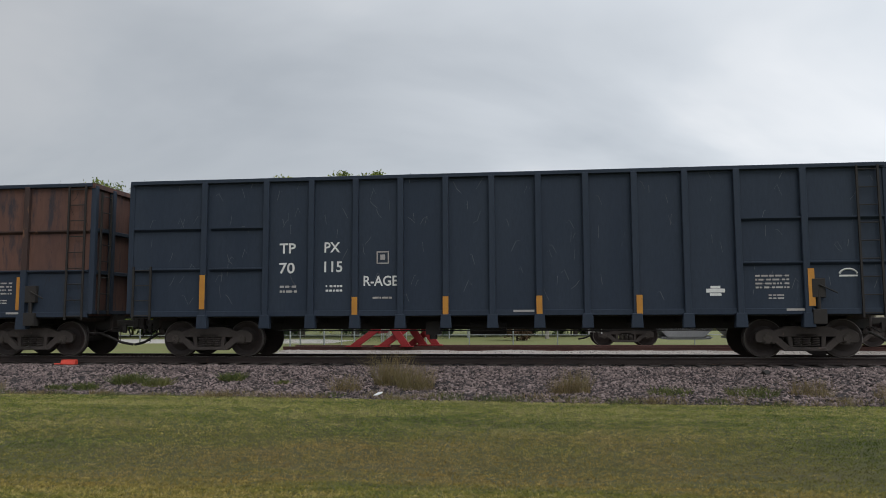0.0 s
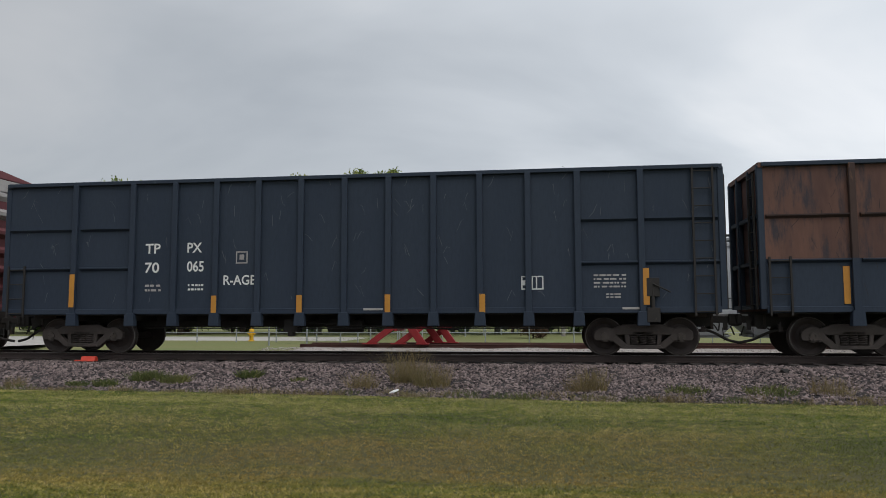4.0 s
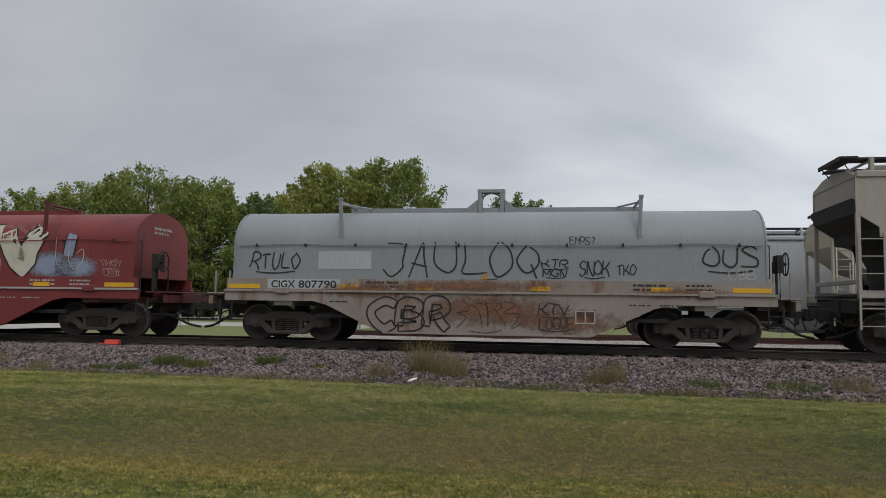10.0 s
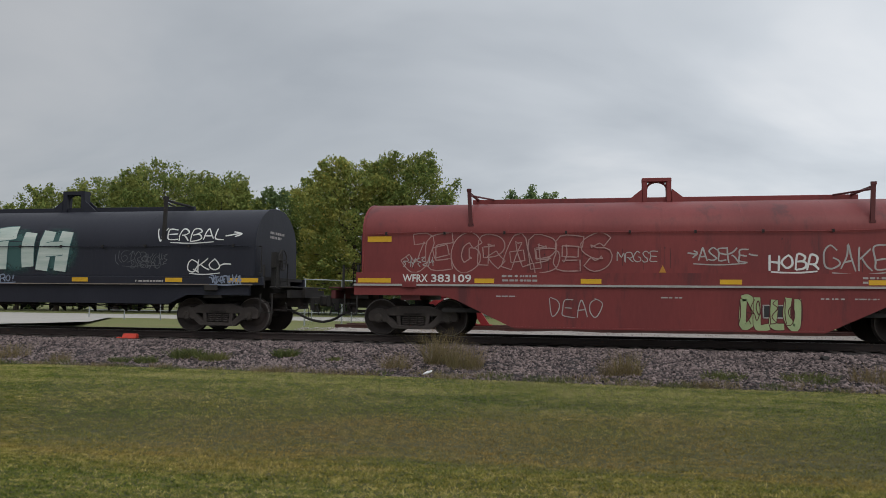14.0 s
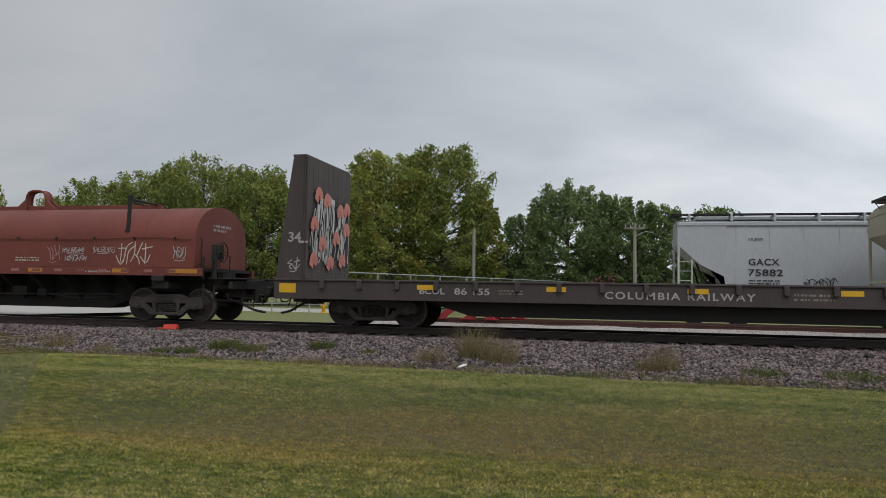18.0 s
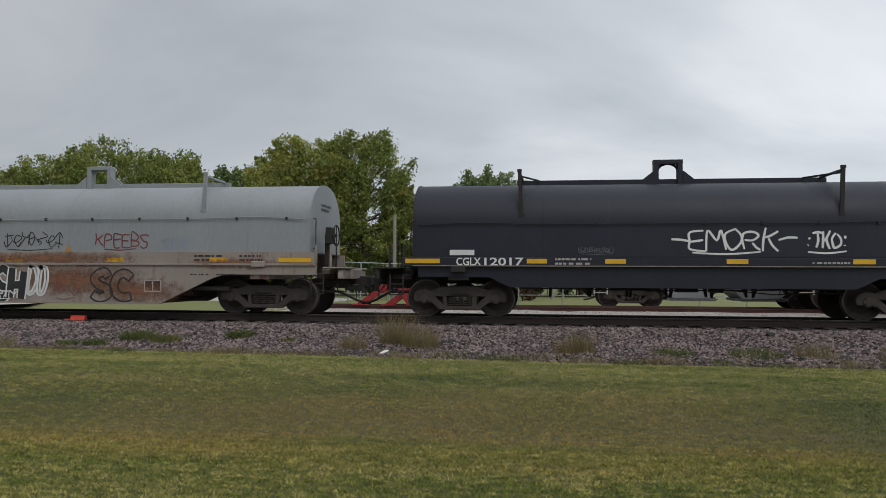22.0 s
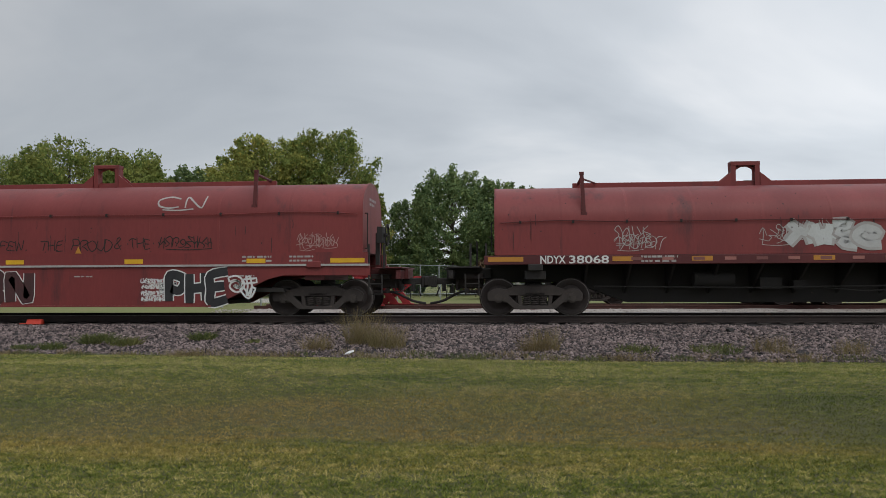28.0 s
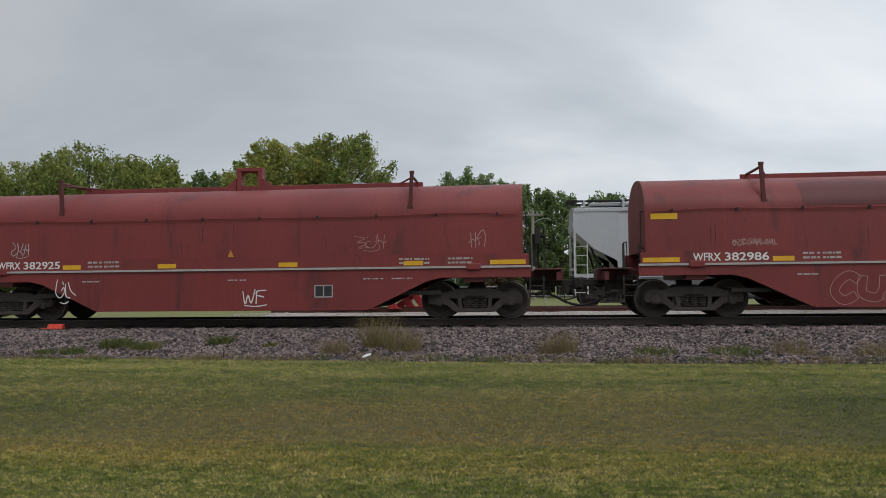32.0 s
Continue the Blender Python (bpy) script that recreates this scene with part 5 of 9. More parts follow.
# ------------------------------------------------------------ boxcar
def boxcar(cx, tc):
    car = thing("boxcar", "maroon boxcar with plug door and bright graffiti along its side", "rail car", "cars of the freight train", pose(cx, TRACK, 0))
    x0, x1, zb, zt = -7.96, 7.62, 0.82, 5.0
    part("body", [box((x0 + x1) / 2, 0, (zb + zt) / 2, x1 - x0, 2.84, zt - zb)], M_BOXRED, car)
    part("roof", [prism_x([(-1.5, zt), (1.5, zt), (1.5, zt + 0.05), (0, zt + 0.22), (-1.5, zt + 0.05)], x0 - 0.04, x1 + 0.04)], M_BOXRED, car)
    posts = [x0 + 0.06, -7.17, -6.30, -5.46, -4.62, -3.78, -2.94, -2.31, 2.50, 3.41, 4.32, 5.23, 6.13, 7.0, x1 - 0.06]
    for s in (-1, 1):
        for x in posts:
            me = cached("boxpost", lambda: mesh("side_post", [box(0, 0, 2.86, 0.11, 0.11, 4.06)], M_BOXRED, 0.012))
            put("side_post", me, car, pose(x, s * 1.44, 0))
        for z in (4.22, 2.98):
            for a, b in ((-7.17, -2.31), (2.50, 7.0)):
                for p, q in zip([t for t in posts if a <= t <= b], [t for t in posts if a <= t <= b][1:]):
                    me = cached(("boxrib", round(q - p, 2)), lambda: mesh("side_rib", [prism_x([(-0.07, -0.06), (-0.07, 0.0), (0.0, 0.05), (0.05, 0.05), (0.05, -0.06)], -(q - p - 0.12) / 2, (q - p - 0.12) / 2)], M_BOXRED, 0.012))
                    put("side_rib", me, car, pose((p + q) / 2, s * 1.44, z))
        part("side_sill", [box((x0 + x1) / 2, s * 1.45, 0.80, x1 - x0, 0.10, 0.22)], M_BOXRED, car, "", 0.012)
        part("eave", [box((x0 + x1) / 2, s * 1.46, zt - 0.03, x1 - x0, 0.12, 0.10)], M_BOXRED, car, "", 0.012)
    # plug door with bars, lock rods and tracks
    d = part("plug_door", [box(-0.08, -1.49, 2.80, 3.78, 0.10, 3.86)], M_BOXRED, car, "", 0.015)
    for x in (-1.36, -0.18, 1.04):
        part("door_stile", [box(x, -1.56, 2.8, 0.12, 0.06, 3.8)], M_BOXRED, d, "", 0.012)
    for z in (1.06, 2.37, 2.90, 3.60):
        part("door_rail", [box(-0.08, -1.56, z, 3.66, 0.05, 0.07)], M_BOXRED, d, "", 0.01)
    each("lock_rod", [rod((x, -1.60, 0.92), (x, -1.60, 4.7), 0.025, 6) for x in (-1.9, 1.75)] + [rod((-0.18, -1.6, 1.0), (-0.18, -1.6, 2.6), 0.02, 6)], M_BOXRED, d)
    part("door_handle", [rod((-0.62, -1.62, 1.82), (0.3, -1.62, 1.82), 0.03, 6), box(-0.18, -1.6, 1.82, 0.2, 0.08, 0.3), rod((0.2, -1.62, 1.4), (0.2, -1.62, 1.85), 0.02, 6)], M_UNDER, d)
    each("door_track", [box(1.4, -1.57, 4.80, 8.0, 0.10, 0.08), box(1.4, -1.57, 0.90, 8.0, 0.12, 0.07)], M_BOXRED, car)
    each("door_hanger", [box(x, -1.6, 4.83, 0.14, 0.07, 0.16) for x in (-1.4, -0.2, 1.0)] + [box(6.0, -1.56, 4.42, 0.9, 0.06, 0.06), box(5.9, -1.58, 4.55, 0.35, 0.1, 0.12)], M_BOXRED, car)
    # corrugated ends
    for e, x in ((-1, x0), (1, x1)):
        for k in range(7):
            z = 1.2 + k * 0.55
            part("end_corrugation", [prism_y([(x, z - 0.16), (x + e * 0.11, z - 0.04), (x + e * 0.11, z + 0.06), (x, z + 0.16)][::e], -1.32, 1.32)], M_BOXRED if k < 5 else M_DIMWHITE, car)
        each("end_corner_post", [box(x + e * 0.02, y, (zb + zt) / 2, 0.16, 0.12, zt - zb) for y in (-1.42, 1.42)], M_BOXRED, car, "", 0.012)
        part("end_ladder", ladder(x + e * 0.16, -1.1, 0.9, 2.6, 0.44, 0.42, "y"), M_UNDER, car)
        part("side_ladder", ladder(x - e * 0.32, -1.50, 0.62, 2.5, 0.46, 0.42), M_BOXRED, car)
    handbrake(car, x1 + 0.22, 0.5, 2.2)
    part("end_light_panel", [box(x1 + 0.115, 0, 4.78, 0.012, 2.6, 0.34)], M_DIMWHITE, car, "pale repainted upper end panel")
    part("center_sill", [box(0, 0, 0.62, x1 - x0, 0.6, 0.36)], M_UNDER, car)
    each("crossbearer", [box(x, 0, 0.74, 0.2, 2.7, 0.14) for x in posts], M_UNDER, car)
    part("brake_gear", [rod((-3.2, -1.2, 0.72), (-3.2, -1.2, 0.32), 0.02, 5), rod((1.7, -1.2, 0.72), (1.7, -1.2, 0.3), 0.02, 5), rod((-0.4, -0.8, 0.55), (0.5, -0.8, 0.55), 0.16, 10), rod((-4, -1.1, 0.52), (4, -1.1, 0.52), 0.018, 5)], M_UNDER, car)
    letter("IC", -6.95, 2.42, 0.26, car, M_WHITE, -1.427)
    letter("21", -6.95, 1.96, 0.26, car, M_WHITE, -1.427)
    letter("11", -6.0, 1.97, 0.26, car, M_WHITE, -1.427)
    letter("1", -5.15, 1.98, 0.26, car, M_WHITE, -1.427)
    letter("CLOSE AND LOCK", 0.40, 3.98, 0.095, car, M_WHITE, -1.546, 0.96)
    letter("DOOR BEFORE", 0.52, 3.86, 0.095, car, M_WHITE, -1.546, 0.80)
    letter("MOVING CAR", 0.56, 3.74, 0.095, car, M_WHITE, -1.546, 0.72)
    for x, z, w, h, k in ((-2.75, 3.14, 0.30, 0.12, 1), (-2.75, 2.92, 0.26, 0.10, 1), (-2.75, 2.6, 0.3, 0.14, 1), (-1.8, 3.0, 0.36, 0.26, 2), (-1.8, 2.36, 0.32, 0.1, 1), (-4.35, 2.1, 0.3, 0.12, 1)):
        bars(x, z, w, h, car, M_WHITE, k, -1.548 if x > -2.2 else -1.427)
    for x in (5.42, 6.2):
        bars(x, 1.95, 0.62, 0.62, car, M_WHITE, 5, -1.427)
    part("door_placard", [box(-0.28, -1.56, 1.86, 0.26, 0.01, 0.26)], M_WHITE, car)
    part("door_placard", [box(0.3, -1.56, 2.1, 0.2, 0.01, 0.2)], M_SAFETY, car, "orange placard")
    bars(-1.4, 1.52, 0.7, 0.1, car, M_DIMWHITE, 1, -1.55)
    bars(0.62, 1.52, 0.4, 0.1, car, M_DIMWHITE, 1, -1.55)
    stain(car, 1.4, 1.95, 0.34, 0.34, S_SILVER, lambda z: -1.60, 0.0, "paint_cloud", 1, "silver painted smear")
    stain(car, 1.36, 1.55, 0.24, 0.30, S_SILVER, lambda z: -1.60, 0.002, "paint_cloud", 2, "silver painted smear")
    for x, w in ((-7.05, 0.28), (-4.66, 0.22), (-2.32, 0.2), (2.56, 0.22), (5.05, 0.16), (7.05, 0.26)):
        reflector(car, x, 1.46, w, 0.5, M_ORANGE if x < 0 else M_YELLOW, -1.506)
    reflector(car, x0 + 0.38, 0.98, 0.5, 0.16, M_ORANGE, -1.55)
    reflector(car, x1 - 0.40, 0.98, 0.46, 0.16, M_ORANGE, -1.55)
    yf = lambda z: -1.508
    throwup(car, -6.35, 0.70, 4.75, 1.26, M_BLKPAINT, 12, 6, 0.020, yf, 0.006, (M_SLATE, M_TEAL), S_WHITE, "slate teal lettering piece on a white cloud", None, "SNOKPC", 0.42, 2, (1.05, 0.70))
    throwup(car, 2.40, 0.68, 4.1, 1.28, M_WHITE, 23, 5, 0.045, yf, 0.006, (M_BLKPAINT,), S_BLUE, "black lettering outlined white on a blue cloud", None, "AOUON", 0.42, 2, (1.05, 0.60))
    tag(car, 2.45, 1.72, 0.45, 0.25, M_WHITE, 8, 3, 0.03, yf)
    tag(car, 6.23, 1.78, 0.6, 0.18, M_WHITE, 9, 4, 0.03, yf, 0.03, "", "WOKE")
    tag(car, -1.95, 1.22, 0.42, 0.2, M_WHITE, 10, 3, 0.03, lambda z: -1.56, 0.006, "", "THB")
    for k, (x, z, w, h) in enumerate(((7.22, 2.75, 0.35, 0.7), (7.2, 1.9, 0.3, 0.3), (7.2, 1.45, 0.32, 0.3), (-7.8, 1.95, 0.4, 0.35), (-5.2, 2.3, 0.5, 0.4), (5.2, 2.62, 0.5, 0.4))):
        tag(car, x, z, w, h, M_DIMWHITE, 60 + k, 3, 0.018, lambda q: -1.56)
    for s in (-1, 1):
        add_truck(car, s * tc / 2)
    add_couplers(car, tc / 2 + 2.40, tc / 2 + 1.55)
    return car


# ------------------------------------------------------------ covered hoppers
def hopper(cx, cy, zoff, half, tc, paint, label, bays, z_eave=3.98, name="covered_hopper_car", group="cars of the freight train", cap=M_CAP, keyed=True, ribs=15, cut=1.36, bay_paint=None):
    """Bowed-side covered hopper: body with open slope-sheet ends, roof walk, outlets, ladders."""
    car = thing(name, label, "rail car", group, pose(cx, cy, zoff))
    zs = 1.42
    ztop = z_eave + 0.32

    def section(scale=1.0):
        p = []
        for k in range(9):
            t = k / 8
            p.append((1.46 + 0.05 * math.sin(math.pi * t), zs + (z_eave - zs) * t))
        p += [(1.40, z_eave + 0.09), (0.75, z_eave + 0.25), (0.0, ztop)]
        return [(-y * scale, z) for y, z in p] + [(y * scale, z) for y, z in p[-2::-1]]

    ring = section()
    bx = half - cut
    body = part("body", [prism_x(ring[::-1], -bx, bx)], paint, car)
    # end side sheets, cut away in a stepped curve over the truck; the moving hoppers' slope sheet shows in the opening,
    # its underside's shade put into a black colour
    k = cut / 2.05
    curve = smooth_line([(bx + 0.04, zs + 0.06), (bx + 0.02, zs + 0.30), (bx + 0.16 * k, zs + 0.66), (bx + 0.46 * k, zs + 0.98), (bx + 0.86 * k, zs + 1.16), (bx + 1.30 * k, zs + 1.20)], 3)
    curve += [(bx + 1.32 * k, zs + 1.42), (half, zs + 1.74)]
    if not keyed:
        curve = [(bx + 0.04, zs + 0.06), (bx + 0.10, zs + 0.55), (bx + 0.55 * cut, zs + 1.05), (half, zs + 1.85)]
    for e in (-1, 1):
        pts = [(e * x, z) for x, z in [(bx, zs)] + curve + [(half, z_eave), (bx, z_eave)]]
        for s in (-1, 1):
            part("end_side_sheet", [prism_y(pts if e > 0 else pts[::-1], s * 1.49 - 0.02, s * 1.49 + 0.02)], paint, body)
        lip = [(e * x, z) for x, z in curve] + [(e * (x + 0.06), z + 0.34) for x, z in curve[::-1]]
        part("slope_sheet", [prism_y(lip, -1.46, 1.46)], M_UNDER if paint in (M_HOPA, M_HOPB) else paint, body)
        part("end_roof", [prism_x([q for q in ring[8:-8]][::-1], e * bx if e > 0 else -half, half if e > 0 else -bx)], paint, body)
        part("end_sheet", [prism_y([(e * (half - 0.08), zs + 1.9), (e * (half - 0.02), zs + 1.9), (e * (half - 0.02), z_eave), (e * (half - 0.08), z_eave)][::e], -1.46, 1.46)], paint, body)
        each("end_post", [box(e * (half - 0.05), s * 1.46, 2.68, 0.10, 0.09, z_eave - 1.25) for s in (-1, 1)] + [box(e * (half - 0.06), 0, zs + 0.2, 0.1, 2.9, 0.1)], paint, body, "", 0.01)
        for s in (-1, 1):
            part("end_brace", [rod((e * (half - 1.15), s * 1.3, zs), (e * (half - 0.75), s * 0.9, zs + 1.2), 0.045, 6)], M_UNDER, body)
        pr = []
        for x in (0.03, 0.56):
            pr.append(box(e * (half - x), -1.555, 1.62, 0.045, 0.035, 2.15))
        for q in range(6):
            pr.append(rod((e * (half - 0.03), -1.56, 0.62 + 0.39 * q), (e * (half - 0.56), -1.56, 0.62 + 0.39 * q), 0.014, 5))
        part("end_ladder", pr, M_LADDER if paint is M_HOPC else paint, car)
        each("end_frame", [box(e * (half - 0.75), s * 1.42, z, 1.45, 0.05, 0.07) for s in (-1, 1) for z in (1.02, 1.2)], M_UNDER, car)
        part("end_walk", [box(e * (half - 0.4), 0, 1.30, 0.9, 2.7, 0.04)], M_UNDER, car)
        part("roof_platform", [box(e * (half + 0.04), -0.55, ztop + 0.17, 0.40, 1.5, 0.05), box(e * (half + 0.24), -0.55, ztop + 0.14, 0.03, 1.5, 0.1)] + [rod((e * (half + 0.2), y, ztop + 0.14), (e * (half + 0.02), y, ztop - 0.1), 0.014, 4) for y in (-1.2, 0.1)], M_UNDER, car)
    for s in (-1, 1):
        part("side_sill", [box(0, s * 1.50, 1.33, 2 * half, 0.12, 0.17)], paint, car, "", 0.012)
        part("eave_rail", [box(0, s * 1.47, z_eave + 0.06, 2 * half - 0.05, 0.16, 0.15)], paint, car, "", 0.02)
        pr = [box(-bx + 0.35 + k * (2 * bx - 0.7) / (ribs - 1), s * 1.505, (zs + z_eave) / 2, 0.022, 0.008, z_eave - zs - 0.1) for k in range(ribs)]
        each("side_seam", pr, paint, body)
    # running boards on brackets, hatches
    each("running_board", [box(0, -0.78, ztop + 0.19, 2 * half - 0.2, 0.5, 0.05), box(0, 0.78, ztop + 0.19, 2 * half - 0.2, 0.5, 0.05)], M_UNDER, car)
    nb = max(6, int(2 * half / 1.55))
    for k in range(nb):
        x = -half + 0.5 + k * (2 * half - 1.0) / (nb - 1)
        me = cached(("hopbr", paint.name), lambda: mesh("walk_bracket", [box(0, -1.10, 0, 0.09, 0.14, 0.34), box(0, 0, 0.1, 0.06, 2.2, 0.06), box(0, 1.10, 0, 0.09, 0.14, 0.34)], paint, 0.01))
        put("walk_bracket", me, car, pose(x, 0, ztop + 0.03))
    part("roof_hatch", [box(0, 0, ztop + 0.08, 2 * half - 1.6, 0.72, 0.16)], paint, car, "", 0.03)
    # hopper bays
    for x in bays:
        w = 1.72
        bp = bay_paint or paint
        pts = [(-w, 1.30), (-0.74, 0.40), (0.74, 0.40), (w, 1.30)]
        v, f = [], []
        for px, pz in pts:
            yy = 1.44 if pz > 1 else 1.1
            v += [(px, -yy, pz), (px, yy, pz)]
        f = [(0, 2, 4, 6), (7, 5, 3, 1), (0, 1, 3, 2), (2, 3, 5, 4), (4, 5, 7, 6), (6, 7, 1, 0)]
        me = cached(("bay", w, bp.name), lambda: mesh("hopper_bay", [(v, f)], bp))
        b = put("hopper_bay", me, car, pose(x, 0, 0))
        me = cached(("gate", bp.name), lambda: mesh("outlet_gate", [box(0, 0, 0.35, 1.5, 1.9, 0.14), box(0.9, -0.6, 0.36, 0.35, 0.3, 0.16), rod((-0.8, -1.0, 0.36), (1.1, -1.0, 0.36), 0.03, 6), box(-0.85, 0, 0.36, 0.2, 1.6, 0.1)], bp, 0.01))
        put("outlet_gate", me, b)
        me = cached("baymark", lambda: mesh("bay_stencil", [box(0, -1.22, 0.90 + q, 0.34, 0.02, 0.05) for q in (-0.1, 0, 0.1)] + tube([(0.24 * math.cos(t), -1.22, 0.9 + 0.17 * math.sin(t)) for t in np.linspace(0, 6.3, 14)], 0.014, 4), M_BLKPAINT))
        ob = put("bay_stencil", me, b)
        ob.matrix_basis = Matrix.Translation((0, -0.02, 0.0)) @ Euler((radians(-28), 0, 0)).to_matrix().to_4x4() @ Matrix.Translation((0, 0.46, 0.42))
        rng = random.Random(int(60 + 10 * x))
        for k, (q, w2) in enumerate(((0.0, 0.7), (0.05, 0.3))):
            part("small_print", [print_line(rng, q - w2 / 2, q + w2 / 2, 1.16 - 0.075 * k, 0.022, -1.40)], M_BLKPAINT, b)
    if keyed:
        # dents and scuffs on the sides
        rng = random.Random(int(abs(cx)))
        pr = []
        for k in range(70):
            x, z = rng.uniform(-half + 1.6, half - 1.6), 1.5 + 2.2 * rng.random() ** 2.2
            y = -(1.46 + 0.05 * math.sin(math.pi * (z - zs) / (z_eave - zs)))
            a, q = rng.uniform(-0.10, 0.10), rng.uniform(-0.05, 0.03)
            pr.append(ribbon([(x - a, z), (x, z + q), (x + a, z + 0.4 * q)], rng.uniform(0.008, 0.028), lambda t: y, 0.006))
        tagged(part("scuff_mark", pr, M_SEAM, body), kind="stuff")
    part("center_sill", [box(0, 0, 1.0, 2 * half, 0.6, 0.4)] + [box(e * tc / 2, 0, 1.12, 0.5, 2.8, 0.22) for e in (-1, 1)] + [box(e * (half - 0.12), 0, 1.05, 0.2, 2.6, 0.3) for e in (-1, 1)], M_UNDER, car)
    each("jacking_pad", [box(e * (tc / 2 - 0.9), -1.46, 1.12, 0.42, 0.18, 0.34) for e in (-1, 1)] + [box(e * (half - 0.9), -1.40, 1.12, 1.6, 0.06, 0.08) for e in (-1, 1)], paint, car, "", 0.015)
    for e in (-1, 1):
        add_truck(car, e * tc / 2, cap, keyed)
    add_couplers(car, half + 0.32, half)
    return car


# ------------------------------------------------------------ bulkhead flat car
def bulkhead_flat(cx, tc):
    car = thing("bulkhead_flat_car", "dark brown empty bulkhead flat car with a graffiti-covered plank bulkhead", "rail car", "cars of the freight train", pose(cx, TRACK, 0))
    half, zd = tc / 2 + 2.55, 1.2
    part("deck", [box(0, 0, zd - 0.03, 2 * half, 3.1, 0.08)], M_FLAT, car)
    for s in (-1, 1):
        part("side_sill", [box(0, s * 1.56, 0.95, 2 * half, 0.09, 0.5), box(0, s * 1.58, 1.19, 2 * half, 0.13, 0.05)], M_FLAT, car, "", 0.01)
        fl = tc / 2 - 1.3
        part("fish_belly_sill", [prism_y([(-fl, 0.72), (-fl + 1.3, 0.34), (fl - 1.3, 0.34), (fl, 0.72)], s * 1.15 - 0.04, s * 1.15 + 0.04)], M_UNDER, car)
    for k in range(22):
        x = -half + 1.35 + k * 1.0
        if x < half - 0.8:
            me = cached("pocket", lambda: mesh("stake_pocket", [box(0, -1.65, 1.08, 0.12, 0.09, 0.22), box(0, 1.65, 1.08, 0.12, 0.09, 0.22)], M_FLAT, 0.01))
            put("stake_pocket", me, car, pose(x, 0, 0))
    part("center_sill", [box(0, 0, 0.85, 2 * half, 0.7, 0.5)], M_UNDER, car)
    for e in (-1, 1):
        xb = e * (half - 0.77)
        bulk = part("bulkhead", [box(xb + e * 0.02, 0, 2.81, 0.10, 3.14, 3.22)], M_FLAT, car)
        for k in range(9):
            part("bulkhead_plank", [box(xb - e * 0.06, -1.396 + k * 0.349, 2.81, 0.05, 0.340, 3.18)], M_FLAT, bulk, "", 0.008)
        for y in (-1.56, -0.55, 0.55, 1.56):
            pts = [(xb + e * 0.02, 1.2), (e * (half - 0.05), 1.2), (e * (half - 0.05), 1.4), (xb + e * 0.32, 4.38), (xb + e * 0.02, 4.42)]
            part("bulkhead_brace", [prism_y(pts if e > 0 else pts[::-1], y - 0.03, y + 0.03)], M_FLAT, bulk)
        part("top_cap", [box(xb + e * 0.14, 0, 4.43, 0.38, 3.18, 0.06)], M_FLAT, bulk)
    xs = -half + 0.77
    # graffiti on the inner face of the trailing bulkhead
    def on_face(pr):
        return [([(xs + 0.105 - (y + 1.5), x, z) for x, y, z in v], [tuple(reversed(q)) for q in f]) for v, f in pr]
    rng = random.Random(77)
    st = strokes(rng, 6, -1.35, 1.35, 1.75, 3.4, 5)
    g = part("graffiti_piece", on_face([ribbon(s, 0.34, lambda z: -1.505, 0.0004 * i) for i, s in enumerate(st)]), M_SILVER, bulk_of(car, -1), "grey and salmon lettering piece")
    each("paint_fill", on_face([ribbon(s, 0.06, lambda z: -1.512, 0.002) for s in strokes(rng, 9, -1.4, 1.4, 1.65, 3.5, 5, True)]), M_UNDER, bulk_of(car, -1))
    each("paint_fill", on_face([ribbon(s, 0.05, lambda z: -1.516, 0.002) for s in strokes(rng, 7, -1.4, 1.4, 1.6, 3.3, 5, True)]), M_DIMWHITE, bulk_of(car, -1))
    each("paint_fill", on_face([ribbon(smooth_line([(a, b), (a + 0.15, b + 0.25), (a + 0.4, b + 0.1)]), 0.3, lambda z: -1.53, 0.001 * i) for i, (a, b) in enumerate(((-1.35, 1.55), (-0.2, 1.5), (0.7, 1.6), (-0.5, 3.2), (0.5, 3.0), (-1.1, 3.3), (-1.35, 2.5), (1.0, 2.5), (1.0, 3.1), (0.2, 2.2), (-0.8, 2.0)))]), M_PINK, bulk_of(car, -1))
    bars(-half + 0.66, 2.1, 0.32, 0.14, car, M_DIMWHITE, 1, -1.600)
    letter("34", -half + 0.36, 2.18, 0.26, car, M_DIMWHITE, -1.600, 0.36)
    tag(car, -half + 0.35, 1.45, 0.35, 0.3, M_DIMWHITE, 4, 2, 0.04, lambda z: -1.595)
    reflector(car, -half + 0.38, 0.98, 0.46, 0.24, M_YELLOW, -1.611)
    for k in range(6):
        reflector(car, -half + 4.08 + 3.2 * k, 1.04, 0.46, 0.12, M_YELLOW, -1.611)
    letter("BCOL", -half + 3.92, 0.88, 0.16, car, M_DIMWHITE, -1.608, 0.64)
    letter("86 155", -half + 4.80, 0.88, 0.16, car, M_DIMWHITE, -1.608, 0.88)
    letter("COLUMBIA RAILWAY", -half + 8.41, 0.84, 0.17, car, M_DIMWHITE, -1.608, 3.30, 1.25)
    bars(-half + 5.9, 0.88, 0.6, 0.14, car, M_SEAM, 2, -1.608)
    bars(-half + 12.5, 0.84, 0.85, 0.2, car, M_SEAM, 2, -1.608)
    bars(-half + 15.0, 0.84, 0.33, 0.2, car, M_DIMWHITE, 2, -1.608)
    letter("MBBM", -half + 15.85, 0.78, 0.32, car, M_DIMWHITE, -1.608, 0.72)
    for s in (-1, 1):
        add_truck(car, s * tc / 2)
    add_couplers(car, half + 0.35, half)
    return car


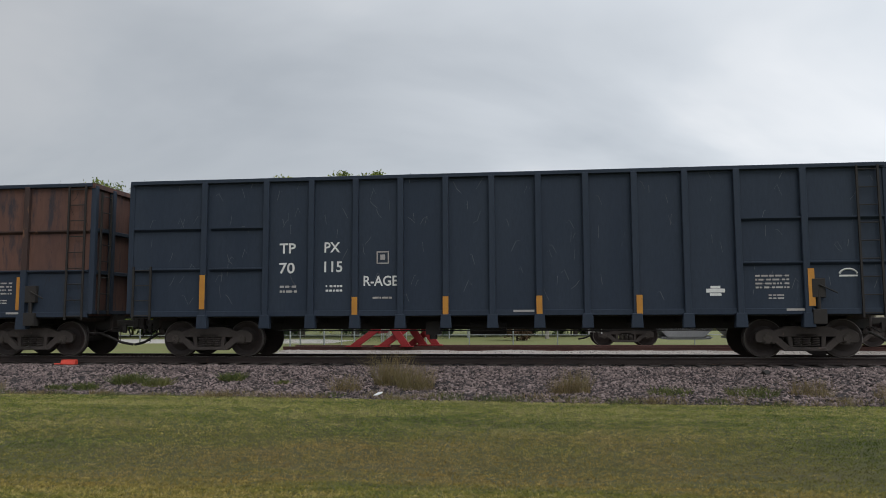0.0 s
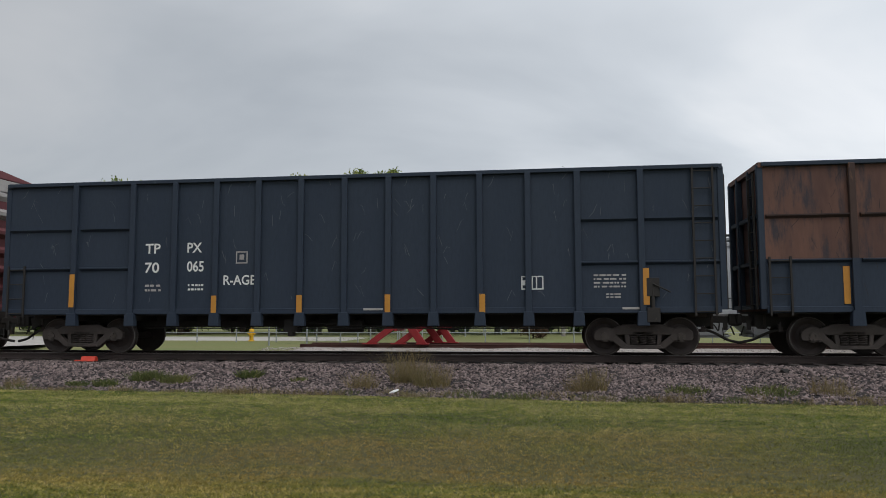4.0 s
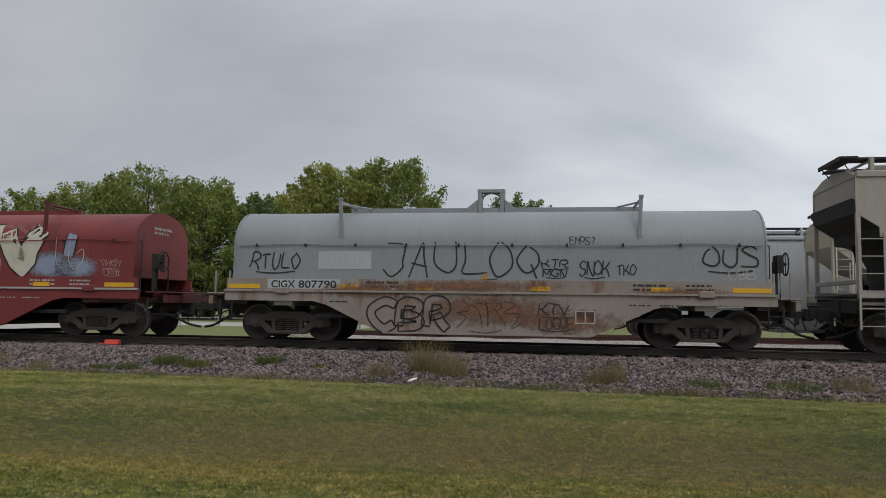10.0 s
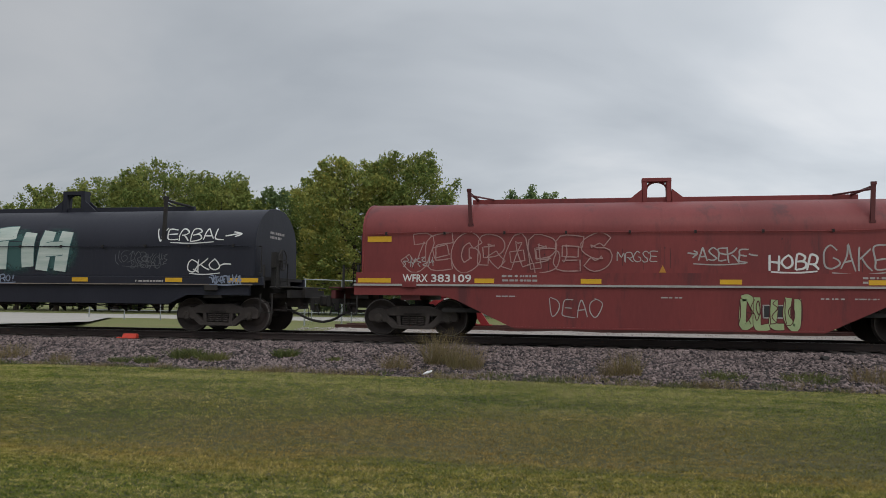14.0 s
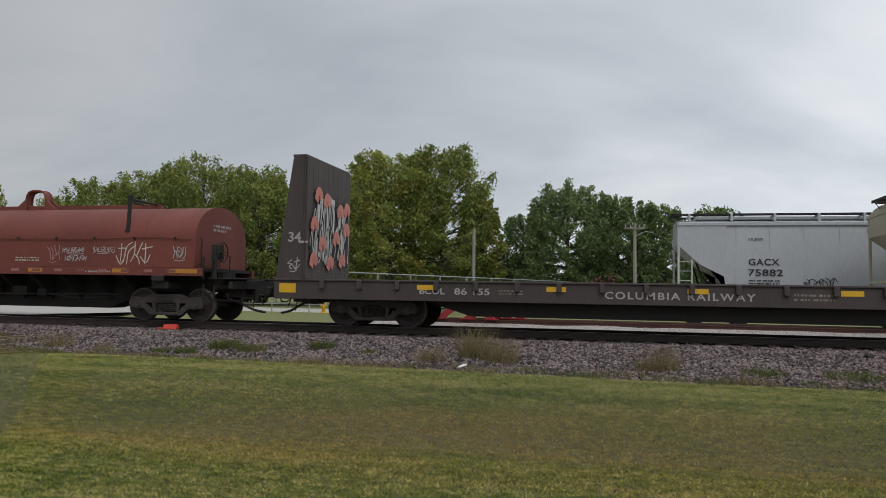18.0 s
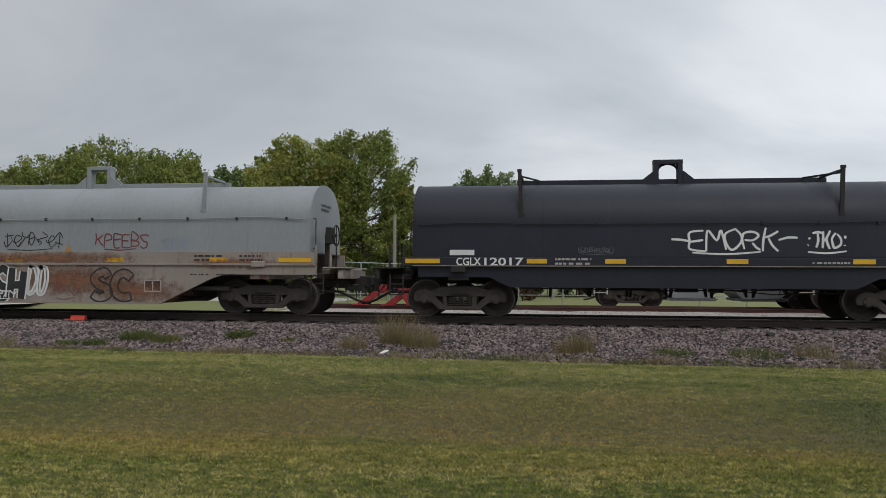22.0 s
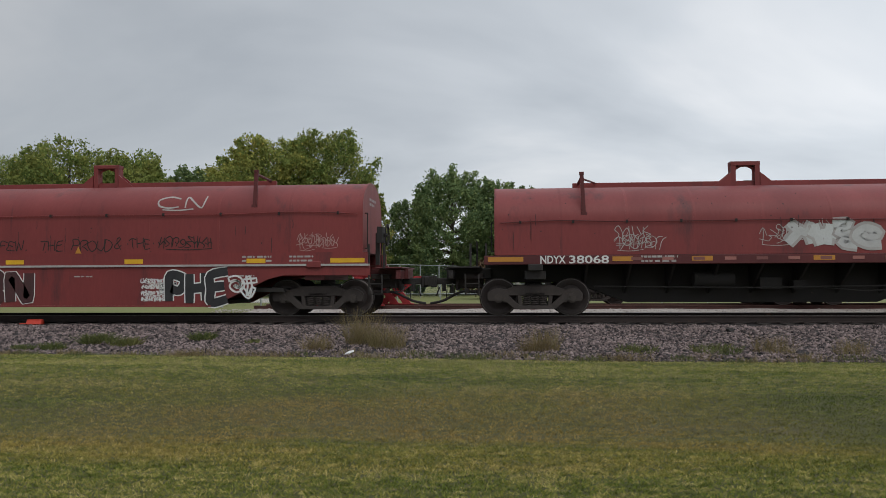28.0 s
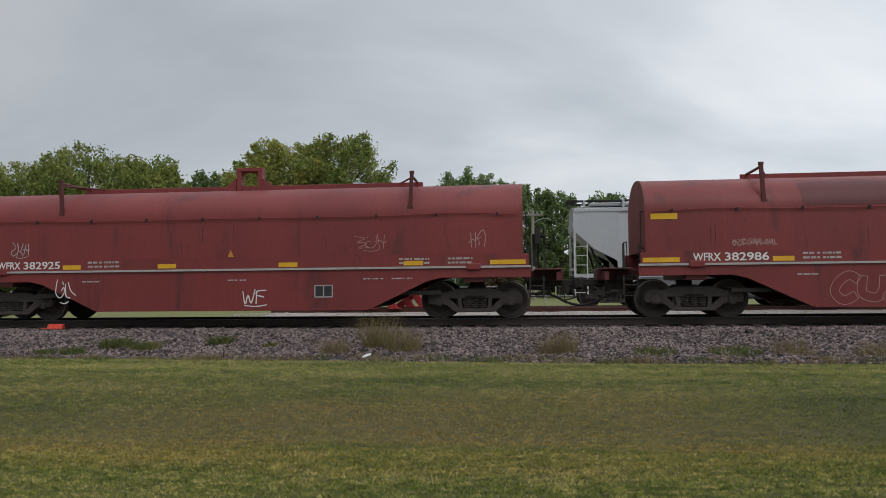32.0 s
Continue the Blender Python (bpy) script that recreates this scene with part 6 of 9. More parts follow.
def bulk_of(car, e):
    return [c for c in car.children if c.name.startswith("bulkhead")][0 if e < 0 else 1]


# ------------------------------------------------------------ ground
def lawn_z(x, y):
    z = -0.62 + 0.04 * math.sin(0.21 * x + 0.6) * math.sin(0.33 * y)
    z -= 0.17 * math.exp(-((y - 8.3) / 1.5) ** 2)
    z += 0.05 * math.exp(-((y - 12.2) / 1.6) ** 2)
    if y > 22:
        z = -0.50
    return z


def grid_mesh(name, xs, ys, zof, mat):
    v = [(x, y, zof(x, y)) for y in ys for x in xs]
    n = len(xs)
    f = [(j * n + i, j * n + i + 1, (j + 1) * n + i + 1, (j + 1) * n + i) for j in range(len(ys) - 1) for i in range(n - 1)]
    me = bpy.data.meshes.new(name)
    me.from_pydata(v, [], f)
    me.materials.append(mat)
    me.shade_smooth()
    return me


def span(a, b, step):
    return list(np.arange(a, b + step * 0.5, step))


M_GRASS = material("field_grass", (0.14, 0.165, 0.05), (0.18, 0.165, 0.065), (0.21, 0.17, 0.08), 0.35, 9, 0.95, amount=0.9, spot_at=0.56, spot_soft=0.2, stretch=(0.5, 1.4, 1), bump=0.6)
# darker ground under the blades: the shade between them is coloured in
M_LAWNGAP = material("lawn_gap_shade", (0.075, 0.07, 0.03), (0.055, 0.062, 0.02), (0.11, 0.085, 0.045), 0.6, 30, 0.95, amount=0.8, spot_at=0.55, spot_soft=0.2, bump=0.6)
gx = [-1500, -600, -250, -140, -90, -60] + span(-45, 30, 1.0) + [45, 70, 110, 200, 450, 1500]
gy = [-800, -200, -60, -20, -6] + span(0, 24, 0.5) + [28, 34, 42, 55, 70, 90, 130, 200, 400, 900, 2500]
gm = grid_mesh("ground", gx, gy, lawn_z, M_GRASS)
gm.materials.append(M_LAWNGAP)
for q in gm.polygons:
    q.material_index = 1 if 3.5 <= q.center.y < 15.5 and -1.45 * q.center.y < q.center.x < 0.52 * q.center.y + 0.8 else 0
tagged(put("ground", gm), "mown lawn and level field, green turning brown", "ground", kind="structure")


def bed_profile(y):
    for (a, p), (b, q) in zip(BED, BED[1:]):
        if a <= y <= b:
            return p + (q - p) * (y - a) / (b - a)
    return -0.7


BED = [(14.25, -0.70), (14.75, -0.60), (17.15, -0.25), (17.6, -0.21), (21.7, -0.21), (23.6, -0.56)]


def bed_z(x, y):
    return bed_profile(y) + 0.025 * noise.noise((x * 0.8, y * 1.3, 0)) + 0.02 * noise.noise((x * 2.7, y * 2.7, 5))


bx = [-900, -300, -120, -70, -45] + span(-34, 18, 0.5) + [30, 60, 150, 400, 900]
tagged(put("ballast_bed", grid_mesh("ballast_bed", bx, span(14.25, 17.75, 0.25) + [19, 20.5, 21.7, 22.4, 23.6], bed_z, M_BALLAST)), "crushed stone track bed, near black with the shade of the gaps coloured in", "track bed", kind="structure")


def siding_z(x, y):
    return -0.40 + 0.03 * noise.noise((x * 0.6, y * 0.6, 2)) + 0.165 * math.exp(-((y - 29.4) / 2.6) ** 4) + 0.05 * math.exp(-((y - 33.8) / 2.2) ** 4) - 0.3 * max(0, (abs(y - 29.5) - 6.2))


tagged(put("siding_gravel", grid_mesh("siding_gravel", span(-11.5, 30, 0.5) + [60, 150, 400], span(22.9, 36, 0.5), lambda x, y: siding_z(x, y) - (0.25 * max(0, -9.5 - x)), M_GRAVEL)), "pale limestone gravel between the tracks", "gravel", kind="structure")


def stones(name, n, x0, x1, y0, y1, zof, size, mat, label, seed, power=1.0):
    """Loose stones as one mesh: n small irregular octahedra."""
    rng = np.random.default_rng(seed)
    px = rng.uniform(x0, x1, n)
    py = y0 + (y1 - y0) * rng.uniform(0, 1, n) ** power
    pz = np.array([zof(a, b) for a, b in zip(px, py)])
    base = np.array([(1, 0, 0), (0, 1, 0), (-1, 0, 0), (0, -1, 0), (0, 0, 1), (0, 0, -1)], float)
    v = base[None] * rng.uniform(0.55, 1.15, (n, 6, 1)) * (size * rng.lognormal(0, 0.28, (n, 1, 1)))
    v += rng.normal(0, 0.18, (n, 6, 3)) * size
    a = rng.uniform(0, 6.28, n)
    b = rng.uniform(0, 6.28, n)
    ca, sa, cb, sb = np.cos(a)[:, None], np.sin(a)[:, None], np.cos(b)[:, None], np.sin(b)[:, None]
    x, y, z = v[..., 0].copy(), v[..., 1].copy(), v[..., 2].copy()
    x, y = ca * x - sa * y, sa * x + ca * y
    y, z = cb * y - sb * z, sb * y + cb * z
    v = np.stack([x + px[:, None], y + py[:, None], z * 0.85 + pz[:, None]], -1).reshape(-1, 3)
    tri = np.array([(0, 1, 4), (1, 2, 4), (2, 3, 4), (3, 0, 4), (1, 0, 5), (2, 1, 5), (3, 2, 5), (0, 3, 5)])
    f = (tri[None] + 6 * np.arange(n)[:, None, None]).reshape(-1, 3)
    return tagged(put(name, raw_mesh(name, v, f, mat)), label, "stones", kind="stuff")


def raw_mesh(name, v, f, mat):
    me = bpy.data.meshes.new(name)
    k = f.shape[1]
    me.vertices.add(len(v))
    me.vertices.foreach_set("co", v.astype(np.float32).ravel())
    me.loops.add(f.size)
    me.loops.foreach_set("vertex_index", f.astype(np.int32).ravel())
    me.polygons.add(len(f))
    me.polygons.foreach_set("loop_start", np.arange(0, f.size, k, dtype=np.int32))
    me.update(calc_edges=True)
    me.validate()
    me.materials.append(mat)
    return me


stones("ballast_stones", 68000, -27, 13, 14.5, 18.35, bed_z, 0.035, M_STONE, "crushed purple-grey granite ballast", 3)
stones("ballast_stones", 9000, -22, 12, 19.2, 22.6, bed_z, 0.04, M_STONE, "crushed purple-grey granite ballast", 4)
stones("gravel_stones", 9000, -11, 15, 23.2, 28.2, siding_z, 0.032, material("pale_gravel_stones", (0.46, 0.42, 0.39), (0.30, 0.27, 0.25), None, 3, 40, 0.95, amount=0.5, island=0.7, bump=0), "pale limestone gravel stones", 5)


# ------------------------------------------------------------ tracks
def rail_prims(y, z, x0, x1):
    prof = [(-0.07, -0.17), (0.07, -0.17), (0.07, -0.155), (0.012, -0.135), (0.012, -0.045), (0.036, -0.035), (0.036, -0.006), (0.03, 0.0), (-0.03, 0.0), (-0.036, -0.006), (-0.036, -0.035), (-0.012, -0.045), (-0.012, -0.135), (-0.07, -0.155)]
    return prism_x([(y + a, z + b) for a, b in prof], x0, x1)


def track(label, yc, z, x0, x1, mat, tie0, tie1, tie_step=0.55):
    tr = thing("railway_track", label, "railway track", m=pose(0, 0, 0), kind="structure")
    for s in (-1, 1):
        r = part("rail", [rail_prims(yc + s * 0.753, z, x0, x1)], mat, tr)
        part("rail_head", [box((x0 + x1) / 2, yc + s * 0.753, z + 0.0005, x1 - x0, 0.05, 0.003)], M_RAILTOP if mat is M_RAILSIDE else mat, r, "bright worn rail head" if mat is M_RAILSIDE else "")
    me = mesh("tie", [box(0, 0, -0.09, 0.23, 2.6, 0.18)], M_TIE, 0.012)
    for k, x in enumerate(np.arange(tie0, tie1, tie_step)):
        ob = put("tie", me, tr, pose(x + 0.02 * math.sin(7.3 * k), yc + 0.03 * math.sin(3.1 * k), z - 0.172, 0, 0, 0.6 * math.sin(5.7 * k)))
    pl = mesh("tie_plate", [box(0, s * 0.753, 0, 0.18, 0.34, 0.02) for s in (-1, 1)] + [rod((q, s * 0.753 + w, -0.02), (q, s * 0.753 + w, 0.035), 0.014, 5) for s in (-1, 1) for q in (-0.06, 0.06) for w in (-0.085, 0.085)], mat)
    for x in np.arange(tie0, tie1, tie_step)[::1]:
        put("tie_plate", pl, tr, pose(x, yc, z - 0.165))
    return tr


track("main line track of steel rails on wooden ties", TRACK, 0.0, -700, 700, M_RAILSIDE, -28, 16)
track("rusty red siding track in pale gravel", 29.15, -0.10, -9.7, 300, M_RAILRED, -9.4, 16)
track("rusty second siding track behind the first", 33.7, -0.24, -7.0, 300, M_RAILRED, -6.6, 16)

# ------------------------------------------------------------ roads and bare ground at the crossing
def sheet(name, outline, zof, lift, mat, label, category, step=0.5, rag=0.0, seed=0):
    """A thin flush layer inside an outline of plan corners, following the ground, with an uneven edge."""
    rng = random.Random(seed)
    pts = []
    for (x0, y0), (x1, y1) in zip(outline, outline[1:] + outline[:1]):
        n = max(1, int(math.hypot(x1 - x0, y1 - y0) / step))
        for k in range(n):
            t = k / n
            pts.append((x0 + (x1 - x0) * t + rng.uniform(-rag, rag), y0 + (y1 - y0) * t + rng.uniform(-rag, rag)))
    cx, cy = sum(p[0] for p in pts) / len(pts), sum(p[1] for p in pts) / len(pts)
    v, f, rings, n = [], [], 14, len(pts)
    for r in range(1, rings + 1):
        for x, y in pts:
            q = r / rings
            a, b = cx + (x - cx) * q, cy + (y - cy) * q
            v.append((a, b, zof(a, b) + lift * (1 if r < rings else -1.5)))
    for r in range(rings - 1):
        for k in range(n):
            f.append((r * n + k, r * n + (k + 1) % n, (r + 1) * n + (k + 1) % n, (r + 1) * n + k))
    v.append((cx, cy, zof(cx, cy) + lift))
    f += [(len(v) - 1, (k + 1) % n, k) for k in range(n)]
    me = bpy.data.meshes.new(name)
    me.from_pydata(v, [], f)
    me.materials.append(mat)
    me.shade_smooth()
    return tagged(put(name, me), label, category, kind="structure")


sheet("dirt_patch", [(-9.6, 6.6), (-10.2, 8.6), (-11.6, 10.6), (-12.4, 13.2), (-14.8, 15.6), (-17.5, 17.0), (-34, 17.2), (-40, 6.0)], lambda x, y: max(lawn_z(x, y), bed_z(x, y) if y > 14.25 else -9), 0.03, M_DIRT, "bare brown dirt beside the road crossing", "dirt", 0.45, 0.14, 2)
sheet("crossing_road", [(-18.6, 16.9), (-19.2, 23.5), (-24, 33), (-30, 44), (-60, 44), (-46, 23), (-44, 16.9)], lambda x, y: -0.03 if y < 22.5 else -0.03 - 0.03 * min(y - 22.5, 12), 0.0, M_CONCRETE, "worn pale concrete road over the tracks", "road", 1.0, 0.05, 3)
sheet("far_road", [(-160, 44), (-9, 44), (-9, 51), (-160, 53)], lambda x, y: -0.5, 0.06, M_CONCRETE, "pale concrete road behind the field", "road", 3.0, 0.0, 3)


def thatch():
    """Dead grass stalks lying flat in drifts on the bare dirt."""
    rng = random.Random(61)
    v, f = [], []
    for k in range(150):
        cx, cy = rng.uniform(-19, -10.4), rng.uniform(8.0, 16.6)
        if cx > -9.6 - 0.62 * (cy - 8):
            continue
        turn, w, d = rng.uniform(-0.3, 0.3), rng.uniform(0.3, 1.1), rng.uniform(0.05, 0.2)
        for q in range(46):
            a = turn + rng.gauss(0, 0.5)
            x, y, n = cx + rng.gauss(0, w), cy + rng.gauss(0, d), rng.uniform(0.06, 0.2)
            z = max(lawn_z(x, y), bed_z(x, y) if y > 14.25 else -9) + 0.034 + rng.uniform(0, 0.03)
            ux, uy, r = n * math.cos(a), n * math.sin(a), rng.uniform(0.004, 0.008)
            i = len(v)
            v += [(x - ux, y - uy, z), (x + ux, y + uy, z + rng.uniform(0, 0.03)), (x + ux * 0.8 - uy * r / n, y + uy * 0.8 + ux * r / n, z + r), (x - ux - uy * r / n, y - uy + ux * r / n, z + r)]
            f.append((i, i + 1, i + 2, i + 3))
    tagged(put("dead_grass", raw_mesh("dead_grass", np.array(v), np.array(f), M_DRY)), "dead straw lying in drifts on bare dirt", "grass", kind="stuff")


# ------------------------------------------------------------ grass and weeds
def blades(name, n, rng, xy, zof, h, w, mat, label, lean=0.5, category="grass", kind="stuff"):
    """Grass blades as one mesh, one tapering leaf each."""
    x, y = xy
    z = np.array([zof(a, b) for a, b in zip(x, y)])
    a = rng.uniform(0, 6.283, n)
    hh = h * rng.uniform(0.5, 1.25, n)
    ww = w * rng.uniform(0.7, 1.3, n)
    dx, dy = np.cos(a), np.sin(a)
    lx, ly = rng.normal(0, lean, n) * hh, rng.normal(0, lean, n) * hh
    p = np.stack([x, y, z - 0.01], -1)
    s = np.stack([dx * ww / 2, dy * ww / 2, 0 * ww], -1)
    tip = p + np.stack([lx, ly, hh], -1)
    v = np.stack([p - s, p + s, tip + s * 0.3, tip - s * 0.3], 1).reshape(-1, 3)
    f = np.arange(n * 4).reshape(n, 4)
    me = raw_mesh(name, v, f, mat)
    return me


def add_lawn():
    rng = np.random.default_rng(8)
    n = 700000
    y = 3.3 + (14.6 - 3.3) * rng.uniform(0, 1, n) ** 1.2
    u = rng.uniform(0, 1, n)
    x = np.where(u < 0.8, -0.80 * y - 1 + (1.32 * y + 2) * rng.uniform(0, 1, n), -1.5 * y - 1 + 0.8 * y * rng.uniform(0, 1, n))
    edge = -9.6 - np.clip(y - 8, 0, 9) * 0.75
    keep = x > edge + rng.normal(0, 0.25, n)
    x, y = x[keep], y[keep]
    me = blades("lawn_grass", len(x), rng, (x, y), lawn_z, 0.026, 0.010, M_BLADE, "", 1.15)
    tagged(put("lawn_grass", me), "short mown grass, green with straw-coloured patches", "grass", kind="stuff")


def blade_material():
    m = bpy.data.materials.new("lawn_blades")
    m.use_nodes = True
    nt = m.node_tree
    n = nt.nodes
    tc, geo = n.new("ShaderNodeTexCoord"), n.new("ShaderNodeNewGeometry")
    mp = n.new("ShaderNodeMapping")
    mp.inputs["Scale"].default_value = (0.22, 0.75, 0.0)
    link(nt, tc.outputs["Object"], mp.inputs[0])
    no = n.new("ShaderNodeTexNoise")
    no.inputs["Scale"].default_value, no.inputs["Detail"].default_value, no.inputs["Roughness"].default_value = 1.0, 6, 0.6
    link(nt, mp.outputs[0], no.inputs["Vector"])
    def sums(op, x, y, z=None):
        q = n.new("ShaderNodeMath")
        q.operation = op
        for i, s in enumerate((x, y, z)):
            if s is None:
                continue
            if isinstance(s, (int, float)):
                q.inputs[i].default_value = s
            else:
                link(nt, s, q.inputs[i])
        return q.outputs[0]

    # the bank of the swale is drier: a straw-brown belt along it
    sep = n.new("ShaderNodeSeparateXYZ")
    link(nt, tc.outputs["Object"], sep.inputs[0])
    d2 = sums("POWER", sums("ABSOLUTE", sums("DIVIDE", sums("SUBTRACT", sep.outputs[1], 8.5), 2.2), 0), 2.0)
    dry = sums("MULTIPLY", sums("EXPONENT", sums("MULTIPLY", d2, -1.0), 0), sums("MULTIPLY_ADD", no.outputs["Fac"], 3.2, -0.95))
    # east of the swale's bend the turf stays lush
    lush = n.new("ShaderNodeMapRange")
    lush.inputs["From Min"].default_value, lush.inputs["From Max"].default_value = 1.2, 4.2
    link(nt, sep.outputs[0], lush.inputs["Value"])
    belt = sums("MULTIPLY", sums("MULTIPLY", dry, 1.35), sums("MULTIPLY_ADD", lush.outputs[0], -0.8, 1.0))
    belt.node.use_clamp = True
    # and so does the low end by the road crossing
    west = n.new("ShaderNodeMapRange")
    west.inputs["From Min"].default_value, west.inputs["From Max"].default_value = -3.5, -8.5
    link(nt, sep.outputs[0], west.inputs["Value"])
    belt = sums("MULTIPLY", belt, sums("MULTIPLY_ADD", west.outputs[0], -0.6, 1.0))
    mid = n.new("ShaderNodeTexNoise")
    mid.inputs["Scale"].default_value, mid.inputs["Detail"].default_value, mid.inputs["Roughness"].default_value = 1.7, 6, 0.65
    link(nt, tc.outputs["Object"], mid.inputs["Vector"])
    patch = n.new("ShaderNodeMapRange")
    patch.inputs["From Min"].default_value, patch.inputs["From Max"].default_value = 0.26, 0.72
    link(nt, mid.outputs["Fac"], patch.inputs["Value"])
    belt = sums("MULTIPLY", belt, sums("MULTIPLY_ADD", patch.outputs[0], 0.55, 0.62))
    belt.node.use_clamp = True
    # mowing tracks run along the line
    wob = sums("MULTIPLY_ADD", sep.outputs[0], 0.05, sums("MULTIPLY_ADD", sep.outputs[1], 5.2, sums("MULTIPLY", no.outputs["Fac"], 5.0)))
    mow = sums("MULTIPLY", sums("SINE", wob, 0), 0.055)
    near = sums("MULTIPLY", sums("SUBTRACT", sep.outputs[1], 8.4), 0.028)
    near = sums("ABSOLUTE", near, 0)
    tuft = n.new("ShaderNodeTexNoise")
    tuft.inputs["Scale"].default_value, tuft.inputs["Detail"].default_value, tuft.inputs["Roughness"].default_value = 9.0, 5, 0.72
    flat = n.new("ShaderNodeMapping")
    flat.inputs["Scale"].default_value = (0.55, 1.25, 0.0)
    link(nt, tc.outputs["Object"], flat.inputs[0])
    link(nt, flat.outputs[0], tuft.inputs["Vector"])
    mow = sums("ADD", mow, sums("MULTIPLY_ADD", tuft.outputs["Fac"], 2.1, sums("MULTIPLY_ADD", mid.outputs["Fac"], 0.7, -1.40)))
    add = sums("ADD", sums("MULTIPLY_ADD", geo.outputs["Random Per Island"], 0.52, sums("ADD", no.outputs["Fac"], -0.13)), sums("ADD", mow, sums("SUBTRACT", near, sums("MULTIPLY", sums("MULTIPLY", lush.outputs[0], 0.30), sums("EXPONENT", sums("MULTIPLY", d2, -0.7), 0)))))
    ramp = n.new("ShaderNodeValToRGB")
    e = ramp.color_ramp.elements
    e[0].position, e[0].color = 0.38, (0.060, 0.095, 0.020, 1)
    e[1].position, e[1].color = 1.0, (0.545, 0.475, 0.185, 1)
    q = e.new(0.66)
    q.color = (0.185, 0.238, 0.041, 1)
    q = e.new(0.82)
    q.color = (0.305, 0.292, 0.077, 1)
    link(nt, add, ramp.inputs[0])
    straw = n.new("ShaderNodeValToRGB")
    e = straw.color_ramp.elements
    e[0].position, e[0].color = 0.1, (0.105, 0.070, 0.018, 1)
    e[1].position, e[1].color = 0.95, (0.545, 0.372, 0.118, 1)
    link(nt, sums("MULTIPLY_ADD", tuft.outputs["Fac"], 2.2, sums("MULTIPLY_ADD", geo.outputs["Random Per Island"], 0.6, -0.86)), straw.inputs[0])
    mx = n.new("ShaderNodeMix")
    mx.data_type = "RGBA"
    link(nt, belt, mx.inputs["Factor"])
    link(nt, ramp.outputs[0], mx.inputs["A"])
    link(nt, straw.outputs[0], mx.inputs["B"])
    d, tr, ms = n.new("ShaderNodeBsdfDiffuse"), n.new("ShaderNodeBsdfTranslucent"), n.new("ShaderNodeMixShader")
    ms.inputs[0].default_value = 0.3
    for s in (d, tr):
        link(nt, mx.outputs["Result"], s.inputs["Color"])
    link(nt, d.outputs[0], ms.inputs[1])
    link(nt, tr.outputs[0], ms.inputs[2])
    n.remove(n["Principled BSDF"])
    link(nt, ms.outputs[0], n["Material Output"].inputs[0])
    return m


M_BLADE = blade_material()
add_lawn()


def clump(name, x, y, r, h, n, mat, label, seed, w=0.012, lean=0.35, flat=1.0):
    rng = np.random.default_rng(seed)
    a, q = rng.uniform(0, 6.283, n), np.sqrt(rng.uniform(0, 1, n)) * r
    me = blades(name, n, rng, (x + q * np.cos(a), y + q * np.sin(a) * flat), lambda a, b: max(bed_z(a, b) if b > 14.25 else -9, lawn_z(a, b)), h, w, mat, label, lean)
    return tagged(put(name, me), label, "weed", "weeds along the ballast")


def weeds():
    rng = random.Random(12)
    # tall dry clumps, leafy green ones, and a ragged fringe where lawn meets stone
    for x, y, r, h, n in ((-3.05, 16.0, 0.55, 0.62, 420), (-2.45, 15.7, 0.6, 0.42, 420), (-3.9, 15.5, 0.5, 0.3, 260), (0.8, 15.5, 0.42, 0.42, 300), (0.45, 15.4, 0.3, 0.3, 160), (5.2, 15.4, 0.6, 0.3, 260), (-13.1, 15.6, 0.7, 0.3, 260), (-11.6, 15.3, 0.4, 0.22, 160), (6.6, 15.3, 0.5, 0.28, 200)):
        clump("dry_grass_clump", x, y - 0.2, r * 0.66, h, int(n * 1.1), M_DRY, "tall straw-coloured dry grass clump in the ballast", int(abs(x) * 100), 0.007, 0.42, 0.6)
    for x, y, r, h, n in ((-8.9, 15.9, 0.45, 0.30, 420), (-8.2, 15.75, 0.4, 0.24, 320), (-9.6, 15.4, 0.35, 0.2, 240), (-6.7, 16.3, 0.34, 0.24, 300), (-10.2, 15.3, 0.3, 0.16, 160), (-5.4, 15.9, 0.22, 0.14, 120), (-14.9, 15.2, 0.35, 0.2, 160), (2.6, 15.3, 0.5, 0.2, 200), (4.1, 15.3, 0.6, 0.22, 240)):
        clump("green_weed", x, y - 0.1, r * 0.85, h * 0.6, int(n * 1.2), M_WEED, "low grey-green leafy weed in the ballast", int(abs(x) * 100) + 7, 0.019, 0.75, 0.6)
    for k in range(46):
        x = -16 + k * 0.55 + rng.uniform(-0.3, 0.3)
        dry = rng.random() < 0.5
        clump("fringe_grass", x, rng.uniform(14.4, 14.85), rng.uniform(0.25, 0.5), rng.uniform(0.06, 0.15), 110, M_DRY if dry else M_WEED, "ragged %s fringe at the lawn's edge" % ("dry grass" if dry else "green grass"), 300 + k, 0.012, 0.5, 0.5)


thatch()
weeds()


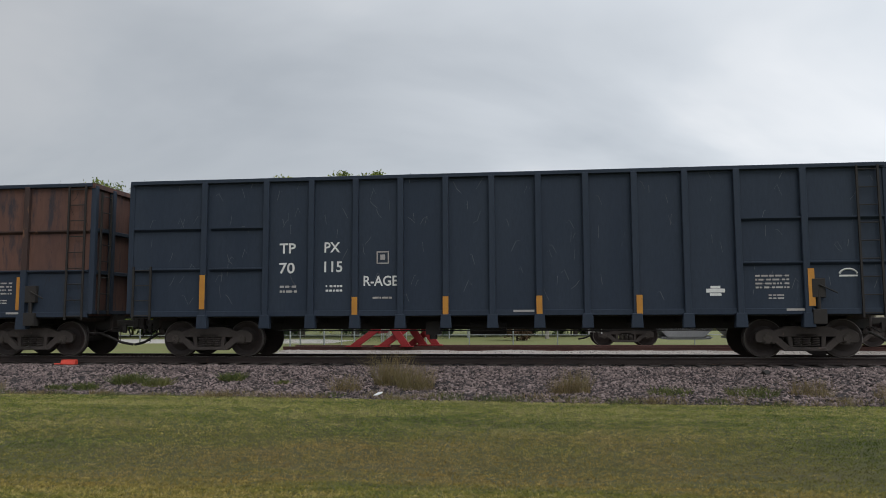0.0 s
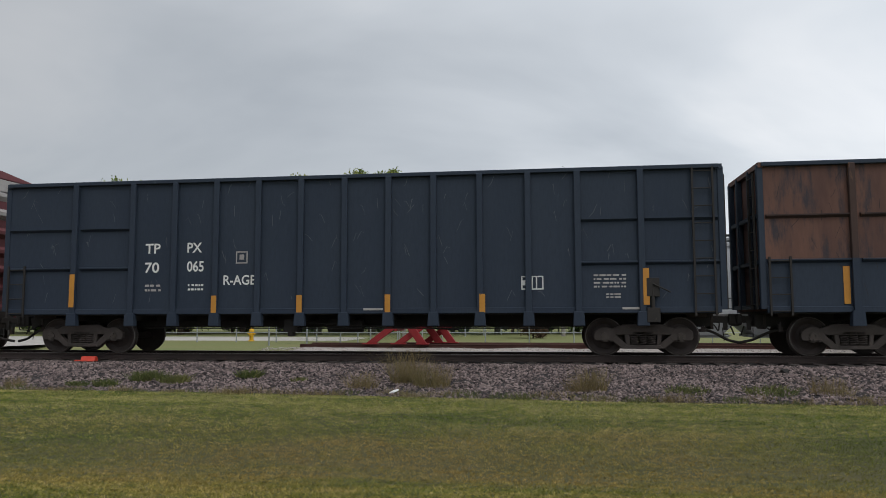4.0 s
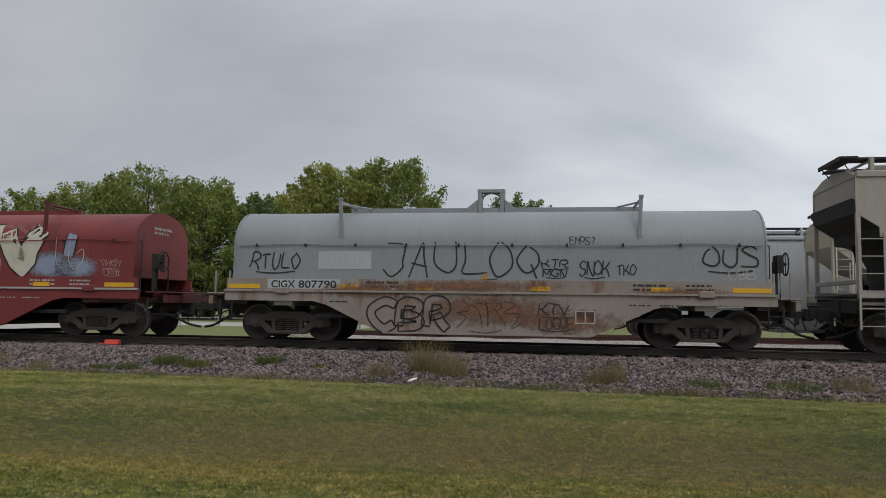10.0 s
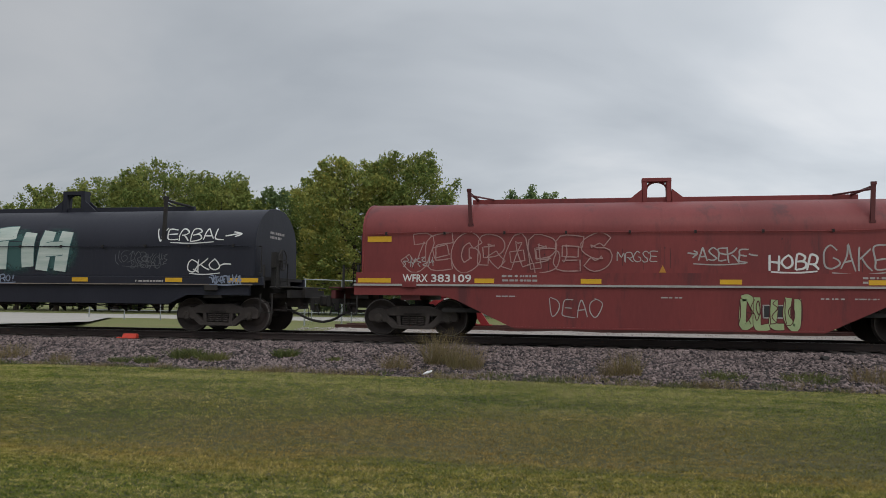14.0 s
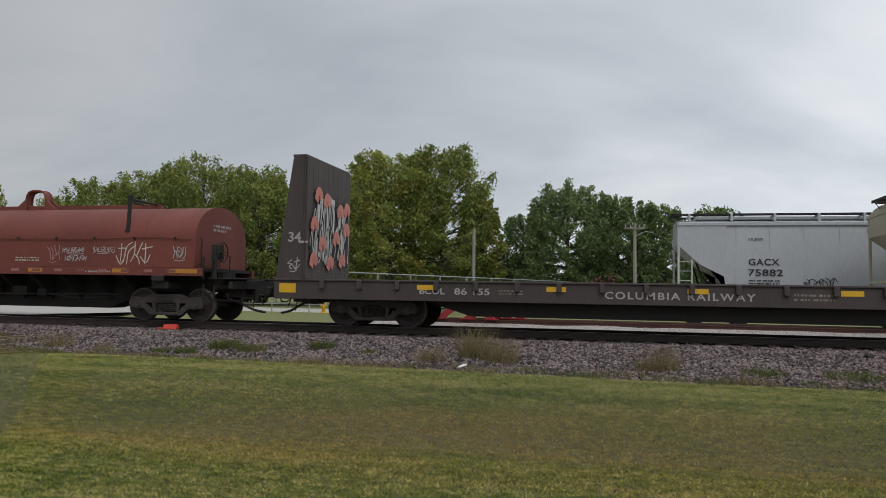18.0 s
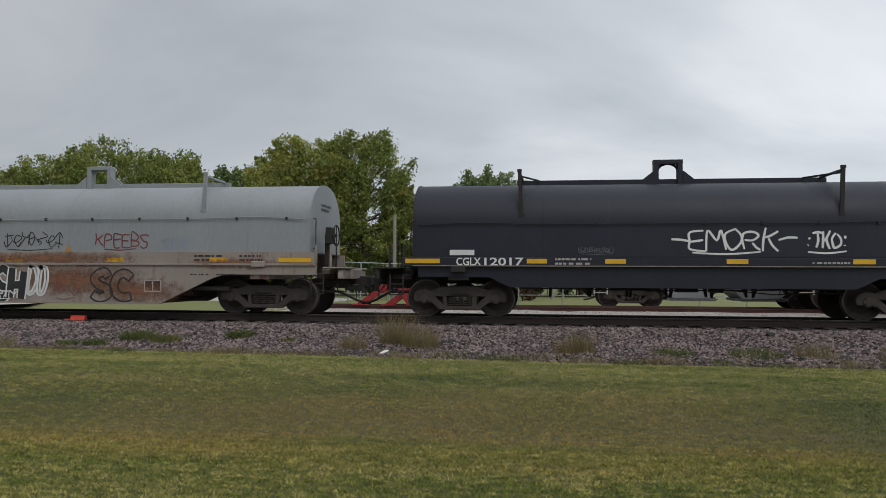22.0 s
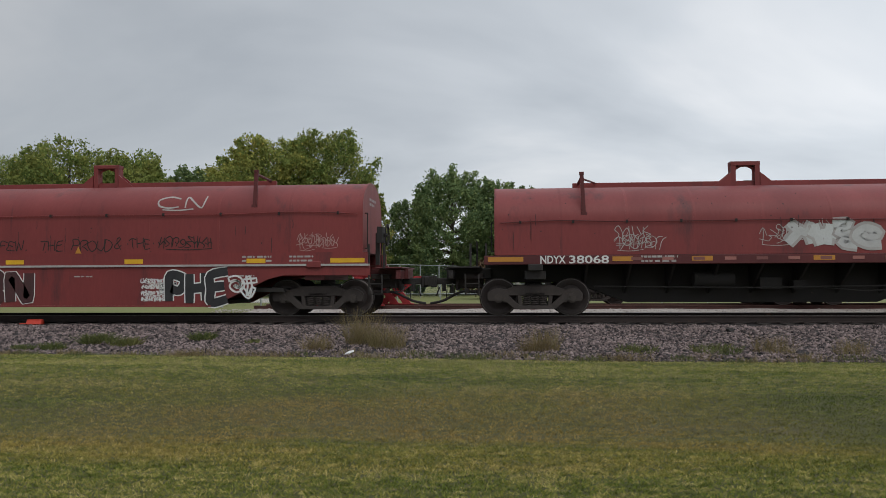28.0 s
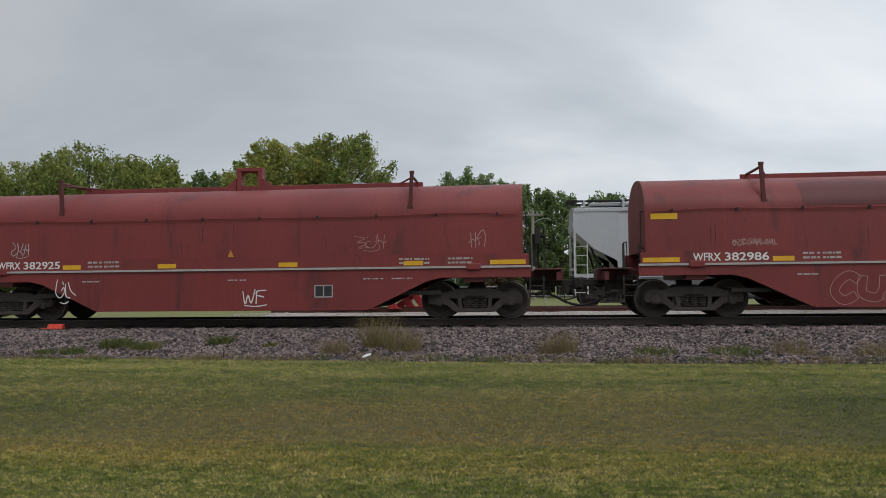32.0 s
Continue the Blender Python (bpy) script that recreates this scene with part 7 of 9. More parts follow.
# ------------------------------------------------------------ trees
def tree(x, y, h, w, mat, label, seed, n=5200, base=0.16, leaf=0.26, lobes=170):
    """Trunk, limbs, and a crown of many leafy sprays that reach out and up from an uneven shell."""
    rng = np.random.default_rng(seed)
    t = thing("tree", label, "tree", "trees behind the field", pose(x, y, -0.5))
    pr = [rod((0, 0, -0.1), (0.1, 0, h * 0.3), 0.024 * h, 9, 0.017 * h), rod((0.1, 0, h * 0.3), (0.0, 0.1, h * 0.62), 0.017 * h, 8, 0.009 * h), rod((0, 0.1, h * 0.62), (0.1, 0, h * 0.92), 0.009 * h, 6, 0.003 * h)]
    cen, way, long, fat = [], [], [], []
    for k in range(lobes):
        a, u = 2.4 * k + rng.uniform(-0.5, 0.5), (k + 0.5) / lobes
        zc = h * (base + 0.05 + (0.86 - base) * u)
        prof = math.sqrt(max(0.0, 1 - max(0.0, (u - 0.3) / 0.74) ** 2.4)) if u > 0.3 else 0.76 + 0.24 * u / 0.3
        prof *= 1 + 0.34 * noise.noise((1.5 * math.cos(a) + seed, 1.5 * math.sin(a), 5.0 * u))
        zc *= 1 + 0.07 * noise.noise((1.1 * math.cos(a), 1.1 * math.sin(a) + seed, 7.0))
        r = w / 2 * prof * rng.uniform(0.25, 1.0) ** 0.5 * 0.86
        c = np.array([r * math.cos(a), r * math.sin(a), zc])
        d = np.array([math.cos(a) * (1.15 - 0.9 * u), math.sin(a) * (1.15 - 0.9 * u), 0.25 + 0.95 * u]) + rng.normal(0, 0.28, 3)
        cen.append(c)
        way.append(d / np.linalg.norm(d))
        long.append(w * rng.uniform(0.10, 0.21))
        fat.append(w * rng.uniform(0.028, 0.060))
        if k % 3 == 0:
            q = h * (0.18 + 0.5 * u)
            pr.append(rod((0.05, 0.03, q), tuple(c), 0.008 * h * (1.2 - u), 5, 0.002 * h))
    part("trunk", pr, M_BARK, t)
    n = int(n * 5.2)
    k = rng.integers(0, lobes, n)
    c, d, ln, ft = np.array(cen)[k], np.array(way)[k], np.array(long)[k], np.array(fat)[k]
    u = rng.uniform(0, 1, n) ** 0.9
    p = c + d * ((u - 0.45) * ln)[:, None] + rng.normal(0, 1, (n, 3)) * (ft * (1.15 - 0.85 * u))[:, None] * np.array([1, 1, 0.75])
    # leaf clumps: bent diamonds that lie along their spray
    nn = np.cross(d, rng.normal(0, 1, (n, 3))) * 0.9 + np.array([0, -0.22, 0.6]) + rng.normal(0, 0.4, (n, 3))
    nn /= np.linalg.norm(nn, axis=1)[:, None]
    a = np.cross(nn, d * 0.8 + rng.normal(0, 0.6, (n, 3)))
    a /= np.linalg.norm(a, axis=1)[:, None]
    b = np.cross(nn, a)
    s = (leaf * rng.uniform(0.55, 1.2, n))[:, None]
    m = np.cross(a, b) * s * 0.25
    v = np.stack([p - b * s * 0.62, p + a * s * 0.36 + m, p + b * s * 0.66, p - a * s * 0.36 + m], 1).reshape(-1, 3)
    put("crown", raw_mesh("crown", v, np.arange(4 * n).reshape(n, 4), mat), t)
    return t


def plant_trees():
    far = "%s broad-leaved tree with an uneven crown, beyond the field"
    rows = [(-47.5, 61, 10.5, 10.5, M_LEAF, 5200), (-52.5, 62, 9.1, 7.5, M_LEAF, 2800), (-41.5, 61, 11.0, 11, M_LEAF, 5600), (-36.5, 60, 11.9, 12, M_LEAF, 6600), (-31.0, 60, 11.0, 11, M_LEAF, 5600), (-27.2, 64, 10.6, 7, M_LEAFD, 3600), (-33.5, 66, 11.4, 9, M_LEAF, 3600),
            (-19.0, 60, 12.1, 11.5, M_LEAFY, 8200), (-14.6, 60.5, 12.7, 9.5, M_LEAF, 6200), (-23.2, 63, 11.4, 7.5, M_LEAF, 3600), (-11.6, 62, 9.0, 4.5, M_LEAFY, 2200),
            (-4.4, 62, 9.4, 8.5, M_LEAFD, 5200), (-0.4, 63, 8.7, 7.5, M_LEAFD, 4200), (3.2, 62, 7.8, 6.5, M_LEAFD, 3200), (-8.6, 66, 7.6, 5.5, M_LEAFD, 2200), (7.5, 66, 8.0, 7, M_LEAFD, 2400),
            (-68, 59, 14.2, 9.5, M_LEAFY, 4600), (-75, 60, 14.6, 11, M_LEAF, 3800), (-63.5, 63, 12.0, 6, M_LEAFY, 2200), (-83, 64, 14, 11, M_LEAF, 2400), (-63.0, 45, 18.6, 9.5, M_LEAFD, 5200), (-55.5, 63, 9.6, 4.5, M_LEAFY, 420)]
    for k, (x, y, h, w, mat, n) in enumerate(rows):
        word = {"green_leaves": "Green", "yellowing_leaves": "Yellowing green", "dark_green_leaves": "Dark green"}[mat.name]
        tree(x, y, h * 1.045 + 0.75, w * 1.04, mat, (far % word).replace("%s", ""), 500 + k, n, 0.06, 0.215 if h < 15 else 0.34)
    # low bushes close the view under the crowns
    for k in range(22):
        x = -62 + k * 3.4
        tree(x + 1.3 * math.sin(3 * k), 67 + 2 * math.sin(5 * k), 4.2 + 0.9 * math.sin(2.2 * k), 5.2, M_LEAFD, "dark green bush below the tree line", 800 + k, 1100, 0.02, 0.36, 14)
    tree(-1.2, 50, 2.6, 3.2, material("russet_leaves", (0.13, 0.075, 0.045), (0.09, 0.06, 0.035), None, 2, 20, 0.9, island=0.6, bump=0), "russet brown bush near the utility pole", 900, 1300, 0.05, 0.2, 14)


plant_trees()


# ------------------------------------------------------------ fence, poles, bumping post, litter
def fence():
    f = thing("chain_link_fence", "green chain-link fence with galvanised posts", "fence", m=pose(-14.1, 36.5, -0.5))
    dx, dy = 17.0, 38.0
    L = math.hypot(dx, dy)
    ux, uy = dx / L, dy / L
    n = 16
    for k in range(n):
        q = k * L / (n - 1)
        me = cached("fpost", lambda: mesh("fence_post", [rod((0, 0, 0), (0, 0, 2.4), 0.045, 8)], M_GALV))
        put("fence_post", me, f, pose(ux * q, uy * q, 0))
    part("top_rail", [rod((0, 0, 2.36), (dx, dy, 2.36), 0.03, 6)], M_GALV, f)
    wires = []
    step = 0.14
    for k in range(int(L / step)):
        q = k * step
        for s in (-1, 1):
            a, b = q, q + s * 2.3
            if 0 <= b <= L:
                wires.append(rod((ux * a, uy * a, 0.03), (ux * b, uy * b, 2.33), 0.0035, 3))
    part("chain_link", wires, material("green_wire", (0.05, 0.075, 0.055), (0.035, 0.055, 0.04), None, 3, 20, 0.9, spec=0.1, bump=0), f)
    g = thing("pipe_fence", "low galvanised pipe rail fence in the field", "fence", m=pose(-30, 41.5, -0.5))
    for k in range(22):
        put("fence_post", cached("gpost", lambda: mesh("fence_post", [rod((0, 0, 0), (0, 0, 1.1), 0.035, 6)], M_GALV)), g, pose(k * 2.4, 0, 0))
    part("pipe_rail", [rod((0, 0, z), (50.4, 0, z), 0.022, 5) for z in (0.55, 1.08)], M_GALV, g)


def pole(x, y, h, arm):
    p = thing("utility_pole" if arm else "lamp_pole", "weathered wooden utility pole with a crossarm" if arm else "plain grey wooden pole behind the fence", "pole", m=pose(x, y, -0.5))
    part("pole_shaft", [rod((0, 0, 0), (0, 0, h), 0.15, 10, 0.11)], M_POLEWOOD, p)
    if arm:
        part("crossarm", [box(0, -0.14, h - 0.35, 1.5, 0.08, 0.09)], M_POLEWOOD, p)
        each("insulator", [rod((q, -0.14, h - 0.29), (q, -0.14, h - 0.1), 0.045, 6) for q in (-0.65, -0.3, 0.3, 0.65)], M_GALV, p)
        part("lamp_arm", tube(smooth_line([(0.1, 0, h - 0.9), (0.7, 0, h - 0.6), (1.3, 0, h - 0.7)]), 0.03, 5), M_GALV, p)
        part("service_wire", tube([(0.1, 0, h - 1.9), (6, 2, h - 3.2), (14, 5, h - 3.6)], 0.014, 4), M_UNDER, p)


def bumping_post():
    b = thing("bumping_post", "red steel bumping post at the siding's end", "bumping post", m=pose(-5.2, 29.15, -0.1))
    # three raking struts and three props on their feet, in two frames over the rails
    for y, xs in ((-0.753, (-1.75, -0.64)), (0.753, (0.17,))):
        for x in xs:
            part("strut", [prism_y([(x - 0.16, 0.0), (x + 0.24, 0.0), (x + 1.75, 1.12), (x + 1.38, 1.12)], y - 0.07, y + 0.07)], M_BUMPER, b, "", 0.01)
            part("foot", [box(x + 0.05, y, 0.015, 0.6, 0.26, 0.04)], M_BUMPER, b)
    for y, xs in ((-0.753, (0.36,)), (0.753, (0.79, 1.30))):
        for x in xs:
            part("prop", [prism_y([(x - 0.17, 0.0), (x + 0.17, 0.0), (x - 0.62, 1.1), (x - 0.94, 1.1)], y - 0.08 - 0.1, y + 0.08 - 0.1)], M_BUMPER, b, "", 0.01)
            part("foot", [box(x, y - 0.1, 0.015, 0.5, 0.26, 0.04)], M_BUMPER, b)
    part("crossbeam", [box(0.2, 0, 1.2, 1.7, 1.8, 0.2)], M_BUMPER, b, "", 0.02)
    part("crossbeam", [box(-0.72, 0, 0.55, 0.12, 1.6, 0.12)], M_BUMPER, b, "", 0.02)
    part("striking_pad", [box(1.1, 0, 1.2, 0.12, 0.9, 0.36)], M_BUMPER, b, "", 0.02)
    part("bolt_plate", [box(-0.05, -0.83, 1.0, 0.16, 0.02, 0.1)], M_WHITE, b)


def litter():
    x, y = -12.0, 18.35
    part_of = thing("rail_marker", "orange-red plastic marker lying against the rail", "marker", m=pose(x, y, -0.2))
    part("marker_block", [prism_x([(-0.1, 0.0), (0.1, 0.0), (0.07, 0.13), (-0.06, 0.13)], -0.2, 0.2)], M_SAFETY, part_of, "", 0.02)
    part("marker_tab", [box(-0.28, -0.02, 0.02, 0.2, 0.12, 0.03)], M_SAFETY, part_of, "", 0.008)
    pts = [(-0.09, -0.05), (0.02, -0.07), (0.10, -0.02), (0.08, 0.05), (-0.04, 0.06)]
    me = mesh("litter", [([(a, b, 0.03 + 0.03 * math.sin(9 * a)) for a, b in pts] + [(a, b, 0.045 + 0.03 * math.sin(9 * a)) for a, b in pts], [(4, 3, 2, 1, 0), (5, 6, 7, 8, 9), (0, 1, 6, 5), (1, 2, 7, 6), (2, 3, 8, 7), (3, 4, 9, 8), (4, 0, 5, 9)])], M_PAPER)
    tagged(put("litter_paper", me, None, pose(-3.04, 14.52, -0.53, 20, 0, -15)), "crumpled white scrap of paper at the lawn's edge", "litter")
    me = mesh("stone_lump", [rod((0, 0, 0), (0.12, 0.04, 0.06), 0.09, 7, 0.05)], M_UNDER, 0.01)
    tagged(put("tar_lump", me, None, pose(4.85, 17.0, -0.27)), "dark lump lying in the ballast", "debris")


def fire_hydrant():
    h = thing("fire_hydrant", "yellow cast-iron fire hydrant beside the far road", "fire hydrant", m=pose(-17.7, 43.0, -0.5))
    def turned(rings):
        v, f = lathe_y([(r, -z) for r, z in rings], 14)
        return [(x, z, -y) for x, y, z in v], [tuple(reversed(q)) for q in f]
    part("barrel", [turned([(0.19, 0.0), (0.19, 0.05), (0.12, 0.07), (0.12, 0.55), (0.16, 0.57), (0.16, 0.61)])], M_YELLOW, h)
    part("bonnet", [turned([(0.15, 0.61), (0.14, 0.68), (0.09, 0.76), (0.04, 0.79), (0.035, 0.86)])], M_YELLOW, h)
    each("outlet_cap", [rod((-0.23, 0, 0.45), (0.23, 0, 0.45), 0.06, 10), rod((0, -0.22, 0.40), (0, 0, 0.40), 0.085, 10)], M_YELLOW, h)


fire_hydrant()
fence()
pole(-10.2, 52, 5.9, False)
pole(0.85, 55, 6.5, True)
bumping_post()
litter()

# ------------------------------------------------------------ parked cars on the sidings
def parked():
    car = hopper(7.65, 33.7, -0.24, 5.45, 7.7, M_HOPC, "light grey two-bay covered hopper parked on the siding", (-1.4, 1.4), 4.05, "covered_hopper_car", "cars parked on the sidings", M_CAP, False, 6, 1.9)
    letter("GACX", -2.72, 2.44, 0.27, car, M_BLKPAINT, -1.53, 1.15, 1.1)
    letter("75882", -2.74, 2.02, 0.27, car, M_BLKPAINT, -1.53, 1.3, 1.05)
    bars(-2.72, 1.52, 1.15, 0.36, car, M_BLKPAINT, 3, -1.53)
    bars(-2.72, 3.4, 0.55, 0.14, car, M_BLKPAINT, 3, -1.53)
    tag(car, -0.7, 1.55, 1.2, 0.42, M_BLKPAINT, 31, 5, 0.05, lambda z: -1.53)
    car = hopper(16.85, 29.15, -0.10, 8.0, 11.8, M_CREAM, "cream covered hopper parked on the nearer siding", (-3.6, 0.0, 3.6), 4.0, "covered_hopper_car", "cars parked on the sidings", M_CAP, False, 9, 2.4)
    for e in (-1, 1):
        for x in (7.95, 7.25, 6.6):
            part("cage_post", [box(e * x, y, 2.75, 0.06, 0.06, 3.1) for y in (-1.5,)], M_CREAM, car)
        part("cage_ladder", ladder(e * 7.6, -1.53, 1.0, 4.3, 0.52, 0.36), M_LADDER, car)
        part("cage_rail", [box(e * 7.28, -1.5, z, 1.4, 0.05, 0.06) for z in (4.26, 3.3)], M_CREAM, car)
    letter("CAGX", -4.45, 2.62, 0.26, car, M_BLKPAINT, -1.53, 1.05, 1.1)
    letter("951", -4.45, 2.16, 0.26, car, M_BLKPAINT, -1.53, 0.75, 1.1)
    bars(-4.45, 1.7, 1.0, 0.26, car, M_BLKPAINT, 2, -1.53)


parked()

# ------------------------------------------------------------ the train, front to back
TRAIN = []


def add(car):
    TRAIN.append(car)
    return car


DEEP = dict(z_side=1.58, zs=2.56, top=3.42)
SHORT = dict(z_side=1.58, zs=2.44, top=3.40)
FLATC = dict(z_side=1.48, zs=2.28, top=3.24)


add(gondola(-1.01, 14.58, "black high-sided gondola with white stencilled marks", M_GONBLACK, M_GONBLACK, 0, "70115", 0))
add(gondola(-20.44, 14.5, "gondola faded brown above black, scraped and worn", M_FADED, M_GONBLACK, 2.25, "70035", 1))
add(gondola(-39.76, 14.55, "brown-topped black gondola with chalk marks", M_FADED, M_GONBLACK, 2.25, "70109", 2))
add(gondola(-59.00, 14.5, "clean black high-sided gondola", M_GONBLACK, M_GONBLACK, 0, "70065", 3))
add(boxcar(-77.41, 12.39))


def hopper_one():
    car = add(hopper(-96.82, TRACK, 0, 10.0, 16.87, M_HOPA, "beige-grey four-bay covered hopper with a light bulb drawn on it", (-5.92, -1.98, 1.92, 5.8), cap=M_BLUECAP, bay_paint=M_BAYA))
    y = -1.527
    letter("TILX", -8.50, 2.26, 0.25, car, M_BLKPAINT, y, 0.62)
    letter("65754", -8.50, 1.83, 0.25, car, M_BLKPAINT, y, 0.82)
    bars(-8.5, 1.47, 0.8, 0.2, car, M_BLKPAINT, 2, y)
    tag(car, -5.86, 1.7, 1.2, 0.44, M_BLKPAINT, 14, 6, 0.045, lambda z: y)
    for x, z, h in ((-8.75, 1.93, 0.86), (-6.06, 1.74, 0.42), (-2.66, 1.74, 0.42), (-0.06, 1.74, 0.42), (2.57, 1.74, 0.42), (5.96, 1.76, 0.45), (8.64, 1.98, 0.95)):
        reflector(car, x, z, 0.10, h, M_ORANGE, y)
    # the light bulb
    n = 26
    cxb, czb = 7.33, 2.46
    pts = [(cxb + 0.56 * math.sin(t), czb + 0.56 * math.cos(t)) for t in np.linspace(-2.55, 2.55, n)]
    pts = [(cxb - 0.26, czb - 0.72)] + pts + [(cxb + 0.26, czb - 0.72)]
    pr = [ribbon(pts, 0.035, lambda z: y, 0.003)]
    for dx, s in ((-0.2, 1), (0.18, -1)):
        pr.append(ribbon(smooth_line([(cxb + dx * 0.4, czb - 0.62), (cxb + dx - 0.1 * s, czb - 0.2), (cxb + dx - 0.12 * s, czb + 0.3), (cxb + dx + 0.1 * s, czb + 0.1), (cxb + dx * 0.3, czb - 0.45)]), 0.028, lambda z: y, 0.003))
    for k in range(6):
        pr.append(ribbon(smooth_line([(cxb - 0.34 + 0.02 * k, czb - 0.74 - 0.11 * k), (cxb, czb - 0.80 - 0.11 * k), (cxb + 0.34 - 0.02 * k, czb - 0.74 - 0.11 * k)]), 0.034, lambda z: y, 0.003))
    part("light_bulb_drawing", pr, M_BLKPAINT, car, "black outline drawing of a light bulb")
    st = part("round_stamp", [sweep([(8.12 + 0.25 * math.cos(t), y, 2.31 + 0.17 * math.sin(t)) for t in np.linspace(0, 6.28, 20)], 0.012, 4)], M_BLKPAINT, car)
    each("stamp_bar", [box(8.12, y, 2.31 + q, 0.34, 0.006, 0.05) for q in (-0.07, 0.03)], M_BLKPAINT, st)
    fr = [box(6.86, y, 1.72, 0.34, 0.006, 0.26)]
    part("data_panel", fr, M_BLKPAINT, car)
    bars(7.72, 1.62, 0.62, 0.26, car, M_BLKPAINT, 3, y)
    for x, w in ((-4.9, 0.75), (0.2, 0.45), (2.9, 0.75), (4.2, 0.5)):
        bars(x, 1.48, w, 0.14, car, M_DIMWHITE if x > 4 else M_BLKPAINT, 2, y)
    fr = [box(-6.68, y, z, 0.22, 0.006, 0.02) for z in (2.06, 2.28)] + [box(-6.68 + q, y, 2.17, 0.02, 0.006, 0.22) for q in (-0.1, 0.1)]
    part("stencil_frame", fr, M_BLKPAINT, car)


def hopper_two():
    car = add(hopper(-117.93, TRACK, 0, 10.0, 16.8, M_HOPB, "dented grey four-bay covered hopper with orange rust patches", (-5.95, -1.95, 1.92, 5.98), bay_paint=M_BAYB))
    y = -1.527
    letter("TILX", -8.41, 2.25, 0.25, car, M_BLKPAINT, y, 0.64)
    letter("638191", -8.41, 1.80, 0.25, car, M_BLKPAINT, y, 1.05)
    bars(-8.4, 1.48, 0.95, 0.26, car, M_BLKPAINT, 2, y)
    for x, z, h in ((-8.61, 1.95, 0.92), (-6.02, 1.74, 0.46), (-2.7, 1.74, 0.44), (0.0, 1.74, 0.44), (2.72, 1.74, 0.44), (5.99, 1.74, 0.44), (8.54, 1.95, 0.95)):
        reflector(car, x, z, 0.11, h, M_YELLOW, y)
    rng = random.Random(9)
    yb = lambda z: -(1.46 + 0.05 * math.sin(math.pi * min(1, max(0, (z - 1.42) / 2.56)))) - 0.003
    # x, z, half width, half height, how strongly it has rusted
    for k, (x, z, rx, rz, deep) in enumerate(((-7.95, 3.2, 0.5, 0.46, 1), (-7.0, 3.3, 0.3, 0.25, 0), (-5.43, 3.38, 0.5, 0.38, 1), (-2.75, 3.15, 0.5, 0.45, 0), (-1.55, 3.35, 0.55, 0.36, 0), (-0.08, 3.56, 0.55, 0.16, 1), (-0.1, 3.25, 0.45, 0.3, 0), (1.27, 3.33, 0.55, 0.42, 3), (2.7, 3.38, 0.5, 0.40, 2), (3.95, 3.36, 0.55, 0.22, 0), (5.7, 3.3, 0.75, 0.3, 0), (6.6, 3.24, 0.5, 0.3, 0), (8.88, 3.12, 0.52, 0.58, 2))):
        sorts = (S_RUSTTHIN, S_RUST, S_RUSTBRIGHT, S_RUSTDARK)
        stain(car, x, z, rx * 1.3, rz * 1.25, S_RUSTTHIN, yb, 0.004, "rust_stain", k, "thin rust haze")
        stain(car, x, z, rx, rz, sorts[deep], yb, 0.006, "rust_stain", k, "orange rust smear")
        if deep:
            stain(car, x + rng.uniform(-0.2, 0.2) * rx, z + 0.15 * rz, rx * 0.8, rz * 0.7, S_RUST, yb, 0.008, "rust_stain", k, "orange rust smear")
            for q in range(3):
                stain(car, x + rng.uniform(-0.7, 0.7) * rx, z - rz * rng.uniform(0.7, 1.6), rng.uniform(0.04, 0.09), rz * rng.uniform(0.7, 1.4), S_RUSTTHIN, yb, 0.010 + 0.0005 * q, "rust_stain", k, "rust run")
    stain(car, 0, 4.06, 9.5, 0.16, S_RUST, lambda z: -1.56, 0.0, "rust_stain")
    part("data_panel", [box(6.88, y, 1.7, 0.38, 0.006, 0.26)], M_BLKPAINT, car)
    bars(7.4, 1.62, 0.7, 0.3, car, M_BLKPAINT, 3, y)
    for k in range(9):
        x = -7 + 1.65 * k
        tag(car, x, rng.uniform(1.7, 2.6), 0.5, 0.1, M_DIMWHITE, 70 + k, 1, 0.02, lambda z: y)


hopper_one()
hopper_two()


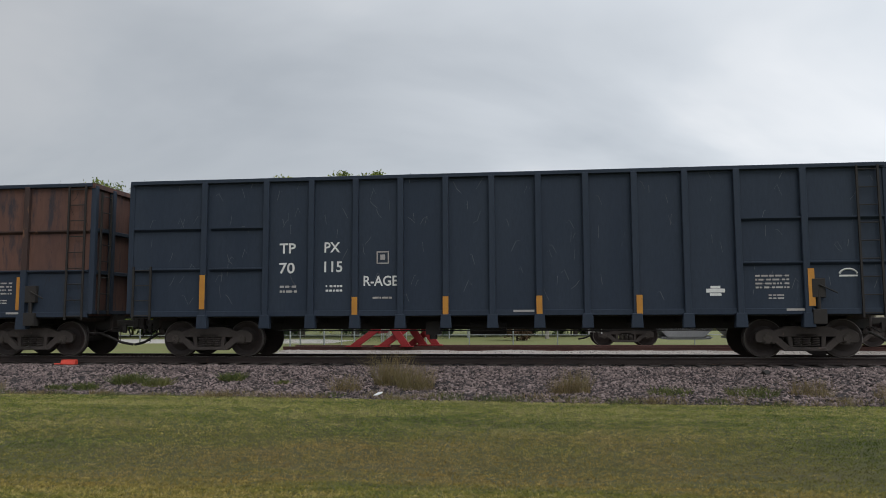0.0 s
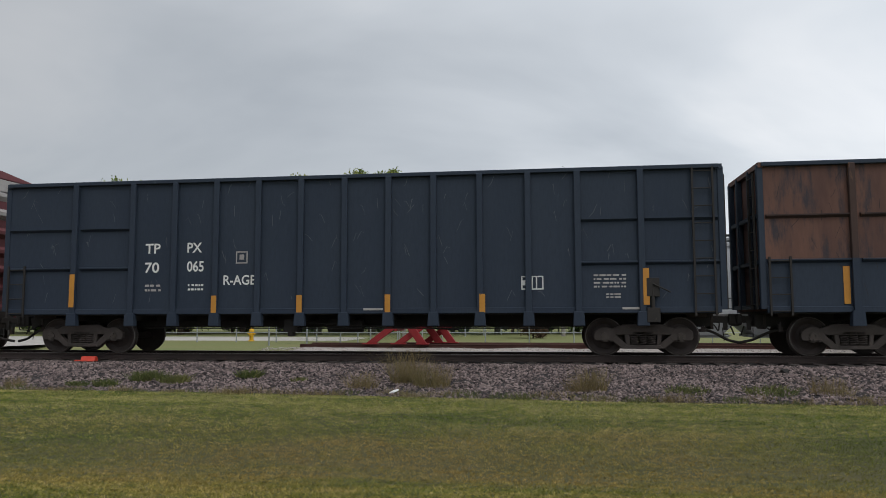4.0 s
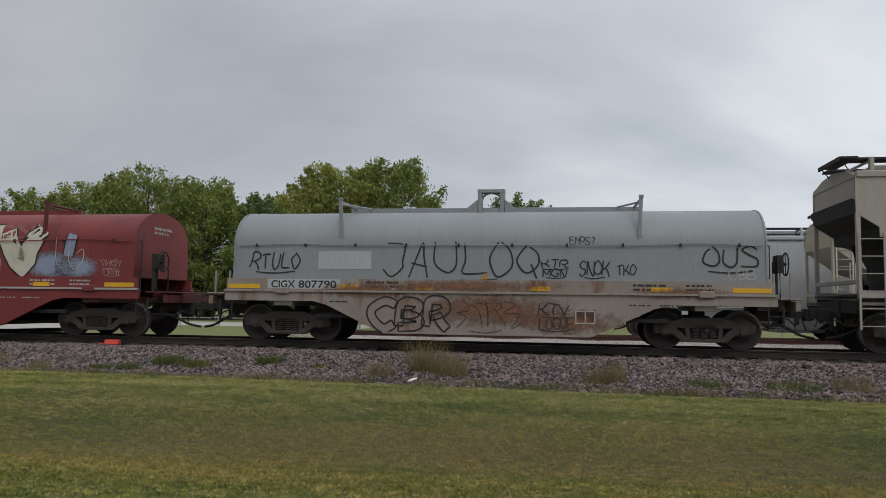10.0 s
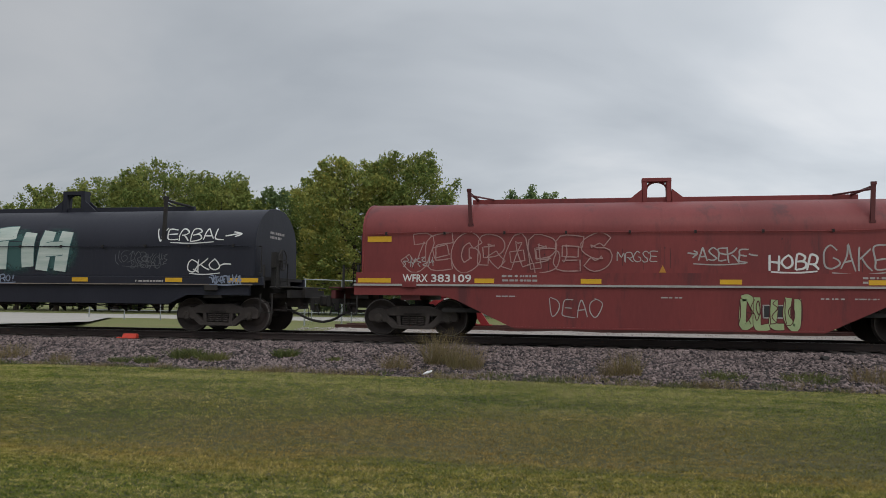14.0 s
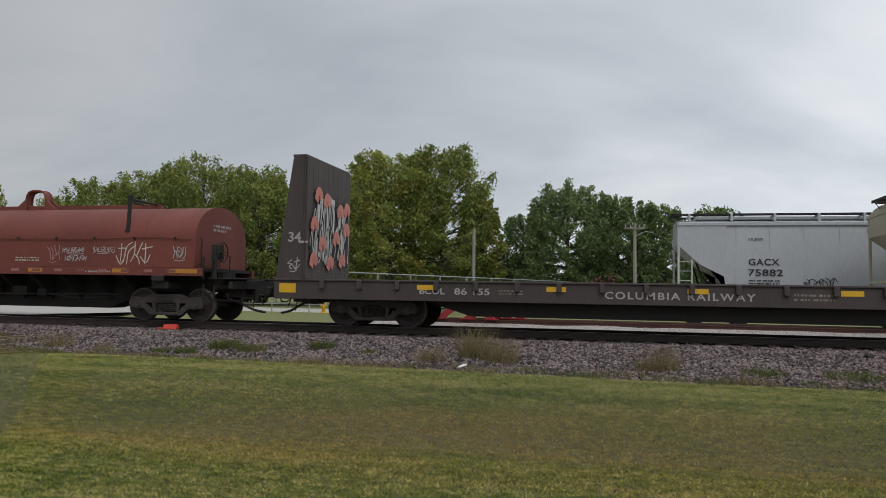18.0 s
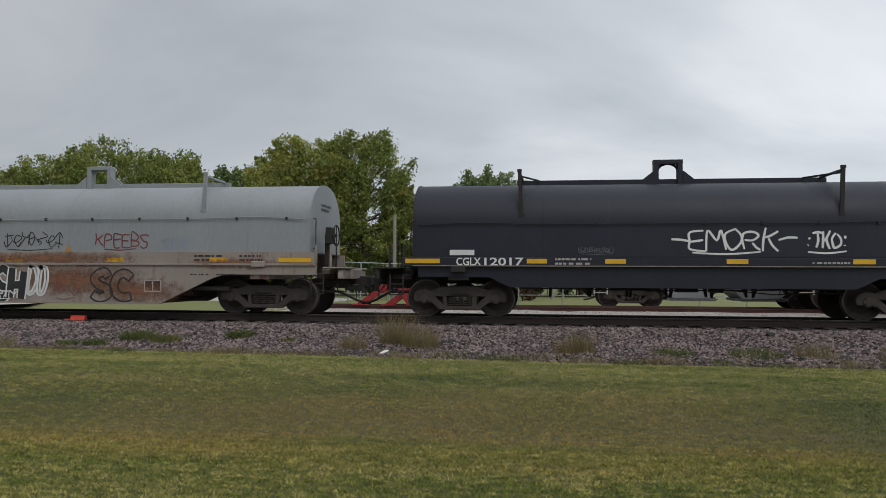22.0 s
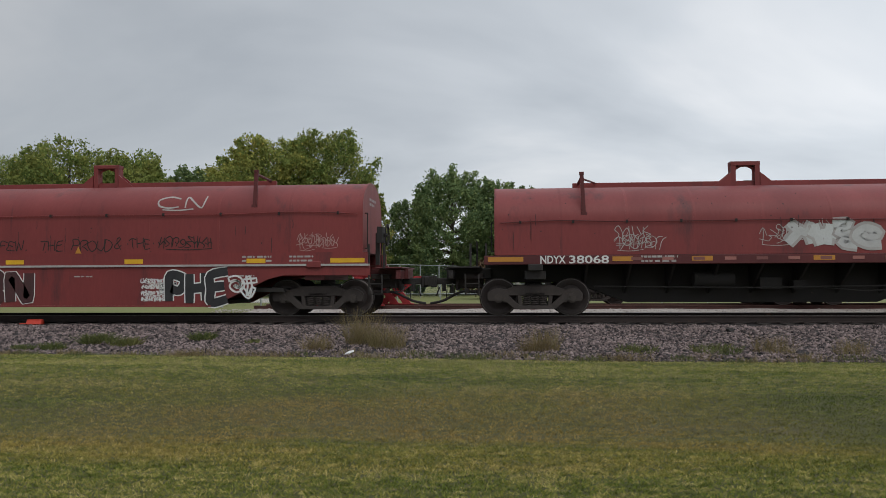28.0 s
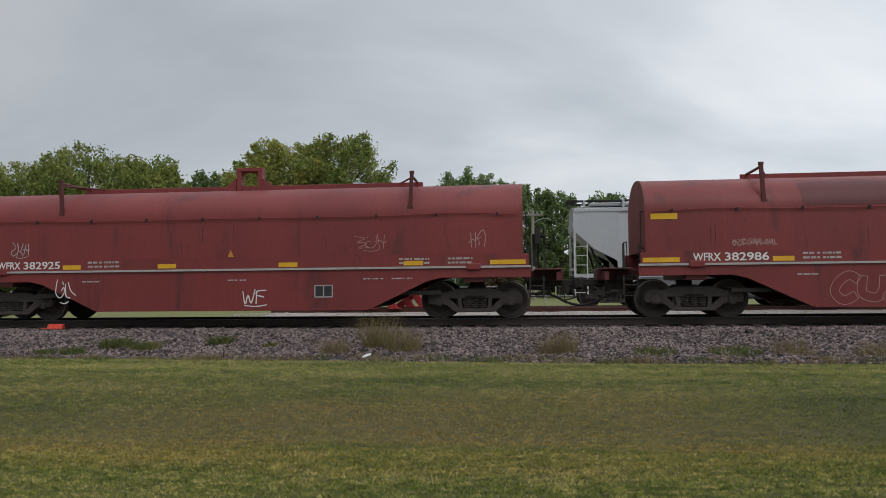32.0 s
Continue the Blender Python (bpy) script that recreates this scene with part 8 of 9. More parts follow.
def coil(name_label, cx, tc, paint, sillpaint, deep, dims, mark, number, **kw):
    long = tc > 11.5
    ch = 7.28 if long else (6.5 if deep else 6.30)
    sh = 7.48 if long else (6.7 if deep else 6.58)
    car, hood, yof = coil_car("coil_car", name_label, cx, tc, paint, sillpaint, deep, ch, sh, frame_paint=kw.pop("frame_paint", paint if deep else None), **dims, **kw)
    add(car)
    zl = 1.355 if deep else dims["z_side"] - 0.20
    y = -1.474 if deep else -1.495
    x0 = -sh + (1.25 if deep else 1.35)
    w = 1.72 if deep else 1.62
    mat = M_BLKPAINT if paint is M_GREY else M_WHITE
    if paint is M_GREY:
        part("number_panel", [box(x0 + w / 2, y + 0.002, zl + 0.095, w + 0.2, 0.006, 0.25)], M_HOPC, car, "pale number panel")
        y -= 0.004
    letter(mark, x0, zl, 0.19, car, mat, y, w * 0.37)
    letter(number, x0 + w * 0.42, zl, 0.19, car, mat, y, w * 0.58)
    bars(x0 + w + 0.75, zl - 0.01, 0.85, 0.21, car, M_DIMWHITE if paint is not M_GREY else M_BLKPAINT, 2, y)
    zr = 1.385 if deep else dims["z_side"] - 0.10
    mk = M_YELLOW
    xs = [-sh + 0.52, x0 + w + 0.32] + list(np.linspace(-sh * 0.22, sh * 0.62, 3 if long else 3)) + [sh - 0.55]
    for i, x in enumerate(xs):
        reflector(car, x, zr, 0.85 if i in (0, len(xs) - 1) else 0.48, 0.11, M_ORANGE if mark == "NDYX" else M_YELLOW, y)
    if deep:
        for x, w2 in ((sh - 3.2, 0.75), (sh - 2.0, 0.6)):
            bars(x, zl - 0.02, w2, 0.2, car, M_DIMWHITE if paint is not M_GREY else M_BLKPAINT, 2, y)
        fr = [box(2.4 + q, -1.487, 0.72, 0.03, 0.006, 0.30) for q in (-0.22, 0.0, 0.22)] + [box(2.4, -1.487, 0.72 + q, 0.46, 0.006, 0.03) for q in (-0.14, 0.14)]
        part("data_panel", [box(2.4, -1.484, 0.72, 0.42, 0.004, 0.26)], M_BLKPAINT, car)
        part("panel_frame", fr, M_DIMWHITE, car)
        for x in (-0.05, 3.4, 4.1, -3.9):
            bars(x, 0.98, 0.5, 0.07, car, M_DIMWHITE if paint is not M_GREY else M_BLKPAINT, 1, -1.485)
        tri = [(0.0, 1.60), (0.16, 1.60), (0.08, 1.78)]
        part("warning_triangle", [([(a - 0.08, -1.412, b) for a, b in tri], [(0, 1, 2)])], M_ORANGE, car)
        reflector(car, -sh + 0.62, 2.42 if long else 1.86, 0.62, 0.14 if long else 0.05, M_YELLOW if long else M_ORANGE, yof(2.42) - 0.006)
    else:
        bars(sh * 0.45, zl + 0.02, 1.2, 0.1, car, M_DIMWHITE, 1, y)
        if paint not in (M_BLACK,):
            for k in range(13):
                reflector(car, -sh * 0.45 + k * 0.72, zr + 0.0, 0.26, 0.075, M_DUSTPINK if k % 2 else M_BAND, y - 0.002)
    return car, hood, yof


def small_marks(car, yof, seed, n, mat=M_DIMWHITE, z0=1.7, z1=2.4, x0=-5.5, x1=5.5, size=0.7):
    rng = random.Random(seed)
    for k in range(n):
        w = size * rng.uniform(0.6, 1.5)
        tag(car, rng.uniform(x0, x1 - w), rng.uniform(z0, z1 - 0.3), w, rng.uniform(0.25, 0.45) * min(1, size + 0.2), mat, seed * 31 + k, rng.randrange(3, 6), 0.024, yof)


BELLY = lambda z: -1.483

# grey coil car with large black scrawl
car, hood, yof = coil("grey coil car, rust-stained frame, black scrawl on its hood", -136.31, 10.3, M_GREY, M_GREYRUST, True, SHORT, "CIGX", "807790", frame_paint=M_GREYRUST)
tag(car, -2.63, 1.66, 4.0, 0.84, M_BLKPAINT, 100, 7, 0.062, yof, 0.006, "large black scrawled tag", "JAULOQ")
tag(car, -6.05, 1.80, 1.35, 0.46, M_BLKPAINT, 106, 4, 0.058, yof, 0.006, "", "RTULO")
tag(car, 5.08, 1.88, 1.25, 0.53, M_BLKPAINT, 107, 3, 0.066, yof, 0.006, "", "OUS")
tag(car, 1.35, 1.88, 0.66, 0.20, M_BLKPAINT, 108, 3, 0.045, yof, 0.006, "", "KTR")
tag(car, 1.40, 1.67, 0.58, 0.19, M_BLKPAINT, 110, 3, 0.045, yof, 0.006, "", "MGN")
tag(car, 2.25, 1.70, 0.72, 0.36, M_BLKPAINT, 109, 5, 0.05, yof, 0.006, "", "SNOK")
tag(car, 3.13, 1.71, 0.45, 0.27, M_BLKPAINT, 111, 3, 0.04, yof, 0.006, "", "TKO")
tag(car, 2.03, 2.45, 0.62, 0.20, M_BLKPAINT, 112, 4, 0.03, yof, 0.006, "", "EMPS?")
tag(car, 5.45, 1.63, 0.79, 0.25, M_DIMWHITE, 113, 4, 0.04, yof, 0.006, "", "LOBB")
part("blank_panel", [box(-3.55, yof(2.05) - 0.006, 2.06, 1.38, 0.008, 0.45)], M_HOPC, car, "pale blanked-out panel")
throwup(car, -2.9, 0.34, 2.15, 0.82, M_UNDER, 120, 3, 0.02, BELLY, 0.006, None, None, "thin black bubble outline", None, "CBR", 0.30)
tag(car, -0.72, 0.42, 1.6, 0.68, M_UNDER, 121, 4, 0.03, BELLY)
tag(car, 1.28, 0.74, 0.75, 0.30, M_BLKPAINT, 122, 3, 0.045, BELLY, 0.006, "", "KTV")
tag(car, 1.30, 0.42, 0.85, 0.28, M_BLKPAINT, 123, 5, 0.045, BELLY, 0.006, "", "LOGUE")

# red coil car with a silver and blue piece
car, hood, yof = coil("red coil car with a silver and pale blue graffiti piece", -152.93, 12.15, M_RED, M_RED, True, DEEP, "WFRX", "383033")
for x, rx, z, rz in ((-0.35, 0.55, 1.86, 0.40), (1.1, 0.6, 2.0, 0.42), (2.6, 0.6, 2.0, 0.40), (4.8, 0.8, 1.9, 0.40), (5.6, 0.7, 1.84, 0.34)):
    stain(car, x, z, rx, rz, S_LILAC, yof, 0.004, "paint_cloud")
throwup(car, -0.17, 1.61, 4.85, 1.38, M_UNDER, 31, 4, 0.05, yof, 0.007, (M_CREAMPAINT,), None, "cream lettering piece shaded pale blue", None, "ZLEV", 0.46, 2)
throwup(car, 4.95, 1.64, 0.85, 1.30, M_UNDER, 32, 1, 0.04, yof, 0.012, (M_LILAC, M_BLUE), None, "pale blue exclamation mark", M_CREAMPAINT, "!", 0.34, 2)
tag(car, -2.2, 1.80, 0.95, 0.27, M_DIMWHITE, 301, 4, 0.045, yof, 0.006, "", "JFBM")
tag(car, 3.05, 2.68, 1.15, 0.30, M_BAND, 302, 2, 0.10, yof, 0.006, "faded line initials", "CN")
tag(car, 6.3, 1.85, 0.6, 0.22, M_PALEPINK, 303, 4, 0.028, yof)
tag(car, 6.4, 1.64, 0.5, 0.18, M_PALEPINK, 304, 4, 0.028, yof)
throwup(car, 1.0, 0.36, 1.5, 0.74, M_PALEPINK, 140, 2, 0.012, BELLY, 0.006, None, None, "thin pink bubble outline", None, "GU", 0.34)
for k, (x, w) in enumerate(((0.45, 0.55), (2.65, 0.75))):
    for q in range(3):
        tag(car, x, 0.40 + 0.22 * q, w, 0.17, M_PALEPINK, 141 + 3 * k + q, 4, 0.02, BELLY)

car, hood, yof = coil("worn red coil car with peeling patches and white scrawl", -169.41, 10.46, M_REDWORN, M_REDWORN, True, SHORT, "FURX", "382405")
tag(car, -3.0, 1.66, 2.27, 0.50, M_CREAMPAINT, 151, 9, 0.055, yof, 0.006, "cream scrawled tag", "GIAREAKATER")
tag(car, -0.66, 1.65, 0.95, 0.44, M_CREAMPAINT, 150, 4, 0.055, yof, 0.006, "", "OHDEP")
tag(car, 0.52, 1.76, 1.9, 0.45, M_DIMWHITE, 152, 5, 0.03, yof)
throwup(car, 0.75, 2.76, 1.25, 0.34, M_DIMWHITE, 153, 3, 0.022, yof, 0.006, None, None, "pale outlined tag", None, "MAC", 0.34)
tag(car, 1.0, 2.62, 0.75, 0.1, M_DIMWHITE, 156, 2, 0.03, yof)
tag(car, 5.37, 1.68, 0.95, 0.32, M_DIMWHITE, 154, 3, 0.04, yof, 0.006, "", "WINDR")
tag(car, -5.6, 2.66, 0.75, 0.22, M_DIMWHITE, 302, 4, 0.035, yof, 0.006, "", "JFBM")
throwup(car, -2.55, 0.36, 2.2, 0.74, M_MAROON, 155, 4, 0.014, BELLY, 0.006, None, None, "thin dark bubble outline", None, "CENT", 0.34)
bars(-3.0, 2.74, 0.9, 0.2, car, M_DIMWHITE, 2, yof(2.84) - 0.02)
for x in (-3.25, 3.35):
    bars(x, 0.52, 0.46, 0.56, car, M_DIMWHITE, 9, -1.486)

car, hood, yof = coil("dull red coil car with outlined scrawl and a cream tag", -185.9, 12.1, M_RED, M_RED, True, DEEP, "WFRX", "383109")
throwup(car, -6.3, 1.65, 5.2, 0.84, M_PALEPINK, 161, 8, 0.014, yof, 0.006, None, None, "thin pink outlined bubble lettering", None, "JEGRABES", 0.40)
tag(car, -1.05, 1.84, 0.95, 0.26, M_DIMWHITE, 166, 4, 0.032, yof, 0.006, "", "MRGSE")
tag(car, 0.56, 1.84, 1.55, 0.34, M_DIMWHITE, 162, 6, 0.05, yof, 0.006, "", ">ASEKE-")
tag(car, 2.33, 1.66, 1.1, 0.36, M_WHITE, 163, 3, 0.07, yof, 0.006, "", "HOBR")
tag(car, 3.51, 1.66, 1.35, 0.56, M_DIMWHITE, 164, 4, 0.055, yof, 0.006, "", "GAKE")
tag(car, 5.1, 1.74, 0.85, 0.25, M_DIMWHITE, 303, 4, 0.045, yof, 0.006, "", "JFBM")
tag(car, 6.55, 1.66, 0.4, 0.36, M_DIMWHITE, 167, 3, 0.04, yof)
throwup(car, 1.66, 0.32, 1.35, 0.80, M_MAROON, 32, 4, 0.016, BELLY, 0.003, (M_LIME,), None, "pale lime and black tag", M_MAROON, "DLLU", 0.46)
tag(car, -2.64, 0.54, 1.25, 0.44, M_DIMWHITE, 165, 4, 0.035, BELLY, 0.006, "", "DEAO")
tag(car, -6.25, 1.72, 0.8, 0.26, M_DIMWHITE, 168, 4, 0.03, yof)

car, hood, yof = coil("black coil car with a pale mint graffiti piece", -202.4, 10.3, M_BLACK, M_BLACK, False, dict(z_side=1.47, zs=2.27, top=3.36), "CGLX", "12033")
for x, rx in ((-3.6, 0.7), (-2.2, 0.8), (-0.8, 0.8), (0.5, 0.7)):
    stain(car, x, 2.16, rx, 0.72, S_TEALHAZE, yof, 0.004, "paint_cloud")
throwup(car, -4.12, 1.54, 5.05, 1.28, M_TEAL, 33, 6, 0.022, yof, 0.006, (M_STREAK,), None, "pale mint lettering piece with drips", None, "ASPTIH", 0.46, 3)
tag(car, 3.42, 2.40, 2.4, 0.34, M_WHITE, 171, 7, 0.05, yof, 0.006, "", "VERBAL>")
tag(car, 4.39, 1.58, 1.25, 0.36, M_WHITE, 172, 5, 0.05, yof, 0.006, "", "QKO-")
tag(car, -6.15, 1.86, 0.6, 0.26, M_DIMWHITE, 173, 3, 0.028, yof, 0.006, "", "MT-")
tag(car, -5.45, 1.88, 0.75, 0.34, M_DIMWHITE, 174, 4, 0.035, yof)
tag(car, -1.45, 1.30, 0.8, 0.2, M_LILAC, 175, 4, 0.05, lambda z: -1.5, 0.006, "", "AERO!")
tag(car, 5.1, 1.28, 0.9, 0.22, M_LILAC, 176, 4, 0.05, lambda z: -1.5)
small_marks(car, yof, 17, 3, M_SCRAPE, 1.65, 2.1, 1.6, 4.2)
each("white_plate", [box(-5.25, -1.408, 1.58, 0.6, 0.012, 0.13)], M_WHITE, car)
part("sill_line", [box(0, -1.498, 1.255, 12.6, 0.012, 0.025)], M_SEAM, car, "pale worn sill edge")

car, hood, yof = coil("red coil car with cream graffiti on its trough", -218.25, 10.46, M_RED, M_RED, True, SHORT, "FURX", "382900")
throwup(car, -4.9, 0.27, 4.85, 0.94, M_UNDER, 46, 5, 0.025, BELLY, 0.006, (M_CREAMPAINT,), None, "cream block lettering with dark edges", None, "SEFOR", 0.46, 2)
part("paint_swoosh", [ribbon(smooth_line([(-0.15, 0.62), (0.35, 0.5), (0.7, 0.7), (0.95, 0.42), (0.45, 0.34), (-0.1, 0.38)]), 0.17, BELLY, 0.022)], M_CREAMPAINT, car, "cream painted swoosh")
for k in range(3):
    tag(car, 0.24 + 0.1 * k, 1.98 - 0.17 * k, 3.0 - 0.3 * k, 0.13, M_UNDER, 181 + k, 14, 0.028, yof)
tag(car, 4.05, 1.86, 2.2, 0.17, M_DIMWHITE, 184, 9, 0.03, yof)
tag(car, 4.02, 1.62, 2.4, 0.17, M_DIMWHITE, 182, 9, 0.03, yof, 0.006, "", "BUTTER SANDWICH")
tag(car, 1.31, 0.62, 1.2, 0.46, M_DIMWHITE, 183, 3, 0.04, BELLY)
tag(car, -4.1, 1.62, 0.7, 0.36, M_DIMWHITE, 185, 3, 0.03, yof)
stain(car, 3.6, 2.62, 0.75, 0.10, S_GRIME, yof, 0.005, "grime_stain", 3)

add(bulkhead_flat(-238.45, 17.9))

car, hood, yof = coil("brown coil car with white block letters and chalk scrawl", -258.72, 10.55, M_BROWN, M_BROWN, False, FLATC, "NDYX", "380865")
tag(car, -3.73, 2.33, 1.67, 0.40, M_WHITE, 304, 4, 0.10, yof, 0.006, "", "dEAd")
tag(car, -5.97, 1.64, 1.0, 0.34, M_DIMWHITE, 190, 6, 0.045, yof, 0.006, "", "LNAI TPO")
throwup(car, -4.45, 1.52, 1.85, 0.58, M_CREAMPAINT, 192, 5, 0.012, yof, 0.006, None, None, "thin cream outlined scrawl", None, "", 0.26, 2)
tag(car, -2.2, 1.60, 0.95, 0.44, M_MAROON, 193, 4, 0.03, yof)
tag(car, -0.95, 1.62, 0.36, 0.36, M_PALEPINK, 194, 2, 0.04, yof)
tag(car, 1.62, 1.66, 0.4, 0.4, M_PALEPINK, 195, 2, 0.035, yof)
for k, (x, z) in enumerate(((2.1, 1.86), (2.2, 1.64), (3.1, 1.88))):
    tag(car, x, z, 0.72, 0.16, M_DIMWHITE, 196 + k, 5, 0.03, yof)
tag(car, 3.89, 1.58, 1.05, 0.58, M_CREAMPAINT, 199, 4, 0.045, yof)
tag(car, 5.65, 1.72, 0.36, 0.34, M_DIMWHITE, 200, 3, 0.035, yof)
bars(0.55, 1.62, 0.8, 0.14, car, M_CREAMPAINT, 2, -1.412)

car, hood, yof = coil("red coil car with grey throw-up and small chalk faces", -275.29, 12.16, M_RED, M_RED, True, DEEP, "WFRX", "383181")
throwup(car, -0.15, 1.61, 3.4, 0.68, M_CREAMPAINT, 35, 5, 0.018, yof, 0.006, (M_GREYPAINT,), None, "grey throw-up lettering with cream edges", None, "NIULT", 0.40)
tag(car, -0.47, 1.62, 0.5, 0.22, M_CREAMPAINT, 188, 2, 0.03, yof)
tag(car, 3.55, 1.66, 1.4, 0.34, M_CREAMPAINT, 191, 5, 0.035, yof, 0.006, "", "NIRVIG>")
for k in range(9):
    a = math.pi * 2 * k / 9
    tag(car, -2.9 + 0.42 * math.cos(a), 2.0 + 0.26 * math.sin(a), 0.12, 0.1, M_PALEPINK, 400 + k, 1, 0.022, yof, 0.006, "", "O")
tag(car, -2.3, 1.72, 0.5, 0.6, M_PALEPINK, 410, 2, 0.022, yof)
rng = random.Random(20)
for k, x in enumerate((-3.55, -2.75, -2.3, -1.95, -0.55, -0.05, 1.55, 1.95, 3.5)):
    tag(car, x, 0.55 + 0.25 * rng.random(), 0.2, 0.16, M_ORANGE if k % 3 == 0 else M_PALEPINK, 420 + k, 2, 0.03, BELLY)
throwup(car, -2.7, 0.42, 1.35, 0.68, M_PALEPINK, 411, 2, 0.012, BELLY, 0.006, None, None, "thin pink bubble outline", None, "CB", 0.36)
tag(car, -3.6, 0.72, 0.75, 0.3, M_DIMWHITE, 412, 4, 0.03, BELLY)
tag(car, -1.05, 0.5, 0.5, 0.55, M_LIME, 413, 2, 0.025, BELLY)
tag(car, 2.64, 0.80, 0.75, 0.34, M_DIMWHITE, 414, 4, 0.04, BELLY)
tag(car, 3.7, 0.9, 0.5, 0.2, M_PALEPINK, 415, 3, 0.035, BELLY, 0.006, "", "TKO")
for k in range(4):
    part("painted_blotch", [ribbon(smooth_line([(0.78, 0.84 - 0.12 * k), (1.0, 0.87 - 0.12 * k), (1.2, 0.82 - 0.12 * k)]), 0.10, BELLY, 0.006)], M_CYAN, car, "cyan brush stroke")
tag(car, -2.65, 1.33, 1.3, 0.22, M_TEALBAND, 416, 5, 0.14, lambda z: -1.474, 0.006, "dark teal painted lettering")

car, hood, yof = coil("black coil car with white scrawled tags", -291.62, 10.37, M_BLACK, M_BLACK, False, dict(z_side=1.47, zs=2.27, top=3.36), "CGLX", "12017")
tag(car, -0.17, 1.63, 2.85, 0.50, M_WHITE, 201, 7, 0.075, yof, 0.006, "white scrawled tag", "-EMORK-")
tag(car, 2.81, 1.64, 1.0, 0.42, M_WHITE, 202, 3, 0.075, yof, 0.006, "", ":TKO:")
each("white_plate", [box(-5.1, -1.408, 1.58, 0.6, 0.012, 0.13)], M_WHITE, car)
tag(car, -2.3, 1.56, 0.8, 0.14, M_SCRAPE, 203, 5, 0.025, yof)
tag(car, 5.3, 1.58, 0.6, 0.2, M_DIMWHITE, 204, 5, 0.028, yof)
part("sill_line", [box(0, -1.498, 1.255, 12.6, 0.012, 0.025)], M_SEAM, car, "pale worn sill edge")

car, hood, yof = coil("grey coil car with rusty frame and white outlined graffiti", -307.06, 10.41, M_GREY, M_GREYRUST, True, SHORT, "CIGX", "807795", frame_paint=M_GREYRUST)
throwup(car, -2.98, 0.30, 1.9, 0.90, M_WHITE, 36, 4, 0.04, BELLY, 0.006, (M_BLKPAINT,), None, "black throw-up outlined in white", None, "PESH", 0.42)
tag(car, -2.55, 0.38, 1.2, 0.2, M_WHITE, 217, 4, 0.045, BELLY, 0.022, "", "DEATM")
throwup(car, -1.10, 0.48, 0.62, 0.72, M_WHITE, 211, 2, 0.04, BELLY, 0.006, None, None, "white outlined letters", None, "DD", 0.18)
throwup(car, 0.64, 0.34, 1.3, 0.76, M_BLKPAINT, 212, 2, 0.022, BELLY, 0.006, None, None, "black bubble outline", None, "SC", 0.34)
tag(car, -0.5, 0.45, 0.9, 0.55, M_RUSTY, 216, 3, 0.03, BELLY)
tag(car, -5.99, 1.62, 0.95, 0.52, M_BLKPAINT, 213, 4, 0.065, yof)
tag(car, -1.86, 1.70, 1.7, 0.40, M_UNDER, 214, 6, 0.035, yof)
tag(car, 0.73, 1.70, 1.5, 0.38, M_DARKRED, 215, 5, 0.05, yof, 0.006, "", "KPEEBS")
tag(car, 2.6, 1.66, 0.7, 0.3, M_LILAC, 218, 3, 0.03, yof)
tag(car, -2.85, 1.66, 0.4, 0.3, M_LILAC, 219, 2, 0.03, yof)
part("blank_panel", [box(-3.64, yof(2.02) - 0.006, 2.02, 1.46, 0.008, 0.50)], M_HOPC, car, "pale blanked-out panel")

car, hood, yof = coil("red coil car on a dark straight frame with white tags", -322.65, 10.6, M_RED, M_MAROON, False, FLATC, "FURX", "380847")
rng = random.Random(221)
spikes = [[(x, 1.60 + 0.05 * (k % 2)), (x + 0.10, 1.72 + 0.02 * k), (x + 0.24 + 0.02 * (k % 3), 1.98 + 0.10 * math.sin(1.2 * k) * (k % 2) + 0.02 * k)] for k, x in enumerate((-2.22, -2.02, -1.74, -1.46, -1.16, -0.94, -0.78))]
spikes += [[(-2.36, 1.70), (-1.9, 1.73), (-1.62, 1.76)], [(-1.78, 1.84), (-1.40, 1.86)], [(-1.42, 1.72), (-1.0, 1.74), (-0.55, 1.70)], [(-2.2, 1.58), (-1.6, 1.55), (-0.72, 1.60)], [(-0.98, 1.62), (-0.62, 1.75), (-0.48, 1.92)]]
base = None
for k, line in enumerate(spikes):
    q = part("paint_stroke" if base else "graffiti_tag", [ribbon(smooth_line([(x + rng.uniform(-0.02, 0.02), z) for x, z in line]), 0.062 if k < 7 else 0.04, yof, 0.006 + 0.0003 * k)], M_WHITE, base or car, "" if base else "white streaky slanted tag")
    base = base or q
stain(car, -1.35, 1.86, 1.0, 0.32, S_WHITEHAZE, yof, 0.005, "paint_cloud", 0, "thin white overspray")
tag(car, -2.1, 1.50, 1.0, 0.12, M_WHITE, 225, 3, 0.04, yof)
tag(car, -5.21, 1.66, 1.14, 0.30, M_WHITE, 222, 5, 0.04, yof, 0.006, "", "VEEN TEO")
throwup(car, 4.92, 1.53, 0.77, 0.42, M_WHITE, 223, 3, 0.02, yof, 0.006, None, None, "white outlined tag", None, "PEE", 0.34)
tag(car, 4.02, 1.76, 0.66, 0.36, M_UNDER, 224, 3, 0.04, yof)
part("painted_blotch", [ribbon(smooth_line([(1.81 + 0.05 * k, 2.40 + 0.08 * k), (2.2, 2.43 + 0.08 * k), (2.55, 2.39 + 0.08 * k)]), 0.07, yof, 0.008) for k in range(3)], M_ORANGE, car, "yellow brushed-out lettering")
for k in range(11):
    reflector(car, -5.9 + 1.18 * k, 1.55, 0.26, 0.08, M_YELLOW, yof(1.55) - 0.006)

